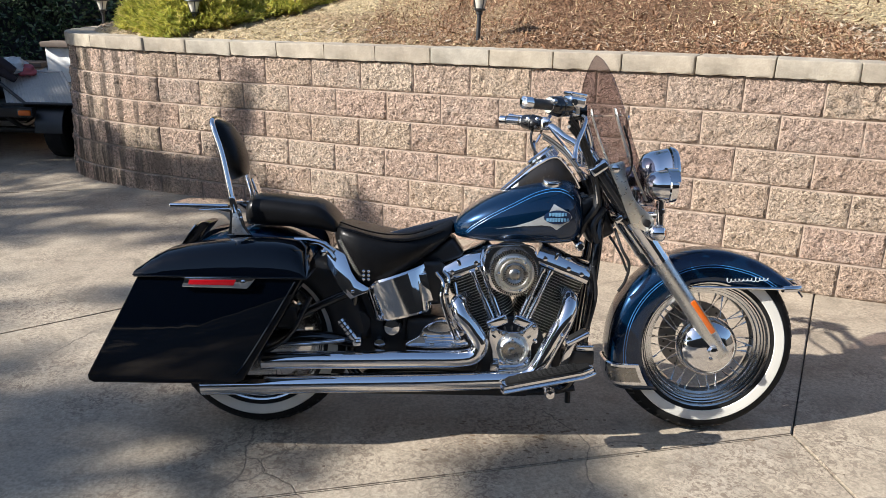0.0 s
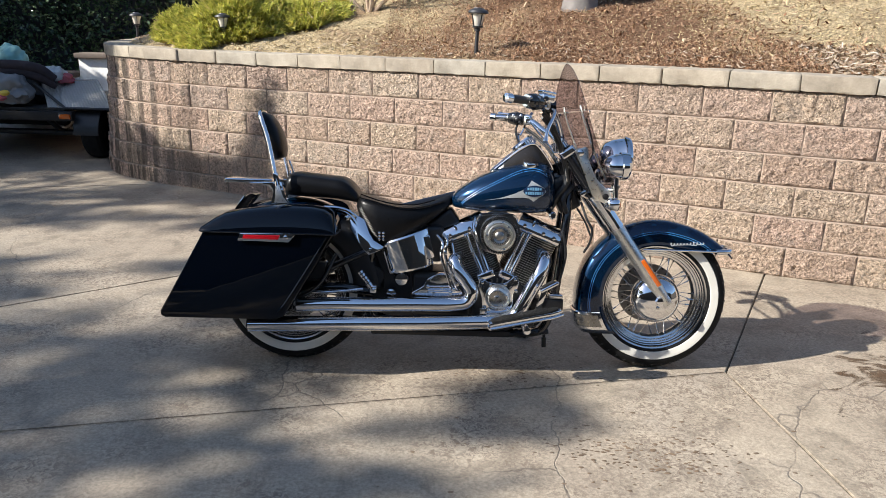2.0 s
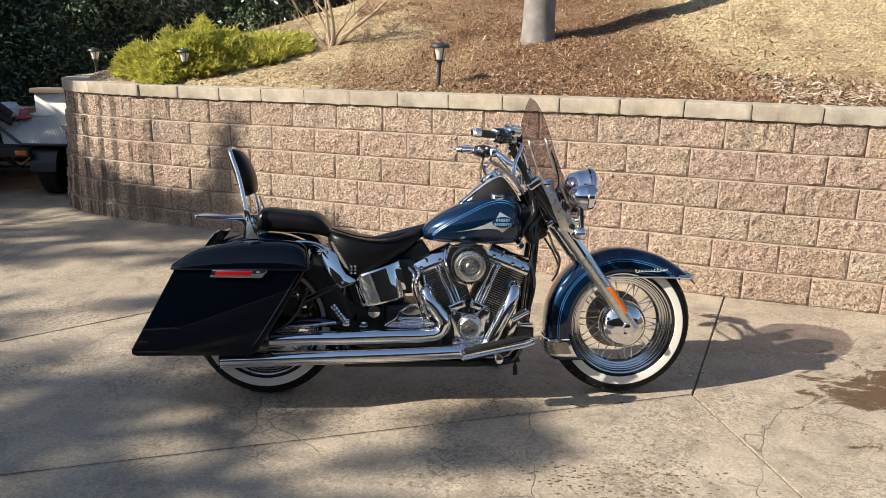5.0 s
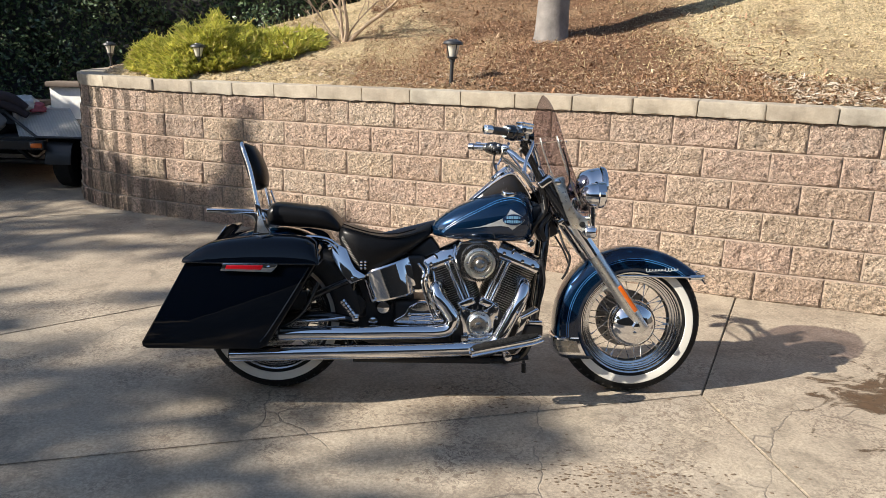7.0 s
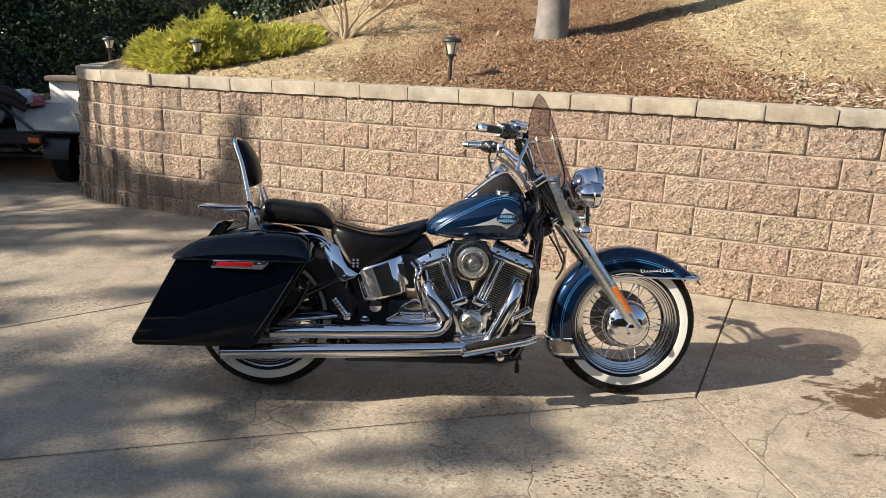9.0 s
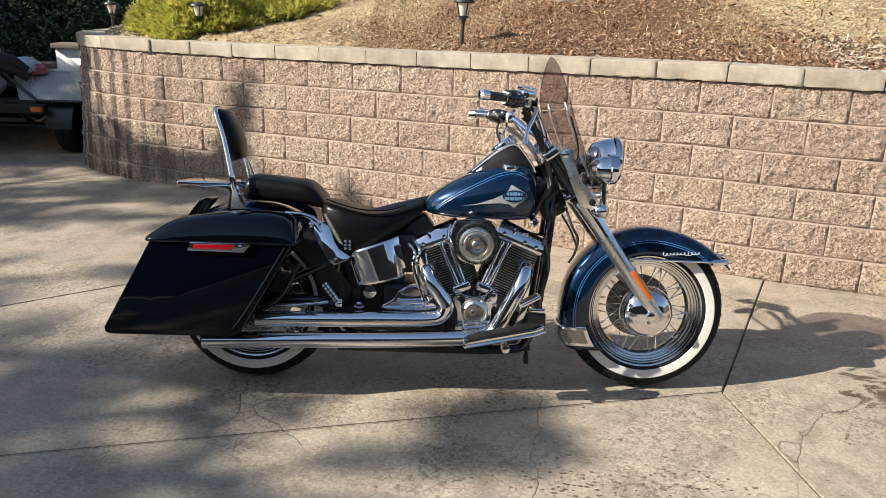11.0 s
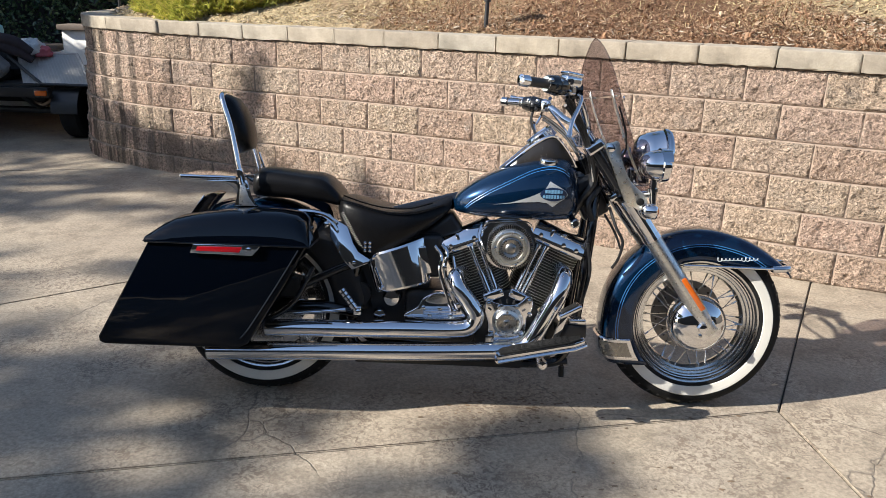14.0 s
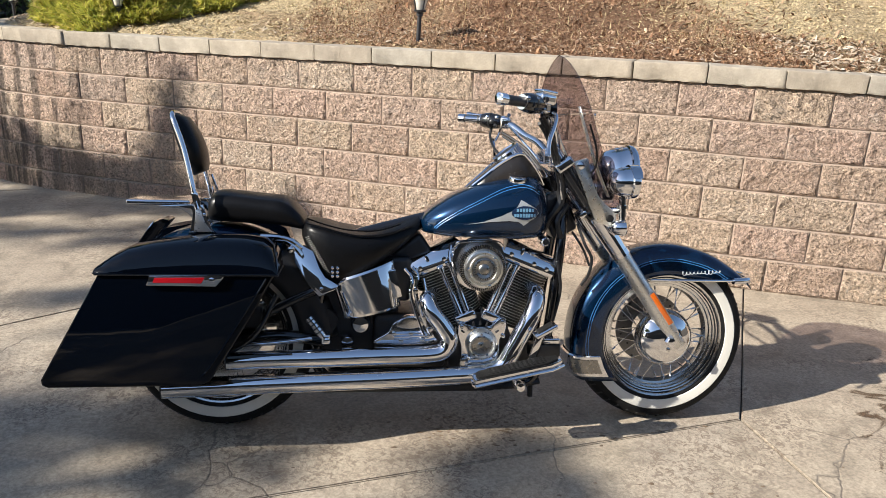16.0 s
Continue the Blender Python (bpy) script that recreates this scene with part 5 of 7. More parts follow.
pts_ = [(p.x, -tank_skin(p.x, p.y) - 0.001, p.y) for p in smooth_path([(0.735, 0.733, 0), (0.726, 0.722, 0), (0.74, 0.713, 0), (0.82, 0.708, 0), (0.95, 0.704, 0), (1.06, 0.706, 0), (1.115, 0.73, 0)], 6)]
part("pinstripe", tube(pts_, 0.0013, 5), BRIGHT_BLUE, tank)
cap_ = part("fuel_cap", lathe([(0.001, 0.018), (0.02, 0.0175), (0.031, 0.013), (0.034, 0.006), (0.033, -0.012)], 28, turn_to((0.1, -0.25, 1), (1.03, -0.085, 0.905))), CHROME, tank)
cap_ = part("fuel_cap", lathe([(0.001, 0.018), (0.02, 0.0175), (0.031, 0.013), (0.034, 0.006), (0.033, -0.012)], 28, turn_to((0.1, 0.25, 1), (1.03, 0.085, 0.905))), CHROME, tank)

# console with speedometer on the tank's ridge
rings_ = []
for x_, z_, w_, low_ in ((0.852, 0.862, 0.02, 0.846), (0.875, 0.882, 0.034, 0.858), (0.92, 0.921, 0.046, 0.872), (0.96, 0.956, 0.056, 0.882), (1.0, 0.984, 0.066, 0.89), (1.03, 0.999, 0.070, 0.893), (1.055, 0.996, 0.067, 0.895), (1.085, 0.966, 0.06, 0.895), (1.115, 0.927, 0.05, 0.888), (1.135, 0.893, 0.04, 0.87)):
    rings_.append([(x_, y_ * w_, z_ if abs(y_) < 0.7 else z_ - 0.008) for y_ in (-1, -0.6, 0, 0.6, 1)] + [(x_, w_ * 1.15, low_), (x_, -w_ * 1.15, low_)])
console = part("console", bevel(loft(rings_), 0.004, 2, 50), DASH, bike, "dark dash console with chrome edges")
for s_ in (-1, 1):
    ridge_ = [(x_, s_ * w_ * 0.98, z_ - 0.004) for x_, z_, w_ in ((0.852, 0.862, 0.02), (0.875, 0.882, 0.034), (0.92, 0.921, 0.046), (0.96, 0.956, 0.056), (1.0, 0.984, 0.066), (1.03, 0.999, 0.07), (1.055, 0.996, 0.067), (1.085, 0.966, 0.06), (1.115, 0.927, 0.05), (1.135, 0.893, 0.04))]
    part("console_edge", tube(smooth_path(ridge_, 4), 0.0055, 8), CHROME, console, "chrome console edge")
    foot_ = [(x_, s_ * w_ * 1.15, z_) for x_, z_, w_ in ((0.86, 0.852, 0.028), (0.92, 0.876, 0.046), (1.0, 0.894, 0.066), (1.06, 0.9, 0.067), (1.115, 0.893, 0.05))]
    part("console_edge", tube(smooth_path(foot_, 4), 0.004, 8), CHROME, console)
speedo = part("speedometer", lathe([(0.001, 0.012), (0.046, 0.012), (0.053, 0.018), (0.058, 0.012), (0.058, -0.02)], 36, turn_to((-0.62, 0, 0.78), (1.006, 0, 0.99))), CHROME, console)
part("dial", lathe([(0.045, 0.0135), (0.001, 0.0137)], 32, turn_to((-0.62, 0, 0.78), (1.006, 0, 0.99))), PLASTIC, speedo)
for k_ in range(5):
    part("console_trim", tube([(1.07 + 0.014 * k_, -0.055 + 0.003 * k_, 0.984 - 0.02 * k_), (1.07 + 0.014 * k_, 0.055 - 0.003 * k_, 0.984 - 0.02 * k_)], 0.0055, 8), CHROME, console)


# seats
def cushion(name, stations, material, label, crown=0.25):
    """stations: x, top at the middle, top at the side, bottom of the skirt, half width."""
    pts = smooth_path([(x, t, s) for x, t, s, b, h in stations], 5)
    low = smooth_path([(x, b, h) for x, t, s, b, h in stations], 5)
    rings = []
    for p, q in zip(pts, low):
        x, t, s = p
        b, h = q.y, q.z
        ring = []
        for k in range(13):
            u = -1 + 2 * k / 12
            ring.append((x, u * h * 0.93, t + (s - t) * abs(u) ** 2.4))
        ring += [(x, h * 1.0, s - 0.022), (x, h * 1.0, b + 0.3 * (s - b)), (x, h * 0.93, b), (x, 0, b + 0.006), (x, -h * 0.93, b), (x, -h * 1.0, b + 0.3 * (s - b)), (x, -h * 1.0, s - 0.022)]
        rings.append(ring)
    return part(name, loft(rings), material, bike, label, 85)


rider_seat = cushion("rider_seat", [(0.282, 0.752, 0.735, 0.70, 0.10), (0.31, 0.75, 0.742, 0.64, 0.14), (0.36, 0.737, 0.732, 0.578, 0.162), (0.41, 0.722, 0.718, 0.548, 0.168), (0.47, 0.714, 0.708, 0.572, 0.166), (0.53, 0.718, 0.706, 0.604, 0.155), (0.59, 0.733, 0.713, 0.642, 0.128), (0.645, 0.752, 0.728, 0.682, 0.098), (0.68, 0.765, 0.742, 0.712, 0.075), (0.69, 0.762, 0.75, 0.728, 0.06)], LEATHER, "black leather rider seat with studs")
pillion_seat = cushion("pillion_seat", [(-0.035, 0.79, 0.78, 0.758, 0.06), (-0.027, 0.828, 0.812, 0.752, 0.09), (0.005, 0.846, 0.828, 0.748, 0.105), (0.075, 0.842, 0.826, 0.744, 0.112), (0.155, 0.834, 0.818, 0.742, 0.118), (0.210, 0.83, 0.812, 0.738, 0.122), (0.247, 0.812, 0.795, 0.732, 0.12), (0.277, 0.778, 0.768, 0.725, 0.112), (0.293, 0.752, 0.746, 0.722, 0.1)], LEATHER, "black leather pillion seat pad")
for pts_ in ([(0.3, -0.142, 0.748), (0.36, -0.155, 0.735), (0.41, -0.16, 0.722), (0.47, -0.159, 0.711), (0.53, -0.148, 0.71), (0.59, -0.122, 0.718), (0.66, -0.085, 0.738)], [(0.3, -0.1, 0.76), (0.37, -0.105, 0.738), (0.45, -0.105, 0.722), (0.54, -0.1, 0.722), (0.62, -0.08, 0.742)]):
    part("seam", tube(smooth_path(pts_, 6), 0.003, 6), LEATHER, rider_seat)
for k_ in range(22):
    f_ = k_ / 21
    part("lace", tube([(0.297 + 0.075 * f_, -0.142 - 0.024 * f_, 0.70 - 0.125 * f_), (0.309 + 0.075 * f_, -0.146 - 0.024 * f_, 0.705 - 0.125 * f_)], 0.0014, 5), LEATHER, rider_seat)
for i_ in range(2):
    for j_ in range(3):
        bolt("stud", (0.388 + 0.017 * i_, -0.1675, 0.602 - 0.014 * j_), (0, -1, 0), 0.0052, 0.005, CHROME, rider_seat)


# backrest and luggage rack
pad_rings = []
for k_ in range(13):
    f_ = k_ / 12
    z_ = 0.895 + 0.212 * f_
    h_ = 0.085 * max(0.12, 1 - abs(2 * f_ - 1.02) ** 4) ** 0.5
    back_ = -0.098 - 0.066 * f_
    thick_ = 0.036 + 0.034 * math.sin(math.pi * min(1, f_ * 0.95 + 0.05)) ** 0.7
    if k_ in (0, 12):
        thick_ *= 0.35
    ring_ = []
    for i_ in range(24):
        a_ = 6.2832 * i_ / 24
        c_, s_ = math.cos(a_), math.sin(a_)
        ring_.append((back_ + 0.5 * thick_ + 0.5 * thick_ * 1.2 * math.copysign(abs(c_) ** 0.7, c_), h_ * math.copysign(abs(s_) ** 0.75, s_), z_))
    pad_rings.append(ring_)
pad = part("backrest_pad", loft(pad_rings), LEATHER, bike, "black padded passenger backrest", 60)
bar_ = smooth_path([(-0.054, -0.139, 0.79), (-0.072, -0.13, 0.875), (-0.1, -0.108, 0.985), (-0.13, -0.09, 1.065), (-0.146, -0.06, 1.096), (-0.15, 0.0, 1.104), (-0.146, 0.06, 1.096), (-0.13, 0.09, 1.065), (-0.1, 0.108, 0.985), (-0.072, 0.13, 0.875), (-0.054, 0.139, 0.79)], 7)
part("backrest_hoop", tube(bar_, 0.0095, 10), CHROME, bike, "chrome backrest hoop")
for s_ in (-1, 1):
    y_ = 0.139 * s_
    side = part("backrest_bracket", slab([(-0.09, 0.695), (-0.078, 0.725), (-0.07, 0.766), (-0.072, 0.802), (-0.036, 0.806), (-0.022, 0.75), (-0.008, 0.725), (0.012, 0.705)], y_ - 0.004, y_ + 0.004, 0.002), CHROME, bike, "chrome backrest side plate")
    part("plate_inset", slab([(-0.066, 0.715), (-0.06, 0.79), (-0.045, 0.792), (-0.03, 0.745), (-0.008, 0.715)], y_ - 0.0062, y_ + 0.0062, 0.001), SATIN, side)
    part("upright", block((0.022, 0.012, 0.06), Matrix.Translation((-0.057, y_, 0.815)) @ Matrix.Rotation(radians(-12), 4, 'Y'), 0.003), CHROME, side)
    bolt("bolt", (-0.032, y_ + s_ * 0.004, 0.772), (0, s_, 0), 0.007, 0.006, CHROME, side)
    part("rack_bracket", slab(curve_outline([(-0.185, 0.797), (-0.12, 0.792), (-0.085, 0.772), (-0.06, 0.738), (-0.052, 0.745), (-0.06, 0.79), (-0.05, 0.803), (-0.12, 0.803)], 4), y_ * 0.9 - 0.004, y_ * 0.9 + 0.004, 0.0015), CHROME, bike)
part("seat_brace", slab([(0.005, 0.76), (-0.042, 0.895), (-0.034, 0.898), (0.012, 0.765)], 0.03, 0.09, 0.003), CHROME, bike)
rack = part("luggage_rack", block((0.205, 0.2, 0.018), Matrix.Translation((-0.19, 0, 0.806)), 0.006, 3), CHROME, bike, "flat chrome luggage rack")

# chrome covers under the seat
bm = slab([(0.262, 0.672), (0.29, 0.672), (0.323, 0.655), (0.345, 0.60), (0.365, 0.57), (0.409, 0.545), (0.40, 0.53), (0.345, 0.506), (0.312, 0.54), (0.288, 0.575), (0.262, 0.618), (0.258, 0.65)], -0.186, -0.145, 0.005, 2)
for v_ in bm.verts:     # its face leans back
    v_.co.y += 0.3 * max(0.0, v_.co.z - 0.53)
part("strut_cover", bm, CHROME, bike, "chrome strut cover")
part("strut_ribbon", tube(smooth_path([(0.15, -0.15, 0.705), (0.2, -0.152, 0.704), (0.245, -0.15, 0.694), (0.285, -0.148, 0.668)], 6), 0.009, 8), CHROME, bike, "thin chrome strut ribbon")
bolt("bolt", (0.352, -0.176, 0.53), (0, -1, 0), 0.008, 0.007, CHROME, bike)
bolt("bolt", (0.247, -0.15, 0.66), (0, -1, 0), 0.01, 0.01, CHROME, bike)
part("strut_arm", tube(smooth_path([(0.19, -0.135, 0.69), (0.235, -0.142, 0.688), (0.275, -0.145, 0.655), (0.3, -0.145, 0.61)], 5), 0.011, 8), CHROME, bike)
rings_ = []
for k_ in range(21):
    f_ = k_ / 20
    y_ = -0.095 - 0.078 * math.sqrt(max(0.0, 1 - (1.76 * f_ - 0.88) ** 2))
    a_, b_ = (0.388 + 0.205 * f_, 0.552 + 0.072 * f_), (0.428 + 0.195 * f_, 0.418 + 0.046 * f_)
    rings_.append([(a_[0], y_, a_[1]), (a_[0] * 0.97 + b_[0] * 0.03, y_ - 0.004, a_[1] - 0.008), (b_[0] * 0.97 + a_[0] * 0.03, y_ - 0.004, b_[1] + 0.008), (b_[0], y_, b_[1]), (b_[0], -0.06, b_[1] - 0.004), (a_[0], -0.06, a_[1] + 0.004)])
oil = part("oil_tank_cover", loft(rings_), CHROME, bike, "chrome oil tank cover", 25)
part("cover_rib", block((0.03, 0.012, 0.1), Matrix.Translation((0.6, -0.15, 0.545)) @ Matrix.Rotation(radians(-14), 4, 'Y'), 0.005), CHROME, oil)
part("filter", lathe([(0.001, -0.16), (0.026, -0.155), (0.034, -0.14), (0.036, -0.08)], 24, Matrix.Translation((0.485, 0, 0.4))), CHROME, bike, "chrome oil filter")

# ---------------------------------------------------------------- engine
CRANK = Vector((0.918, 0.0, 0.225))
engine = part("engine", bevel(loft([[(x, y, z) for x, z in curve_outline([(0.79, 0.25), (0.83, 0.4), (0.918, 0.44), (1.0, 0.4), (1.04, 0.27), (0.98, 0.18), (0.86, 0.175)], 5)] for y in (-0.11, 0.13)]), 0.012, 3), IRON, bike, "black and chrome v-twin engine")


def fin_bm(w, d):
    """A cooling fin: black plate with a bright machined rim."""
    n, out = 40, []
    for k in range(n):
        a = 6.2832 * k / n
        c, s = math.cos(a), math.sin(a)
        out.append((w * math.copysign(abs(c) ** 0.6, c), d * math.copysign(abs(s) ** 0.6, s)))
    bm = bmesh.new()
    rows = add_loft(bm, [[(x * 0.985, y * 0.985, -0.0014) for x, y in out], [(x, y, -0.001) for x, y in out], [(x, y, 0.001) for x, y in out], [(x * 0.985, y * 0.985, 0.0014) for x, y in out]])
    bm.faces.ensure_lookup_table()
    for f in bm.faces:
        if len(f.verts) == 4:
            f.material_index = 1
    return bm


def cylinder(side):
    """side -1: rear, 1: front."""
    tilt = Matrix.Translation(CRANK) @ Matrix.Rotation(radians(22.5 * side), 4, 'Y')
    up = tilt @ Matrix.Rotation(radians(90), 4, 'X')
    cyl = part("cylinder", lathe([(0.055, 0.15), (0.06, 0.16), (0.06, 0.4), (0.055, 0.41)], 32, up), IRON, engine)
    fin = None
    for k in range(22):
        z = 0.18 + 0.0101 * k
        w = 0.88 + 0.005 * k if k < 16 else 1.06
        if fin is None:
            fin = part("fin", fin_bm(0.1, 0.1), [IRON, SATIN], cyl)
            fin.matrix_basis = tilt @ Matrix.Translation((0, 0, z))
        else:
            again(fin, tilt @ Matrix.Translation((0, 0, z)) @ Matrix.Diagonal((w, 1.0, 1, 1)))
    rocker = part("rocker_cover", bevel(loft([[tilt @ Vector((x * sx, y * sy, z)) for x, y in ((-0.1, -0.1), (0.1, -0.1), (0.1, 0.1), (-0.1, 0.1))] for z, sx, sy in ((0.398, 1, 1), (0.41, 1.02, 1.02), (0.422, 1.01, 1.0), (0.436, 1.0, 0.965), (0.449, 0.985, 0.89), (0.46, 0.96, 0.78), (0.468, 0.92, 0.64), (0.472, 0.86, 0.48))]), 0.004, 2, 20), CHROME, cyl, "chrome rocker cover")
    part("rocker_band", bevel(loft([[tilt @ Vector((x * 1.03, y * 1.03, z)) for x, y in ((-0.1, -0.1), (0.1, -0.1), (0.1, 0.1), (-0.1, 0.1))] for z in (0.413, 0.419)]), 0.002), IRON, rocker)
    for x in (-0.07, 0.02, 0.07):
        m = tilt @ Matrix.Translation((x, -0.094, 0.424))
        part("screw_boss", lathe([(0.001, -0.012), (0.008, -0.011), (0.009, 0.0)], 10, m), CHROME, rocker)
    for x in (-0.035,):
        part("rocker_rib", block((0.012, 0.034, 0.04), tilt @ Matrix.Translation((x, -0.08, 0.44)), 0.004), CHROME, rocker)
    return cyl


for side_ in (-1, 1):
    cylinder(side_)

# pushrod tubes and lifter blocks
for name_, a_, b_ in (("pushrod_tube", (0.762, -0.112, 0.595), (0.838, -0.128, 0.425)), ("pushrod_tube", (0.79, -0.112, 0.615), (0.862, -0.128, 0.435)), ("pushrod_tube", (1.036, -0.112, 0.605), (0.955, -0.128, 0.425)), ("pushrod_tube", (1.008, -0.112, 0.612), (0.932, -0.128, 0.435))):
    a_, b_ = Vector(a_), Vector(b_)
    bm = tube([a_, b_], 0.0088, 12)
    add_tube(bm, [a_.lerp(b_, 0.55), b_], 0.0115, 12)
    add_tube(bm, [a_.lerp(b_, 0.54), a_.lerp(b_, 0.58)], 0.0135, 12)
    add_tube(bm, [a_.lerp(b_, 0.0), a_.lerp(b_, 0.07)], 0.013, 12)
    part(name_, bm, CHROME, engine)
for x_, t_ in ((0.851, -24), (0.943, 24)):
    lifter = part("lifter_block", block((0.075, 0.055, 0.034), Matrix.Translation((x_, -0.128, 0.425)) @ Matrix.Rotation(radians(t_), 4, 'Y'), 0.007, 3), CHROME, engine)
    for d_ in (-0.028, 0.028):
        bolt("bolt", (x_ + d_, -0.156, 0.425 - d_ * (0.45 if t_ > 0 else -0.45)), (0, -1, 0), 0.006, 0.006, STEEL, lifter)

# cam cover with its round end cap
cam_cover = part("cam_cover", slab(curve_outline([(0.828, 0.41), (0.862, 0.402), (0.9, 0.395), (0.94, 0.402), (0.978, 0.43), (0.992, 0.41), (0.988, 0.372), (0.972, 0.35), (0.97, 0.3), (0.955, 0.272), (0.91, 0.26), (0.86, 0.262), (0.84, 0.28), (0.834, 0.33), (0.822, 0.37)], 4), -0.168, -0.11, 0.014, 4), CHROME, engine, "chrome cam cover")
part("end_cap", lathe([(0.001, -0.198), (0.028, -0.198), (0.031, -0.195), (0.033, -0.197), (0.041, -0.195), (0.046, -0.19), (0.05, -0.184), (0.052, -0.178), (0.056, -0.172), (0.056, -0.16)], 44, Matrix.Translation((0.905, 0, 0.336))), POLISHED, cam_cover, "round polished end cap")
part("cap_ring", lathe([(0.03, -0.1985), (0.0335, -0.2), (0.037, -0.1985)], 40, Matrix.Translation((0.9, 0, 0.336))), GREY_BADGE, cam_cover)
part("cap_emblem", lathe([(0.001, -0.2005), (0.013, -0.2), (0.016, -0.1975)], 20, Matrix.Translation((0.9, 0, 0.336))), GREY_BADGE, cam_cover)
for k_ in range(5):
    a_ = 6.2832 * k_ / 5 + 0.3
    bolt("screw", (0.9 + 0.04 * math.cos(a_), -0.1955, 0.336 + 0.04 * math.sin(a_)), (0, -1, 0), 0.0045, 0.004, STEEL, cam_cover)
for x_, z_ in ((0.836, 0.398), (0.872, 0.388), (0.935, 0.39), (0.978, 0.414), (0.982, 0.365), (0.955, 0.284), (0.852, 0.282)):
    bolt("screw", (x_, -0.167, z_), (0, -1, 0), 0.0075, 0.008, STEEL, cam_cover)
for k_ in range(7):
    a_ = math.pi * (0.2 + 0.1 * k_)
    part("cover_flute", tube([(0.9 + 0.068 * math.cos(a_), -0.17, 0.336 + 0.068 * math.sin(a_)), (0.9 + 0.082 * math.cos(a_), -0.169, 0.336 + 0.082 * math.sin(a_))], 0.0035, 6), IRON, cam_cover)

# air cleaner: open element with radial pleats behind a chrome plate
AIR = Matrix.Translation((0.901, 0, 0.606))
air = part("air_cleaner", lathe([(0.02, -0.11), (0.078, -0.115), (0.08, -0.165), (0.02, -0.17)], 44, AIR), IRON, engine, "round chrome air cleaner")
bm = bmesh.new()
for k_ in range(64):
    a_ = 6.2832 * k_ / 64
    bmesh.ops.create_cube(bm, size=1.0, matrix=AIR @ Matrix.Rotation(a_, 4, 'Y') @ Matrix.Translation((0.071, -0.158, 0)) @ Matrix.Diagonal((0.02, 0.05, 0.0034, 1)))
part("pleats", bm, STEEL, air)
part("cover_plate", lathe([(0.001, -0.203), (0.04, -0.203), (0.043, -0.207), (0.049, -0.207), (0.052, -0.203), (0.054, -0.199), (0.056, -0.199), (0.058, -0.204), (0.063, -0.203), (0.067, -0.197), (0.068, -0.188), (0.064, -0.184)], 64, AIR), POLISHED, air, "ringed polished cover plate")
part("back_plate", lathe([(0.07, -0.107), (0.096, -0.108), (0.096, -0.116), (0.07, -0.117)], 56, AIR @ Matrix.Translation((-0.004, 0, 0.006))), CHROME, air)
part("emblem_ring", lathe([(0.026, -0.2045), (0.029, -0.2065), (0.037, -0.2065), (0.04, -0.2045)], 48, AIR), GREY_BADGE, air)
part("emblem", lathe([(0.001, -0.2095), (0.012, -0.209), (0.02, -0.2045), (0.021, -0.203)], 24, AIR), GREY_BADGE, air, "plain round pewter emblem")
bm = bmesh.new()
for k_ in range(26):
    a_ = 6.2832 * k_ / 26
    if math.sin(a_) < -0.93:
        continue
    bmesh.ops.create_cube(bm, size=1.0, matrix=AIR @ Matrix.Rotation(a_, 4, 'Y') @ Matrix.Translation((0.0333, -0.2069, 0)) @ Matrix.Diagonal((0.0065, 0.0012, 0.0032, 1)))
part("ring_marks", bm, IRON, air)
for k_ in range(3):
    a_ = 6.2832 * k_ / 3 + 0.9
    bolt("screw", (0.901 + 0.055 * math.cos(a_), -0.2015, 0.6 + 0.055 * math.sin(a_)), (0, -1, 0), 0.005, 0.005, STEEL, air)
part("breather_pipe", tube(smooth_path([(0.805, -0.1, 0.65), (0.815, -0.12, 0.682), (0.84, -0.12, 0.69), (0.93, -0.12, 0.692), (0.97, -0.12, 0.683), (0.982, -0.1, 0.65)], 6), 0.0055, 8), CHROME, engine)
part("breather_pipe", tube(smooth_path([(0.80, -0.1, 0.67), (0.792, -0.12, 0.64), (0.8, -0.13, 0.6), (0.815, -0.12, 0.57)], 6), 0.0065, 8), CHROME, engine)
part("intake", block((0.12, 0.1, 0.06), Matrix.Translation((0.905, -0.03, 0.56)), 0.015, 3), IRON, engine)
part("rear_engine_mount", block((0.07, 0.2, 0.2), Matrix.Translation((0.8, 0.02, 0.3)), 0.02, 3), IRON, engine)
part("oil_cooler", block((0.05, 0.12, 0.08), Matrix.Translation((1.08, -0.02, 0.28)), 0.01, 2), IRON, engine)

# gearbox and its chrome side cover
gearbox = part("gearbox", block((0.26, 0.24, 0.2), Matrix.Translation((0.66, 0.0, 0.33)), 0.03, 4), IRON, bike, "black gearbox with chrome side cover")
part("side_cover", slab(curve_outline([(0.53, 0.335), (0.58, 0.372), (0.6, 0.405), (0.65, 0.43), (0.7, 0.42), (0.735, 0.37), (0.75, 0.335), (0.64, 0.325)], 4), -0.15, -0.115, 0.01, 3), CHROME, gearbox)
part("clutch_dome", slab(curve_outline([(0.608, 0.395), (0.635, 0.425), (0.68, 0.425), (0.705, 0.4), (0.66, 0.385)], 4), -0.155, -0.14, 0.008, 3), STEEL, gearbox)
for k_ in range(3):
    part("cover_flute", tube([(0.6, -0.152, 0.348 + 0.011 * k_), (0.71, -0.152, 0.352 + 0.011 * k_)], 0.004, 6), CHROME, gearbox)
for x_, z_ in ((0.6, 0.37), (0.66, 0.37), (0.715, 0.36), (0.625, 0.345), (0.7, 0.345)):
    bolt("screw", (x_, -0.15, z_), (0, -1, 0), 0.008, 0.01, STEEL, gearbox)
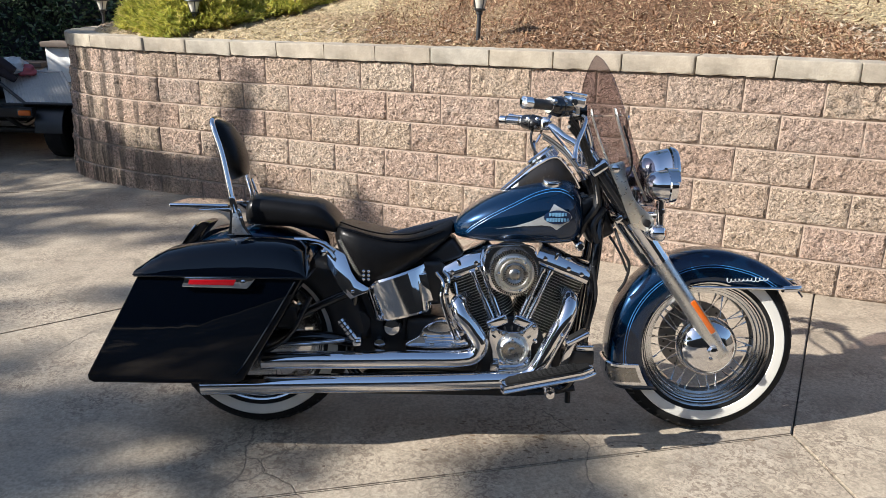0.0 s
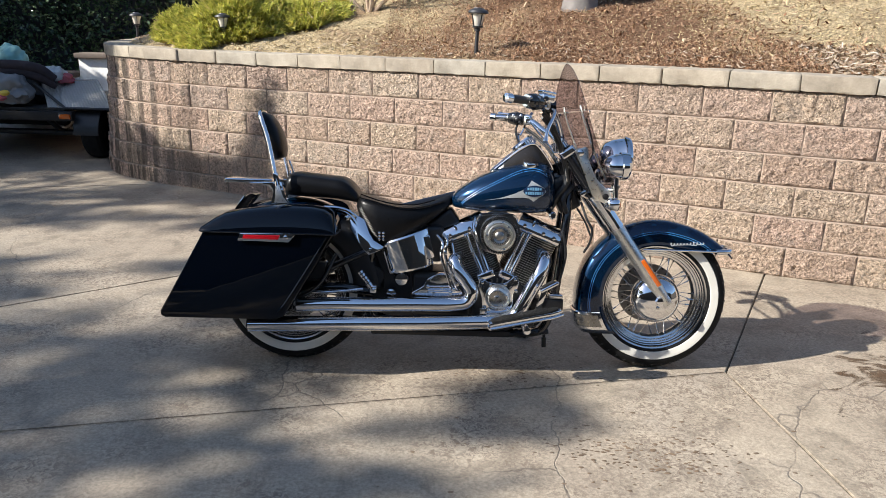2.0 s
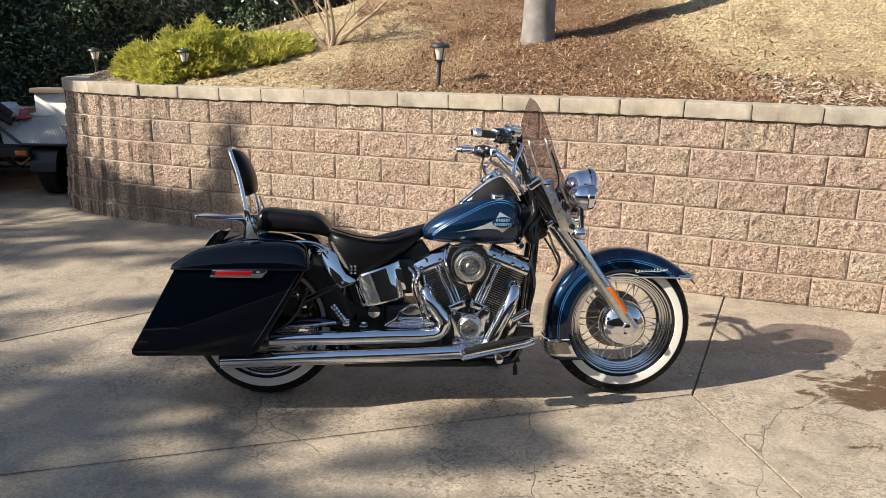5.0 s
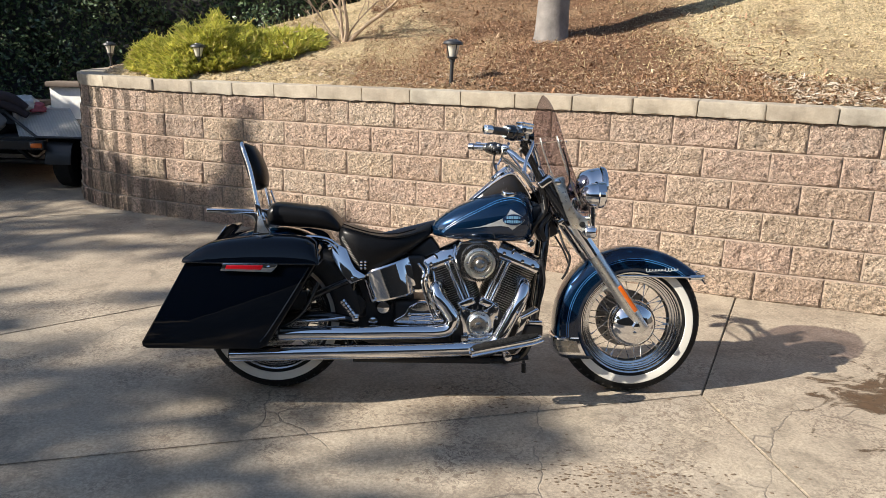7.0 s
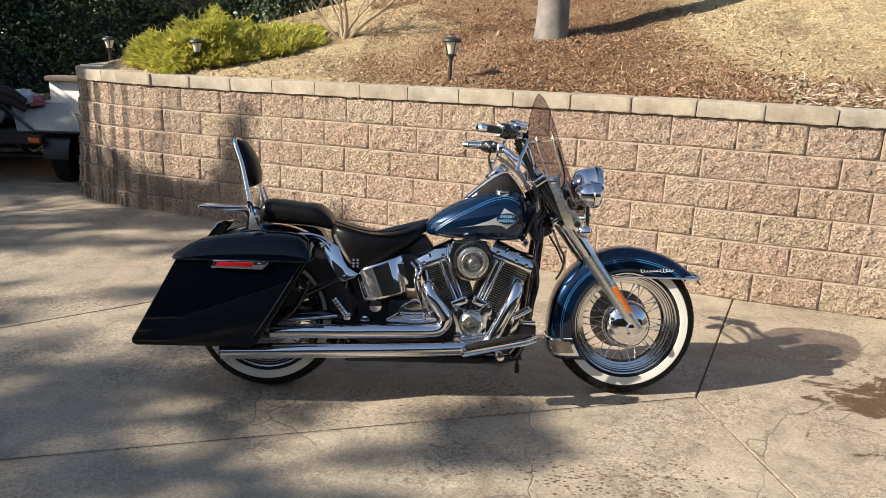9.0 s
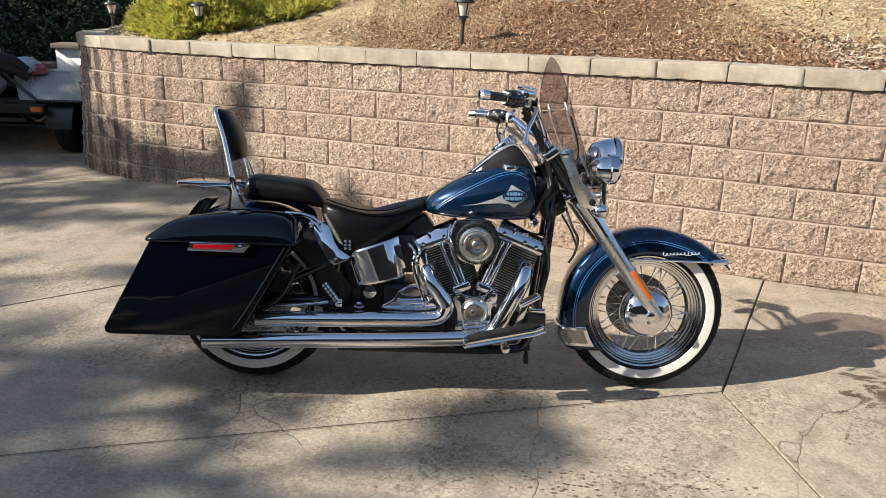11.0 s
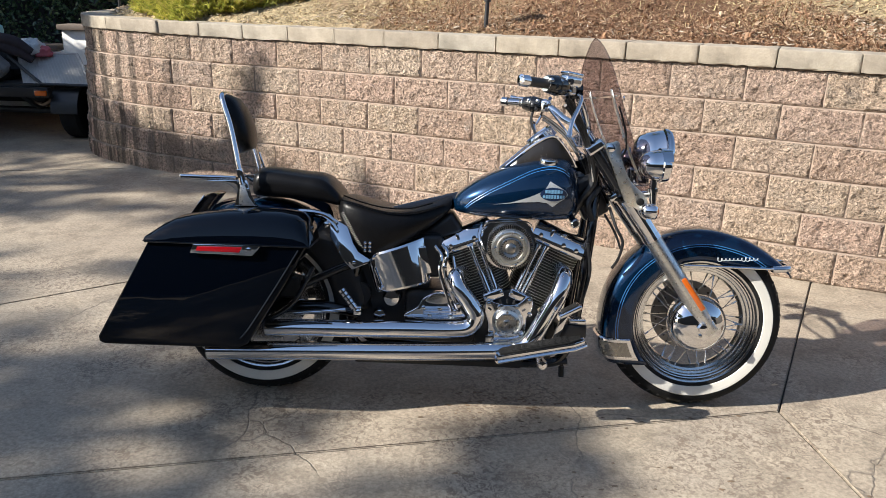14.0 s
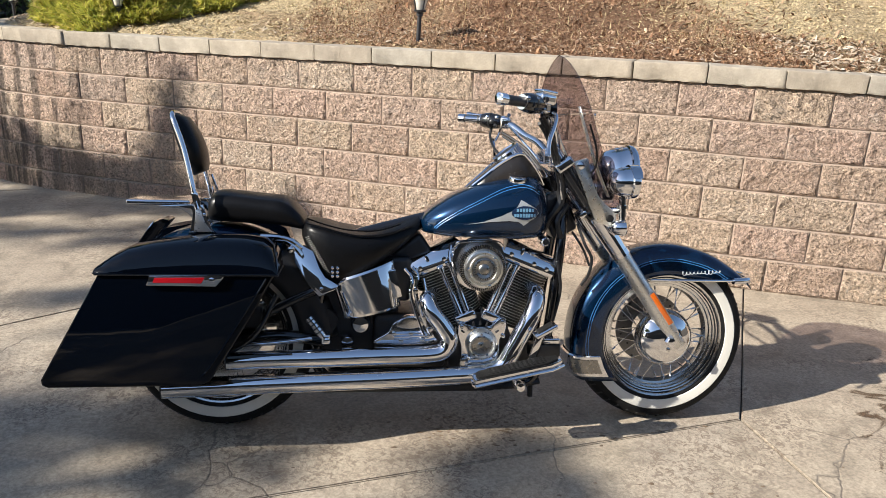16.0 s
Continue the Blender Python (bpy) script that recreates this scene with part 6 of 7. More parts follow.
for pts_ in ([(0.66, -0.13, 0.6), (0.68, -0.14, 0.57), (0.672, -0.15, 0.52), (0.69, -0.15, 0.45), (0.73, -0.15, 0.36)], [(0.635, -0.13, 0.595), (0.66, -0.14, 0.56), (0.655, -0.15, 0.51), (0.675, -0.15, 0.44), (0.705, -0.15, 0.36)], [(0.7, -0.13, 0.56), (0.715, -0.14, 0.5), (0.76, -0.15, 0.42)]):
    part("oil_line", tube(smooth_path(pts_, 6), 0.007, 8), CHROME, bike, "braided chrome oil line")
for k_ in range(4):
    bolt("hose_clamp", (0.672 + 0.018 * k_, -0.155, 0.52 - 0.045 * k_), (0, -1, 0), 0.009, 0.006, STEEL, bike)

# exhaust: two full-length pipes
upper_ = smooth_path([(0.775, -0.02, 0.465), (0.742, -0.09, 0.487), (0.716, -0.155, 0.492), (0.725, -0.183, 0.458), (0.765, -0.188, 0.405), (0.79, -0.19, 0.36), (0.772, -0.19, 0.318), (0.715, -0.19, 0.304), (0.55, -0.19, 0.30), (0.35, -0.19, 0.294), (0.15, -0.19, 0.29), (0.04, -0.19, 0.284)], 9)
lower_ = smooth_path([(1.075, -0.02, 0.485), (1.092, -0.09, 0.51), (1.098, -0.152, 0.503), (1.08, -0.185, 0.45), (1.03, -0.19, 0.35), (0.985, -0.19, 0.268), (0.935, -0.19, 0.238), (0.85, -0.19, 0.232), (0.6, -0.19, 0.22), (0.3, -0.19, 0.21), (0.0, -0.19, 0.199), (-0.17, -0.19, 0.193)], 9)
for name_, path_, r_ in (("upper_exhaust_pipe", upper_, 0.030), ("lower_exhaust_pipe", lower_, 0.0325)):
    pipe_ = part(name_, tube(path_, lambda f, r=r_: r if f > 0.1 else r * 0.8, 26, False), CHROME, bike, "long polished chrome exhaust pipe", 80)
    e_ = path_[-1]
    w_ = (path_[-1] - path_[-2]).normalized()
    part("pipe_end", lathe([(r_, -0.002), (r_ + 0.0008, 0.002), (r_ - 0.003, 0.003), (r_ - 0.004, -0.05), (0.001, -0.051)], 26, turn_to(w_, e_)), IRON, pipe_)
    part("heat_seam", tube([(p.x, p.y - r_ * 0.55, p.z - r_ * 0.86) for p in path_[64:]], 0.0022, 6), STEEL, pipe_)
part("pipe_bracket", block((0.03, 0.02, 0.025), Matrix.Translation((0.842, -0.19, 0.278)), 0.003), STEEL, bike)

# frame
FRAME_R = 0.019
for s_ in (-1, 1):
    y_ = 0.085 * s_
    part("frame_tube", tube(smooth_path([(1.215, 0.03 * s_, 0.84), (1.20, y_ * 0.8, 0.68), (1.175, y_, 0.45), (1.155, y_, 0.3), (1.12, y_, 0.19), (1.05, y_, 0.16), (0.8, y_, 0.157), (0.5, y_, 0.16), (0.36, y_, 0.2), (0.33, y_, 0.3), (0.35, y_, 0.5), (0.4, y_, 0.66)], 7), FRAME_R, 12), FRAME_BLACK, bike, "gloss black frame tube")
    part("swingarm", tube(smooth_path([(0.36, 0.1 * s_, 0.33), (0.2, 0.105 * s_, 0.35), (0.0, 0.105 * s_, 0.33), (-0.06, 0.105 * s_, 0.33)], 5), 0.022, 12), FRAME_BLACK, bike)
    part("swingarm", tube(smooth_path([(0.37, 0.1 * s_, 0.53), (0.2, 0.105 * s_, 0.45), (0.0, 0.105 * s_, 0.34)], 5), 0.017, 12), FRAME_BLACK, bike)
part("backbone", tube([(1.2, 0, 0.86), (0.9, 0, 0.80), (0.45, 0, 0.68)], 0.03, 12), FRAME_BLACK, bike)
part("steering_head", tube([(1.16, 0, 0.92), (1.245, 0, 0.74)], 0.034, 16), FRAME_BLACK, bike)
part("lower_skid", block((0.62, 0.2, 0.03), Matrix.Translation((0.66, -0.01, 0.155)), 0.01, 2), IRON, bike)
# added black plate that darkens the gap behind the oil tank cover
part("inner_guard", slab([(0.3, 0.66), (0.34, 0.5), (0.33, 0.25), (0.42, 0.22), (0.62, 0.22), (0.62, 0.56), (0.5, 0.6), (0.42, 0.64)], -0.075, 0.1, 0.01), PLASTIC, bike)
part("battery_box", block((0.2, 0.2, 0.16), Matrix.Translation((0.56, 0, 0.55)), 0.02, 3), PLASTIC, bike)
# added black block that darkens the gap under the seat nose
part("coil_cover", block((0.17, 0.13, 0.13), Matrix.Translation((0.66, 0, 0.61)) @ Matrix.Rotation(radians(-35), 4, 'Y'), 0.02, 3), PLASTIC, bike)
part("axle_cover", tube([(-0.02, -0.115, 0.33), (-0.0, -0.14, 0.33)], 0.02, 14), CHROME, bike)
part("brake_caliper", block((0.1, 0.06, 0.08), Matrix.Translation((0.1, -0.1, 0.42)), 0.012, 3), IRON, bike)
part("bag_guard_bar", tube(smooth_path([(0.05, -0.15, 0.325), (0.12, -0.155, 0.334), (0.2, -0.155, 0.339), (0.32, -0.15, 0.352)], 6), 0.0085, 10), CHROME, bike, "chrome guard bar")
part("coil_horn", tube([(0.36, -0.06, 0.4), (0.36, -0.1, 0.4)], 0.045, 18), PLASTIC, bike)

# folding pillion peg
peg = part("pillion_peg", tube([(0.31, -0.2, 0.438), (0.358, -0.2, 0.374)], 0.0135, 14), CHROME, bike, "chrome pillion peg with dark rings")
for k_ in range(4):
    c_ = Vector((0.31, -0.2, 0.438)).lerp(Vector((0.358, -0.2, 0.374)), 0.15 + 0.2 * k_)
    w_ = Vector((0.048, 0, -0.064)).normalized()
    part("ring", tube([c_ - w_ * 0.002, c_ + w_ * 0.002], 0.0145, 14), IRON, peg)
part("peg_mount", block((0.03, 0.06, 0.034), Matrix.Translation((0.368, -0.175, 0.362)), 0.008, 3), CHROME, peg)
bolt("bolt", (0.372, -0.205, 0.36), (0, -1, 0), 0.01, 0.01, CHROME, peg)
part("swingarm_cap", lathe([(0.001, -0.135), (0.02, -0.13), (0.024, -0.12), (0.024, -0.09)], 20, Matrix.Translation((0.44, 0, 0.33))), CHROME, bike)

# rider footboard and brake pedal
BOARD = Matrix.Translation((1.012, -0.28, 0.285)) @ Matrix.Rotation(radians(-12.2), 4, 'Y') @ Matrix.Rotation(radians(4), 4, 'X')


def board_outline(grow):
    pts = [(-0.148, -0.06), (0.11, -0.062), (0.15, -0.03), (0.152, 0.03), (0.1, 0.055), (-0.135, 0.055), (-0.152, 0.03), (-0.152, -0.04)]
    return [(x * (1 + grow), 0.55 * y * (1 + grow * 2)) for x, y in pts]


board = part("footboard", bevel(loft([[BOARD @ Vector((x, y, z)) for x, y in board_outline(0.02)] for z in (-0.016, 0.0)]), 0.004, 2), CHROME, bike, "chrome rider footboard with black rubber pad")
part("board_rim", tube([BOARD @ Vector((x, y, -0.022)) for x, y in board_outline(0.03) + board_outline(0.03)[:1]], 0.006, 8), CHROME, board)
part("rubber_pad", bevel(loft([[BOARD @ Vector((x, y, z)) for x, y in board_outline(-0.06)] for z in (0.0, 0.006)]), 0.002), RUBBER, board)
for k_ in range(6):
    part("pad_rib", block((0.2, 0.006, 0.003), BOARD @ Matrix.Translation((0, -0.022 + 0.009 * k_, 0.007)), 0.001), RUBBER, board)
part("board_bracket", block((0.05, 0.1, 0.025), Matrix.Translation((1.03, -0.2, 0.24)), 0.006, 2), IRON, board)
part("board_bracket", lathe([(0.001, -0.32), (0.014, -0.318), (0.018, -0.31), (0.018, -0.24)], 18, Matrix.Translation((1.02, 0, 0.225))), CHROME, board)
pedal = part("brake_pedal", slab([(1.052, 0.292), (1.076, 0.292), (1.112, 0.4), (1.092, 0.408)], -0.255, -0.243, 0.003), CHROME, bike, "chrome brake pedal")
part("pedal_pad", block((0.085, 0.055, 0.016), Matrix.Translation((1.112, -0.25, 0.405)) @ Matrix.Rotation(radians(-30), 4, 'Y'), 0.006, 3), CHROME, pedal)
part("pedal_rubber", block((0.06, 0.042, 0.006), Matrix.Translation((1.109, -0.25, 0.414)) @ Matrix.Rotation(radians(-30), 4, 'Y'), 0.002), RUBBER, pedal)
part("master_cylinder", block((0.11, 0.05, 0.05), Matrix.Translation((1.13, -0.17, 0.315)), 0.008, 3), IRON, bike)
part("master_cylinder_lid", block((0.06, 0.045, 0.02), Matrix.Translation((1.15, -0.18, 0.352)), 0.006, 3), CHROME, bike)
# side stand, on the far side, reaching the ground
stand = part("side_stand", tube(smooth_path([(1.12, 0.1, 0.18), (1.10, 0.19, 0.105), (1.08, 0.275, 0.05)], 5), 0.011, 10), FRAME_BLACK, bike, "black side stand")
part("stand_foot", block((0.08, 0.03, 0.012), Matrix.Translation((1.06, 0.285, 0.0515)) @ Matrix.Rotation(radians(9), 4, 'X'), 0.004), FRAME_BLACK, stand)
part("stand_tab", tube([(1.142, 0.05, 0.17), (1.144, 0.055, 0.105)], 0.007, 8), FRAME_BLACK, bike)
part("cable_tie", tube([(1.144, 0.055, 0.105), (1.145, 0.055, 0.06)], 0.011, 8), IRON, bike)
part("drag_link", tube([(0.93, -0.1, 0.15), (1.14, -0.09, 0.17)], 0.012, 8), IRON, bike)

# ---------------------------------------------------------------- fork, bars, lamps, windshield


def fork_at(f):
    """Along the near leg's axis: 0 at the axle, 1 at the top."""
    return Vector((1.652, 0, 0.318)).lerp(Vector((1.168, 0, 0.985)), f)


for s_ in (-1, 1):
    y_ = Vector((0, 0.112 * s_, 0))
    slider = part("fork_slider", tube([fork_at(k / 8 * 0.5) + y_ for k in range(9)], lambda f: 0.0305 if f > 0.16 else 0.0225 + 0.05 * f, 22), SATIN, bike, "satin aluminium fork slider")
    part("slider_cap", tube([fork_at(0.49) + y_, fork_at(0.515) + y_], 0.0345, 22), CHROME, slider)
    part("axle_clamp", block((0.05, 0.04, 0.06), Matrix.Translation(fork_at(0.02) + y_) @ Matrix.Rotation(radians(-36), 4, 'Y'), 0.014, 3), SATIN, slider)
    bolt("pinch_bolt", tuple(fork_at(-0.03) + y_ * 1.1 + Vector((-0.055, s_ * 0.006, 0.0))), (0, s_, 0), 0.007, 0.006, STEEL, slider)
    part("upper_fork_cover", tube([fork_at(0.505 + 0.2 * k / 4) + y_ for k in range(5)], lambda f: 0.033 + 0.004 * f, 22), CHROME, bike, "chrome upper fork cover")
    part("fork_tube", tube([fork_at(0.7) + y_, fork_at(1.0) + y_], 0.027, 20), FRAME_BLACK if s_ < 0 else CHROME, bike)
    part("fork_cap", tube([fork_at(0.995) + y_, fork_at(1.03) + y_], 0.022, 18), CHROME, bike)
    reflector = part("fork_reflector", block((0.138, 0.008, 0.019), Matrix.Translation(fork_at(0.2) + Vector((0.012, 0.145 * s_, 0.004))) @ Matrix.Rotation(math.atan2(0.667, 0.484), 4, 'Y') @ Matrix.Rotation(radians(0), 4, 'X'), 0.006, 2), AMBER_LENS, bike, "long amber fork reflector")
    part("reflector_rim", block((0.146, 0.006, 0.026), Matrix.Translation(fork_at(0.2) + Vector((0.012, 0.142 * s_, 0.004))) @ Matrix.Rotation(math.atan2(0.667, 0.484), 4, 'Y'), 0.004), SATIN, reflector)
    part("fork_trim", slab([(1.238, 0.79), (1.262, 0.81), (1.27, 0.795), (1.25, 0.775)], 0.112 * s_ - 0.036, 0.112 * s_ + 0.036, 0.004), CHROME, bike)
part("triple_clamp", block((0.07, 0.29, 0.035), Matrix.Translation(fork_at(0.97)) @ Matrix.Rotation(radians(-36), 4, 'Y'), 0.01, 3), CHROME, bike, "chrome upper fork clamp")
part("triple_clamp", block((0.07, 0.27, 0.04), Matrix.Translation(fork_at(0.72)) @ Matrix.Rotation(radians(-36), 4, 'Y'), 0.01, 3), FRAME_BLACK, bike)
# chrome nacelle plates beside the headlamp
for s_ in (-1, 1):
    part("nacelle_plate", slab(curve_outline([(1.213, 0.968), (1.238, 0.985), (1.262, 0.985), (1.273, 0.932), (1.31, 0.854), (1.366, 0.804), (1.374, 0.775), (1.355, 0.752), (1.325, 0.762), (1.297, 0.777), (1.245, 0.896)], 4), 0.147 * s_ - 0.004, 0.147 * s_ + 0.004, 0.003), POLISHED, bike, "polished windshield side plate")
    bolt("grommet", (1.232, 0.151 * s_, 0.965), (0, s_, 0), 0.014, 0.014, CHROME, bike)
    bolt("grommet", (1.348, 0.151 * s_, 0.782), (0, s_, 0), 0.013, 0.014, RUBBER, bike)
part("neck_wiring", tube(smooth_path([(1.2, -0.05, 0.9), (1.19, -0.07, 0.83), (1.15, -0.06, 0.76), (1.12, -0.05, 0.7)], 5), 0.016, 8), PLASTIC, bike)
part("neck_wiring", tube(smooth_path([(1.22, -0.06, 0.82), (1.18, -0.08, 0.76), (1.2, -0.075, 0.7)], 5), 0.012, 8), PLASTIC, bike)
part("neck_cover", block((0.1, 0.1, 0.16), Matrix.Translation((1.19, 0, 0.78)) @ Matrix.Rotation(radians(-28), 4, 'Y'), 0.02, 3), PLASTIC, bike)
part("frame_plug", lathe([(0.001, -0.112), (0.011, -0.112), (0.016, -0.108), (0.018, -0.09), (0.018, -0.06)], 20, Matrix.Translation((1.135, 0, 0.69))), CHROME, bike)

# handlebar
BAR = [(1.172, 0.0, 1.0), (1.168, 0.06, 1.0), (1.15, 0.13, 1.035), (1.115, 0.2, 1.095), (1.075, 0.27, 1.132), (1.028, 0.33, 1.146), (0.97, 0.365, 1.152), (0.91, 0.395, 1.155)]


def rise(y):
    """The bar's near end stands higher than its far end."""
    return 0.012 if y < -0.18 else (-0.034 if y > 0.18 else 0.0)


bar_path = [(x, y, z + rise(y)) for x, y, z in BAR]
far_side = [(x, -y, z + rise(-y)) for x, y, z in BAR]
handlebar = part("handlebar", tube(smooth_path(list(reversed(far_side[1:])) + bar_path, 7), 0.0135, 14), CHROME, bike, "chrome pull-back handlebar", 80)
for s_ in (-1, 1):
    up_ = rise(0.4 * s_)
    a_, b_ = Vector((0.972, 0.365 * s_, 1.152 + up_)), Vector((0.893, 0.418 * s_, 1.157 + up_))
    c_ = Vector((1.036, 0.322 * s_, 1.146 + up_))
    grip = part("grip", tube([a_.lerp(b_, k / 12) for k in range(13)], lambda f: 0.0155 + 0.001 * math.cos(f * 36), 18), GRIP_RUBBER, handlebar, "black and chrome hand grip")
    part("grip_end", tube([b_.lerp(a_, 0.2), b_.lerp(a_, -0.02), b_.lerp(a_, -0.09), b_.lerp(a_, -0.12)], lambda f: 0.0185 - 0.007 * max(0, f - 0.7) / 0.3, 18), CHROME, grip, "chrome grip end cap")
    for k_ in range(4):
        ang_ = 1.6 * k_ + 0.4
        part("grip_band", tube([a_.lerp(b_, 0.15) + Vector((0, 0.0115 * math.cos(ang_), 0.013 * math.sin(ang_))), a_.lerp(b_, 0.8) + Vector((0, 0.0125 * math.cos(ang_), 0.0145 * math.sin(ang_)))], 0.0021, 6), CHROME, grip)
    part("grip_flange", tube([a_.lerp(b_, 0.04), a_.lerp(b_, -0.04)], 0.0235, 20), CHROME, grip)
    housing = part("switch_housing", bevel(tube([a_.lerp(c_, k / 6) for k in range(7)], lambda f: 0.0265 + 0.005 * math.sin(math.pi * f), 20), 0.002), FRAME_BLACK, handlebar, "black switch housing")
    part("housing_seam", tube([a_.lerp(c_, 0.48), a_.lerp(c_, 0.54)], 0.0325, 20), PLASTIC, housing)
    for k_, (f_, dz_, rad_) in enumerate(((0.25, 0.012, 0.008), (0.5, -0.004, 0.0095), (0.78, 0.014, 0.008), (0.7, -0.018, 0.007))):
        q_ = a_.lerp(c_, f_)
        bolt("switch", (q_.x, q_.y - 0.024, q_.z + dz_), (-0.35, -1, 0.1), rad_, 0.012, PLASTIC if k_ % 2 else STEEL, housing)
    # lever, seen from its edge, ahead of the grip
    lev_ = smooth_path([(1.075, 0.305 * s_, 1.14), (1.09, 0.33 * s_, 1.125), (1.075, 0.37 * s_, 1.09), (1.055, 0.40 * s_, 1.05), (1.045, 0.42 * s_, 1.005)], 6) if s_ < 0 else smooth_path([(1.07, 0.31, 1.14), (1.06, 0.35, 1.13), (0.99, 0.39, 1.135), (0.92, 0.43, 1.14)], 6)
    part("lever", tube(lev_, lambda f: 0.0075 + (0.003 if f > 0.93 else 0), 10), CHROME, handlebar, "chrome hand lever")
    clamp_ = part("lever_clamp", block((0.04, 0.05, 0.046), Matrix.Translation((1.058, 0.3 * s_, 1.142 + up_)) @ Matrix.Rotation(radians(-30 * s_), 4, 'Z'), 0.01, 3), CHROME, handlebar, "chrome lever clamp")
    bolt("clamp_bolt", (1.066, 0.3 * s_ - 0.026, 1.15 + up_), (0, -1, 0), 0.006, 0.006, STEEL, clamp_)
    bolt("clamp_bolt", (1.052, 0.3 * s_ - 0.026, 1.132 + up_), (0, -1, 0), 0.006, 0.006, STEEL, clamp_)
    riser = part("riser", tube([(1.172, 0.045 * s_, 0.945), (1.17, 0.045 * s_, 1.0)], 0.019, 14), CHROME, bike)
    part("riser_cap", block((0.036, 0.036, 0.03), Matrix.Translation((1.169, 0.045 * s_, 1.004)), 0.008, 3), CHROME, riser)
    cable_ = [(1.03, 0.34 * s_, 1.13), (1.0, 0.33 * s_, 1.06), (1.02, 0.25 * s_, 0.99), (1.1, 0.12 * s_, 0.93), (1.17, 0.07 * s_, 0.86)] if s_ > 0 else [(1.07, -0.29, 1.12), (1.10, -0.22, 1.06), (1.145, -0.15, 0.99), (1.17, -0.09, 0.92), (1.2, -0.07, 0.82)]
    part("cable", tube(smooth_path(cable_, 7), 0.0052, 8), IRON, bike, "black control cable")
reservoir = part("brake_reservoir", block((0.062, 0.05, 0.036), Matrix.Translation((1.056, -0.315, 1.177)) @ Matrix.Rotation(radians(8), 4, 'Y') @ Matrix.Rotation(radians(25), 4, 'Z'), 0.012, 3), CHROME, handlebar, "chrome brake fluid reservoir")
part("reservoir_lid", block((0.06, 0.05, 0.012), Matrix.Translation((1.058, -0.315, 1.199)) @ Matrix.Rotation(radians(8), 4, 'Y') @ Matrix.Rotation(radians(25), 4, 'Z'), 0.005, 3), CHROME, reservoir)
part("sight_glass", lathe([(0.001, -0.03), (0.009, -0.03), (0.011, -0.026), (0.011, -0.01)], 16, Matrix.Translation((1.052, -0.315, 1.175))), IRON, reservoir)
part("reservoir_body", block((0.046, 0.04, 0.05), Matrix.Translation((1.075, -0.3, 1.146)), 0.01, 2), FRAME_BLACK, reservoir)
for pts_ in ([(1.09, -0.26, 1.11), (1.115, -0.19, 1.05), (1.16, -0.13, 0.97), (1.18, -0.1, 0.9), (1.19, -0.09, 0.84)], [(1.06, 0.27, 1.1), (1.10, 0.18, 1.04), (1.14, 0.1, 0.98), (1.165, 0.03, 0.92)]):
    part("brake_line", tube(smooth_path(pts_, 7), 0.0045, 8), CHROME, bike)
for dy_, dz_ in ((0.0, -0.02), (-0.016, -0.008), (0.014, -0.034)):
    part("cable", tube(smooth_path([(1.045, -0.31 + dy_, 1.135 + dz_), (1.085, -0.245 + dy_, 1.1 + dz_), (1.125, -0.18 + dy_, 1.045 + dz_), (1.16, -0.125 + dy_, 0.98 + dz_), (1.185, -0.095 + dy_, 0.91 + dz_), (1.2, -0.075 + dy_ * 0.5, 0.83)], 6), 0.0058, 8), IRON, bike)
for dy_, dz_ in ((0.0, -0.02), (-0.014, -0.034)):
    part("cable", tube(smooth_path([(1.045, 0.31 + dy_, 1.09 + dz_), (1.085, 0.245 + dy_, 1.06 + dz_), (1.125, 0.18 + dy_, 1.02 + dz_), (1.16, 0.11 + dy_, 0.96 + dz_), (1.19, 0.05 + dy_, 0.9 + dz_)], 6), 0.0055, 8), IRON, bike)
part("front_hose", tube(smooth_path([(1.262, -0.06, 0.75), (1.285, -0.09, 0.68), (1.31, -0.1, 0.63), (1.3, -0.1, 0.57), (1.28, -0.09, 0.53)], 7), 0.0055, 8), IRON, bike, "black front brake hose")
part("front_hose", tube(smooth_path([(1.25, -0.04, 0.72), (1.285, -0.07, 0.66), (1.31, -0.08, 0.6)], 7), 0.0045, 8), IRON, bike)
part("frame_hose", tube(smooth_path([(1.185, -0.1, 0.62), (1.2, -0.1, 0.52), (1.185, -0.1, 0.43), (1.17, -0.1, 0.38)], 7), 0.006, 8), IRON, bike)
mirror = part("mirror", lathe([(0.001, 0.012), (0.03, 0.01), (0.046, 0.003), (0.048, -0.006), (0.001, -0.006)], 30, turn_to((1, -0.1, 0.1), (1.018, 0.33, 1.0)) @ Matrix.Diagonal((0.72, 1, 1, 1))), CHROME, handlebar, "oval chrome mirror")
part("mirror_stem", tube(smooth_path([(1.05, 0.33, 1.125), (1.04, 0.34, 1.07), (1.02, 0.335, 1.03)], 5), 0.005, 8), CHROME, mirror)


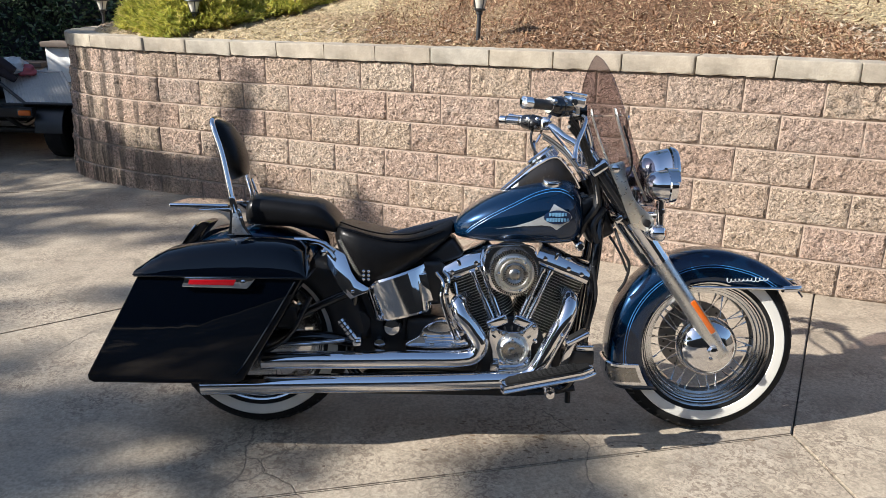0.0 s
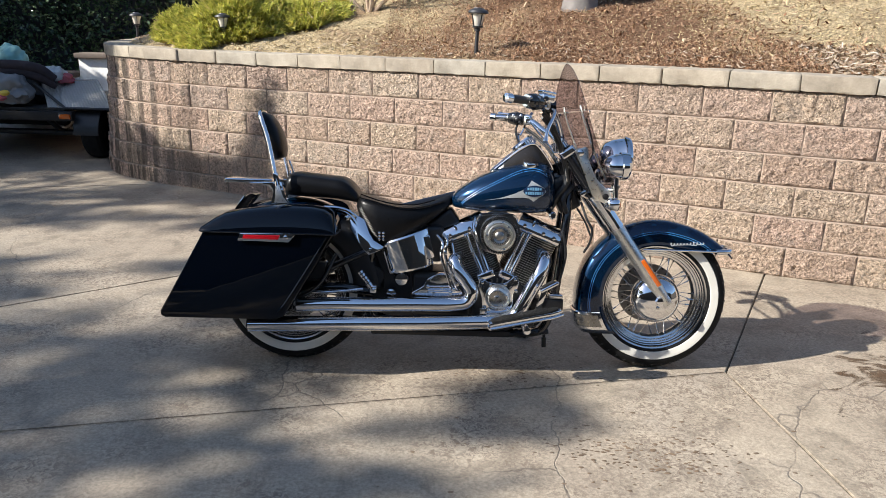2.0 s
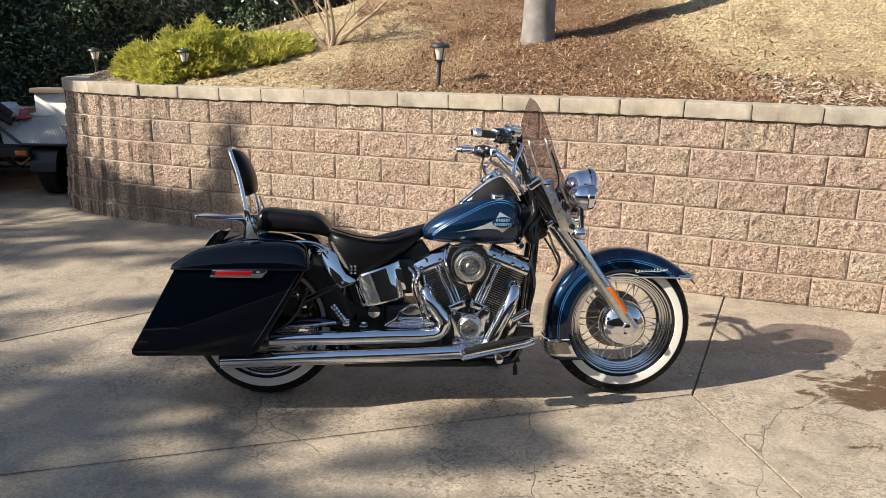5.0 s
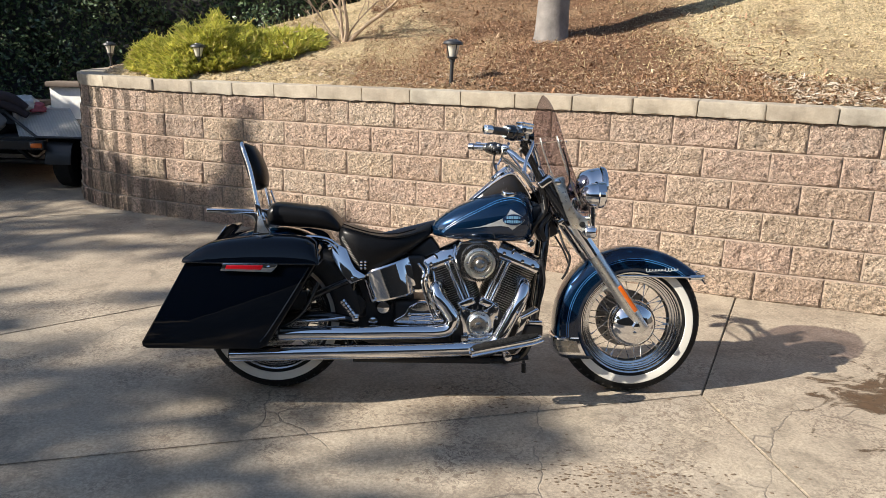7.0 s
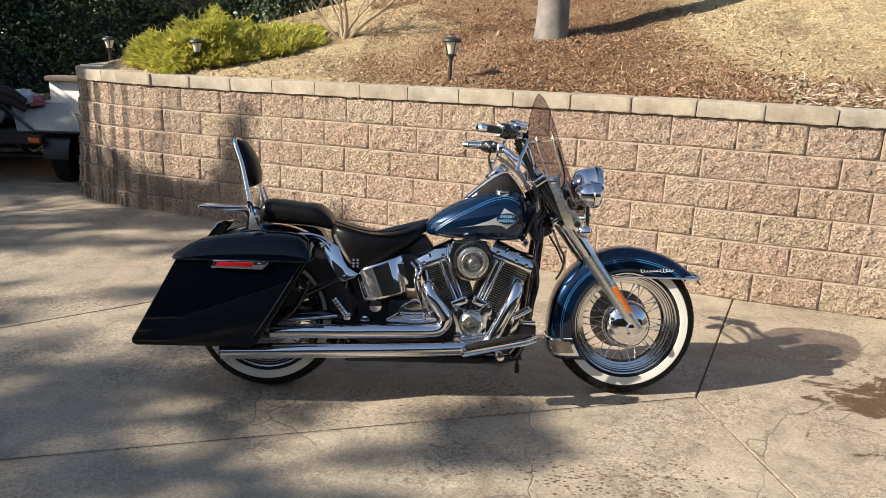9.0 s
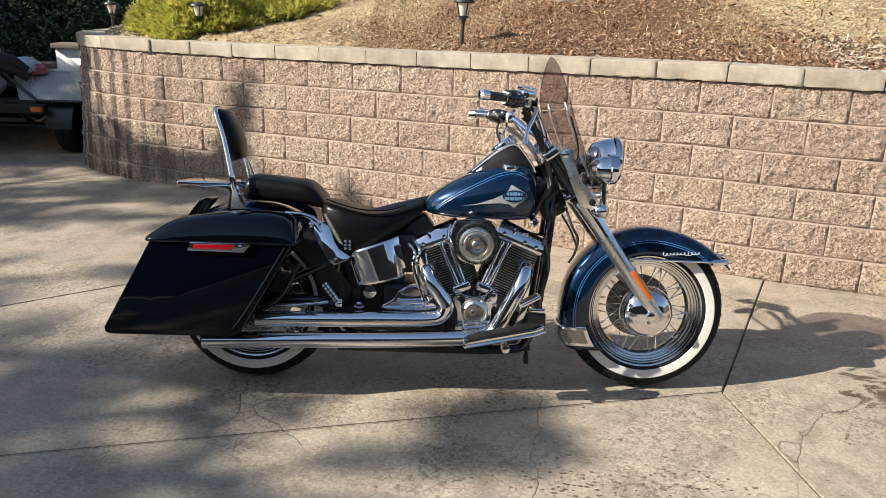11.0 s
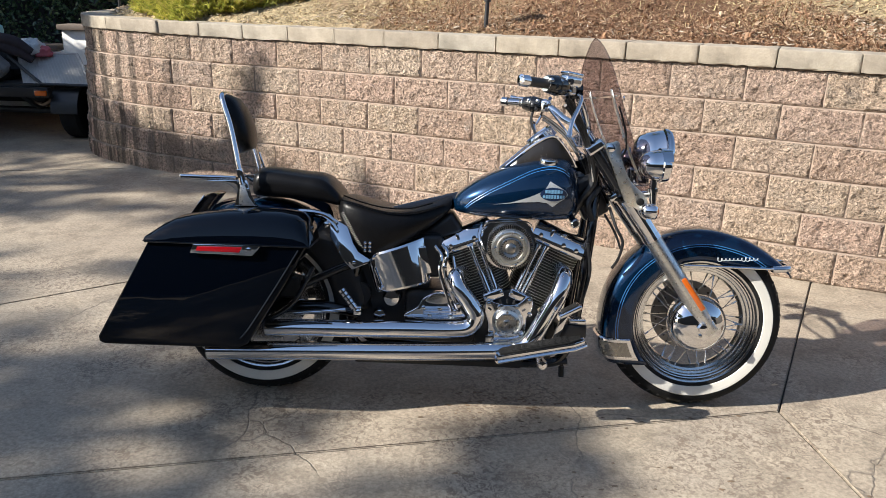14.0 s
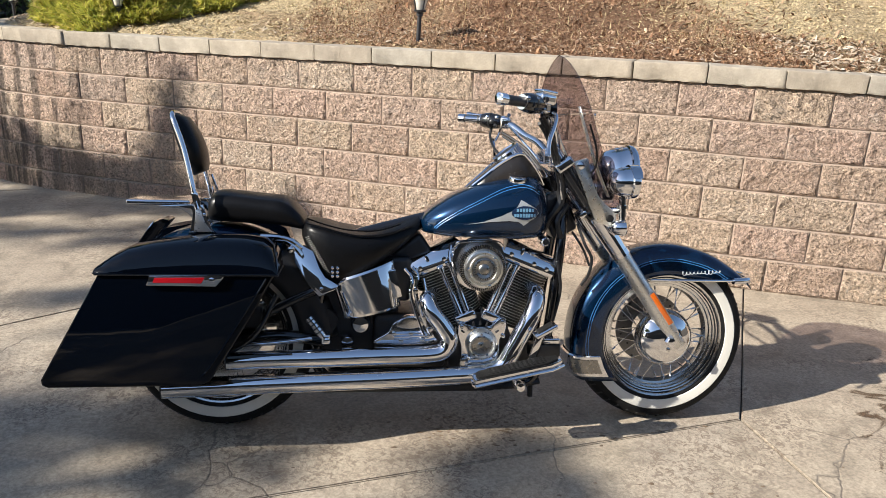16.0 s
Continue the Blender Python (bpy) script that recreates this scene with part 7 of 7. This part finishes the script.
def lamp(name, at, radius, depth, label, parent):
    """A round lamp that faces ahead: bucket, trim ring, glass."""
    m = Matrix.Translation(at) @ Matrix.Rotation(radians(-90), 4, 'Z')
    body = part(name, lathe([(0.001, -depth), (radius * 0.45, -depth * 0.97), (radius * 0.75, -depth * 0.8), (radius * 0.93, -depth * 0.45), (radius, -0.01), (radius * 1.06, -0.004), (radius * 1.07, 0.008), (radius * 1.02, 0.016), (radius * 0.94, 0.014), (radius * 0.94, 0.002)], 44, m), CHROME, parent, label)
    part("glass", lathe([(radius * 0.95, 0.006), (radius * 0.7, 0.016), (radius * 0.35, 0.022), (0.001, 0.024)], 36, m), LENS_GREY, body)
    part("trim_ring", lathe([(radius * 1.0, -0.012), (radius * 1.09, -0.008), (radius * 1.09, -0.002), (radius * 1.0, 0.0)], 44, m), CHROME, body)
    return body


headlamp = lamp("headlamp", (1.456, 0.0, 0.942), 0.09, 0.115, "round chrome headlamp", bike)
for s_ in (-1, 1):
    passing = lamp("passing_lamp", (1.412, 0.17 * s_, 0.912), 0.054, 0.082, "small round chrome passing lamp", bike)
    part("visor", loft([[(1.398 + 0.035 * math.cos(t), 0.17 * s_ + 0.059 * math.sin(a), 0.912 + 0.059 * math.cos(a)) for a in (-1.3 + 2.6 * k / 16 for k in range(17))] for t in (1.57, 0.0)], False, False), CHROME, passing)
    stem = part("lamp_stem", tube([(1.385, 0.17 * s_, 0.86), (1.388, 0.17 * s_, 0.79)], 0.014, 14), CHROME, passing)
    part("stem_collar", tube([(1.386, 0.17 * s_, 0.832), (1.387, 0.17 * s_, 0.82)], 0.021, 14), CHROME, stem)
    signal = part("turn_signal", lathe([(0.001, -0.036), (0.014, -0.034), (0.024, -0.024), (0.029, 0.0), (0.03, 0.01), (0.026, 0.015)], 28, Matrix.Translation((1.386, 0.17 * s_, 0.752)) @ Matrix.Rotation(radians(-90), 4, 'Z')), CHROME, bike, "chrome bullet turn signal")
    part("lens", lathe([(0.026, 0.013), (0.016, 0.022), (0.001, 0.025)], 24, Matrix.Translation((1.386, 0.17 * s_, 0.752)) @ Matrix.Rotation(radians(-90), 4, 'Z')), AMBER_LENS, signal)
    part("signal_stem", tube([(1.388, 0.17 * s_, 0.79), (1.39, 0.17 * s_, 0.77)], 0.012, 12), CHROME, signal)
part("lamp_bar", tube(smooth_path([(1.385, -0.17, 0.812), (1.35, -0.1, 0.805), (1.345, 0.0, 0.805), (1.35, 0.1, 0.805), (1.385, 0.17, 0.812)], 6), 0.013, 12), CHROME, bike, "chrome lamp bar")
part("headlamp_mount", block((0.08, 0.05, 0.07), Matrix.Translation((1.37, 0, 0.86)), 0.012, 3), CHROME, bike)


# windshield: a smoked sheet, bowed about its height
def shield_point(u, v, out=0.0):
    """u -1..1 across, v 0..1 from its foot to its top."""
    z = 0.812 + 0.535 * v
    if v < 0.6:
        half = 0.185 + 0.065 * math.sin(math.pi / 2 * v / 0.6)
    else:
        half = 0.25 * max(0.0, 1 - ((v - 0.6) / 0.4) ** 1.7) ** 0.72
    y = u * half
    x = 1.385 - 0.205 * v ** 0.85 - 0.018 * math.sin(math.pi * v) - 0.38 * y * y - 0.1 * y + out
    return Vector((x, y, z))


rows_ = [[shield_point(-1 + 2 * i_ / 24, j_ / 40) for i_ in range(25)] for j_ in range(40)] + [[shield_point((-1 + 2 * i_ / 24), 0.9985) for i_ in range(25)]]
shield = part("windshield", loft(rows_, False, False), SMOKE, bike, "smoked rounded detachable windshield", 80)
sol_ = shield.modifiers.new("sheet", 'SOLIDIFY')
sol_.thickness = 0.004
edge_ = [shield_point(-1, k / 40) for k in range(4, 41)] + [shield_point(-1 + 2 * k / 8, 0.998) for k in range(1, 8)] + [shield_point(1, (40 - k) / 40) for k in range(37)]
part("shield_edge", tube(edge_, 0.0011, 6), CLEAR, shield)
for s_ in (-1, 1):
    rib_ = [shield_point(0.55 * s_, 0.08 + 0.58 * k / 10, -0.008) for k in range(11)]
    brace = part("shield_brace", loft([[p + Vector((0, d, 0)) for d in (-0.016, 0.016)] for p in rib_], False, False), POLISHED, shield, "chrome windshield brace")
    mod_ = brace.modifiers.new("plate", 'SOLIDIFY')
    mod_.thickness = 0.003
    for f_ in (0.62, 0.36, 0.14):
        q_ = shield_point(0.55 * s_, f_, -0.01)
        bolt("bolt", tuple(q_), (-1, 0, -0.2), 0.008, 0.006, CHROME, brace)
    for f_ in (0.6, 0.3):
        q_ = shield_point(0.97 * s_, f_, 0.0)
        bolt("edge_bolt", tuple(q_ + Vector((0.006, 0, 0))), (1, 0.3 * s_, 0.2), 0.007, 0.006, CHROME, shield)
cross_ = [shield_point(-0.95 + 1.9 * k / 16, 0.62, -0.005) for k in range(17)]
band = part("shield_band", loft([[p, p + Vector((0.002, 0, -0.005))] for p in cross_], False, False), CHROME, shield, "chrome cross band")
part("lower_wire", tube(smooth_path([shield_point(-0.9, 0.55, -0.012), shield_point(-0.93, 0.4, -0.015), shield_point(-0.8, 0.28, -0.03), shield_point(-0.5, 0.2, -0.06)], 6), 0.0035, 8), IRON, shield)

# ---------------------------------------------------------------- hard saddlebags
BAG = [(-0.308, 0.612), (-0.496, 0.274), (-0.494, 0.256), (-0.476, 0.248), (-0.02, 0.25), (0.012, 0.265), (0.045, 0.318), (0.149, 0.489), (0.218, 0.612)]
LID = [(-0.322, 0.618), (-0.319, 0.632), (-0.27, 0.668), (-0.225, 0.69), (-0.15, 0.705), (-0.06, 0.716), (0.03, 0.722), (0.12, 0.72), (0.175, 0.711), (0.205, 0.693), (0.217, 0.668), (0.224, 0.635), (0.226, 0.618)]
for s_ in (-1, 1):
    rings_ = []
    for y_, k_ in ((0.185, 0.985), (0.27, 1.0), (0.34, 1.0), (0.352, 0.995), (0.356, 0.985)):
        cx_, cz_ = -0.12, 0.45
        rings_.append([(cx_ + (x - cx_) * k_, s_ * (y_ - 0.018 * (0.612 - z) / 0.36), cz_ + (z - cz_) * (k_ if z < 0.6 else 1.0)) for x, z in BAG])
    bag = part("saddlebag", bevel(loft(rings_), 0.006, 2, 40), NAVY_GLOSS, bike, "glossy near-black hard saddlebag with red reflector")
    rings_ = []
    for y_, k_ in ((0.18, 0.95), (0.22, 0.99), (0.27, 1.0), (0.3, 0.97), (0.325, 0.9), (0.345, 0.76), (0.357, 0.52), (0.364, 0.22), (0.3655, 0.04)):
        rings_.append([(x, s_ * y_, 0.614 + (z - 0.614) * k_) for x, z in LID])
    lid = part("lid", loft(rings_), NAVY_GLOSS, bag, "", 50)
    part("lid_seal", slab([(-0.318, 0.609), (0.228, 0.609), (0.228, 0.6145), (-0.318, 0.6145)], s_ * 0.19, s_ * 0.3635, 0.002), PLASTIC, bag)
    y_ = s_ * 0.3595
    latch = part("latch", slab([(-0.166, 0.58), (-0.155, 0.611), (0.068, 0.613), (0.06, 0.6), (0.04, 0.577)], min(y_, y_ + s_ * 0.008), max(y_, y_ + s_ * 0.008), 0.003, 2), CHROME, bag, "chrome latch with red reflector")
    y_ = s_ * 0.3665
    part("reflector", slab([(-0.146, 0.5885), (-0.14, 0.6045), (0.008, 0.606), (-0.002, 0.587)], min(y_, y_ + s_ * 0.004), max(y_, y_ + s_ * 0.004), 0.0015), RED_LENS, latch)
    bolt("lock", (0.028, y_, 0.597), (0, s_, 0), 0.009, 0.007, CHROME, latch)
    part("bag_bracket", block((0.2, 0.06, 0.02), Matrix.Translation((-0.02, s_ * 0.17, 0.5)), 0.005), FRAME_BLACK, bike)
    part("hinge", block((0.05, 0.05, 0.03), Matrix.Translation((0.2, s_ * 0.29, 0.628)), 0.008, 2), FRAME_BLACK, bag)
    part("support_bar", tube(smooth_path([(0.2, s_ * 0.13, 0.5), (0.12, s_ * 0.17, 0.36), (-0.05, s_ * 0.18, 0.27)], 5), 0.01, 10), FRAME_BLACK, bike)
    edge_ = [(x, s_ * (0.3567 - 0.018 * (0.612 - z) / 0.36), z) for x, z in ((0.19, 0.6), (0.12, 0.482), (0.025, 0.33), (-0.01, 0.285))]
    part("edge_crease", tube(smooth_path(edge_, 6), 0.0035, 8), NAVY_GLOSS, bag)

# ---------------------------------------------------------------- dirt on the slabs
stain("dirt_stain", 3.12, -0.1, 0.9, 0.62, 0.2, (0.115, 0.068, 0.036), 3.1, "brown damp soil stain on the concrete driveway")
r_ = random.Random(77)
bm = bmesh.new()
for k_ in range(420):
    cx_, cy_ = ((r_.uniform(0.2, 2.9), r_.uniform(-1.4, 0.0)), (1.33, -0.72), (1.0, -0.1), (1.45, -0.8))[k_ % 4]
    x_, y_ = cx_ + r_.gauss(0, 0.2), cy_ + r_.gauss(0, 0.07)
    s_, a_ = r_.uniform(0.003, 0.013), r_.uniform(0, 3.14)
    n_ = 6
    lo_ = [bm.verts.new((x_ + s_ * r_.uniform(0.5, 1.3) * math.cos(6.283 * i / n_), y_ + 0.6 * s_ * r_.uniform(0.5, 1.3) * math.sin(6.283 * i / n_), 0.0008)) for i in range(n_)]
    t_ = bm.verts.new((x_, y_, 0.0008 + s_ * 0.25))
    for i_ in range(n_):
        bm.faces.new((lo_[i_], lo_[(i_ + 1) % n_], t_))
tagged(part("leaf_crumbs", bm, EARTH_STAIN), "dark brown leaf crumbs strewn on the driveway", "debris", kind="stuff")

# ---------------------------------------------------------------- blocks and caps of the wall
KINDS, SHORT = [], []
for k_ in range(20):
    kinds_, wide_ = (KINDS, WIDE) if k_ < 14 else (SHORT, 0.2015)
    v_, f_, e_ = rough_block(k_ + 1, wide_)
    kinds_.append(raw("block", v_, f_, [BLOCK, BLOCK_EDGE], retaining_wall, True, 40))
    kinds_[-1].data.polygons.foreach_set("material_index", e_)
used_ = set()
r_ = random.Random(3)


def lay(kinds, s, z, back):
    p, w, n = along(s)
    ob = kinds[r_.randrange(len(kinds))]
    m = pose(p.x + n.x * back, p.y + n.y * back, z + sag(p.x), 0, -0.92 if -1.1 < p.x < 2.3 else 0, math.degrees(math.atan2(-w.y, -w.x)))
    if ob.name in used_:
        again(ob, m, retaining_wall)
    else:
        ob.matrix_basis = m
        used_.add(ob.name)


def run_of(first, z, back, long, short, wide, narrow):
    s = first
    while s < WALL_LONG - 0.3:
        tight = along(s)[1].dot(along(s + 0.4)[1]) < 0.987
        step = narrow if tight else wide
        lay(short if tight else long, s + step / 2, z, back)
        s += step


for c_ in range(COURSES):
    run_of(0.231 if c_ % 2 else 0.024, c_ * COURSE, BATTER * c_, KINDS, SHORT, WIDE, WIDE / 2)
CAPS = [part("cap", cap_piece(k_, 0.4055), CAP, retaining_wall) for k_ in range(6)]
CAPS_SHORT = [part("cap", cap_piece(k_ + 9, 0.206), CAP, retaining_wall) for k_ in range(3)]
run_of(0.066, CAP_Z, 0.074, CAPS, CAPS_SHORT, 0.4055, 0.2028)
for ob_ in KINDS + SHORT + CAPS + CAPS_SHORT:
    if ob_.name not in used_:
        bpy.data.objects.remove(ob_)
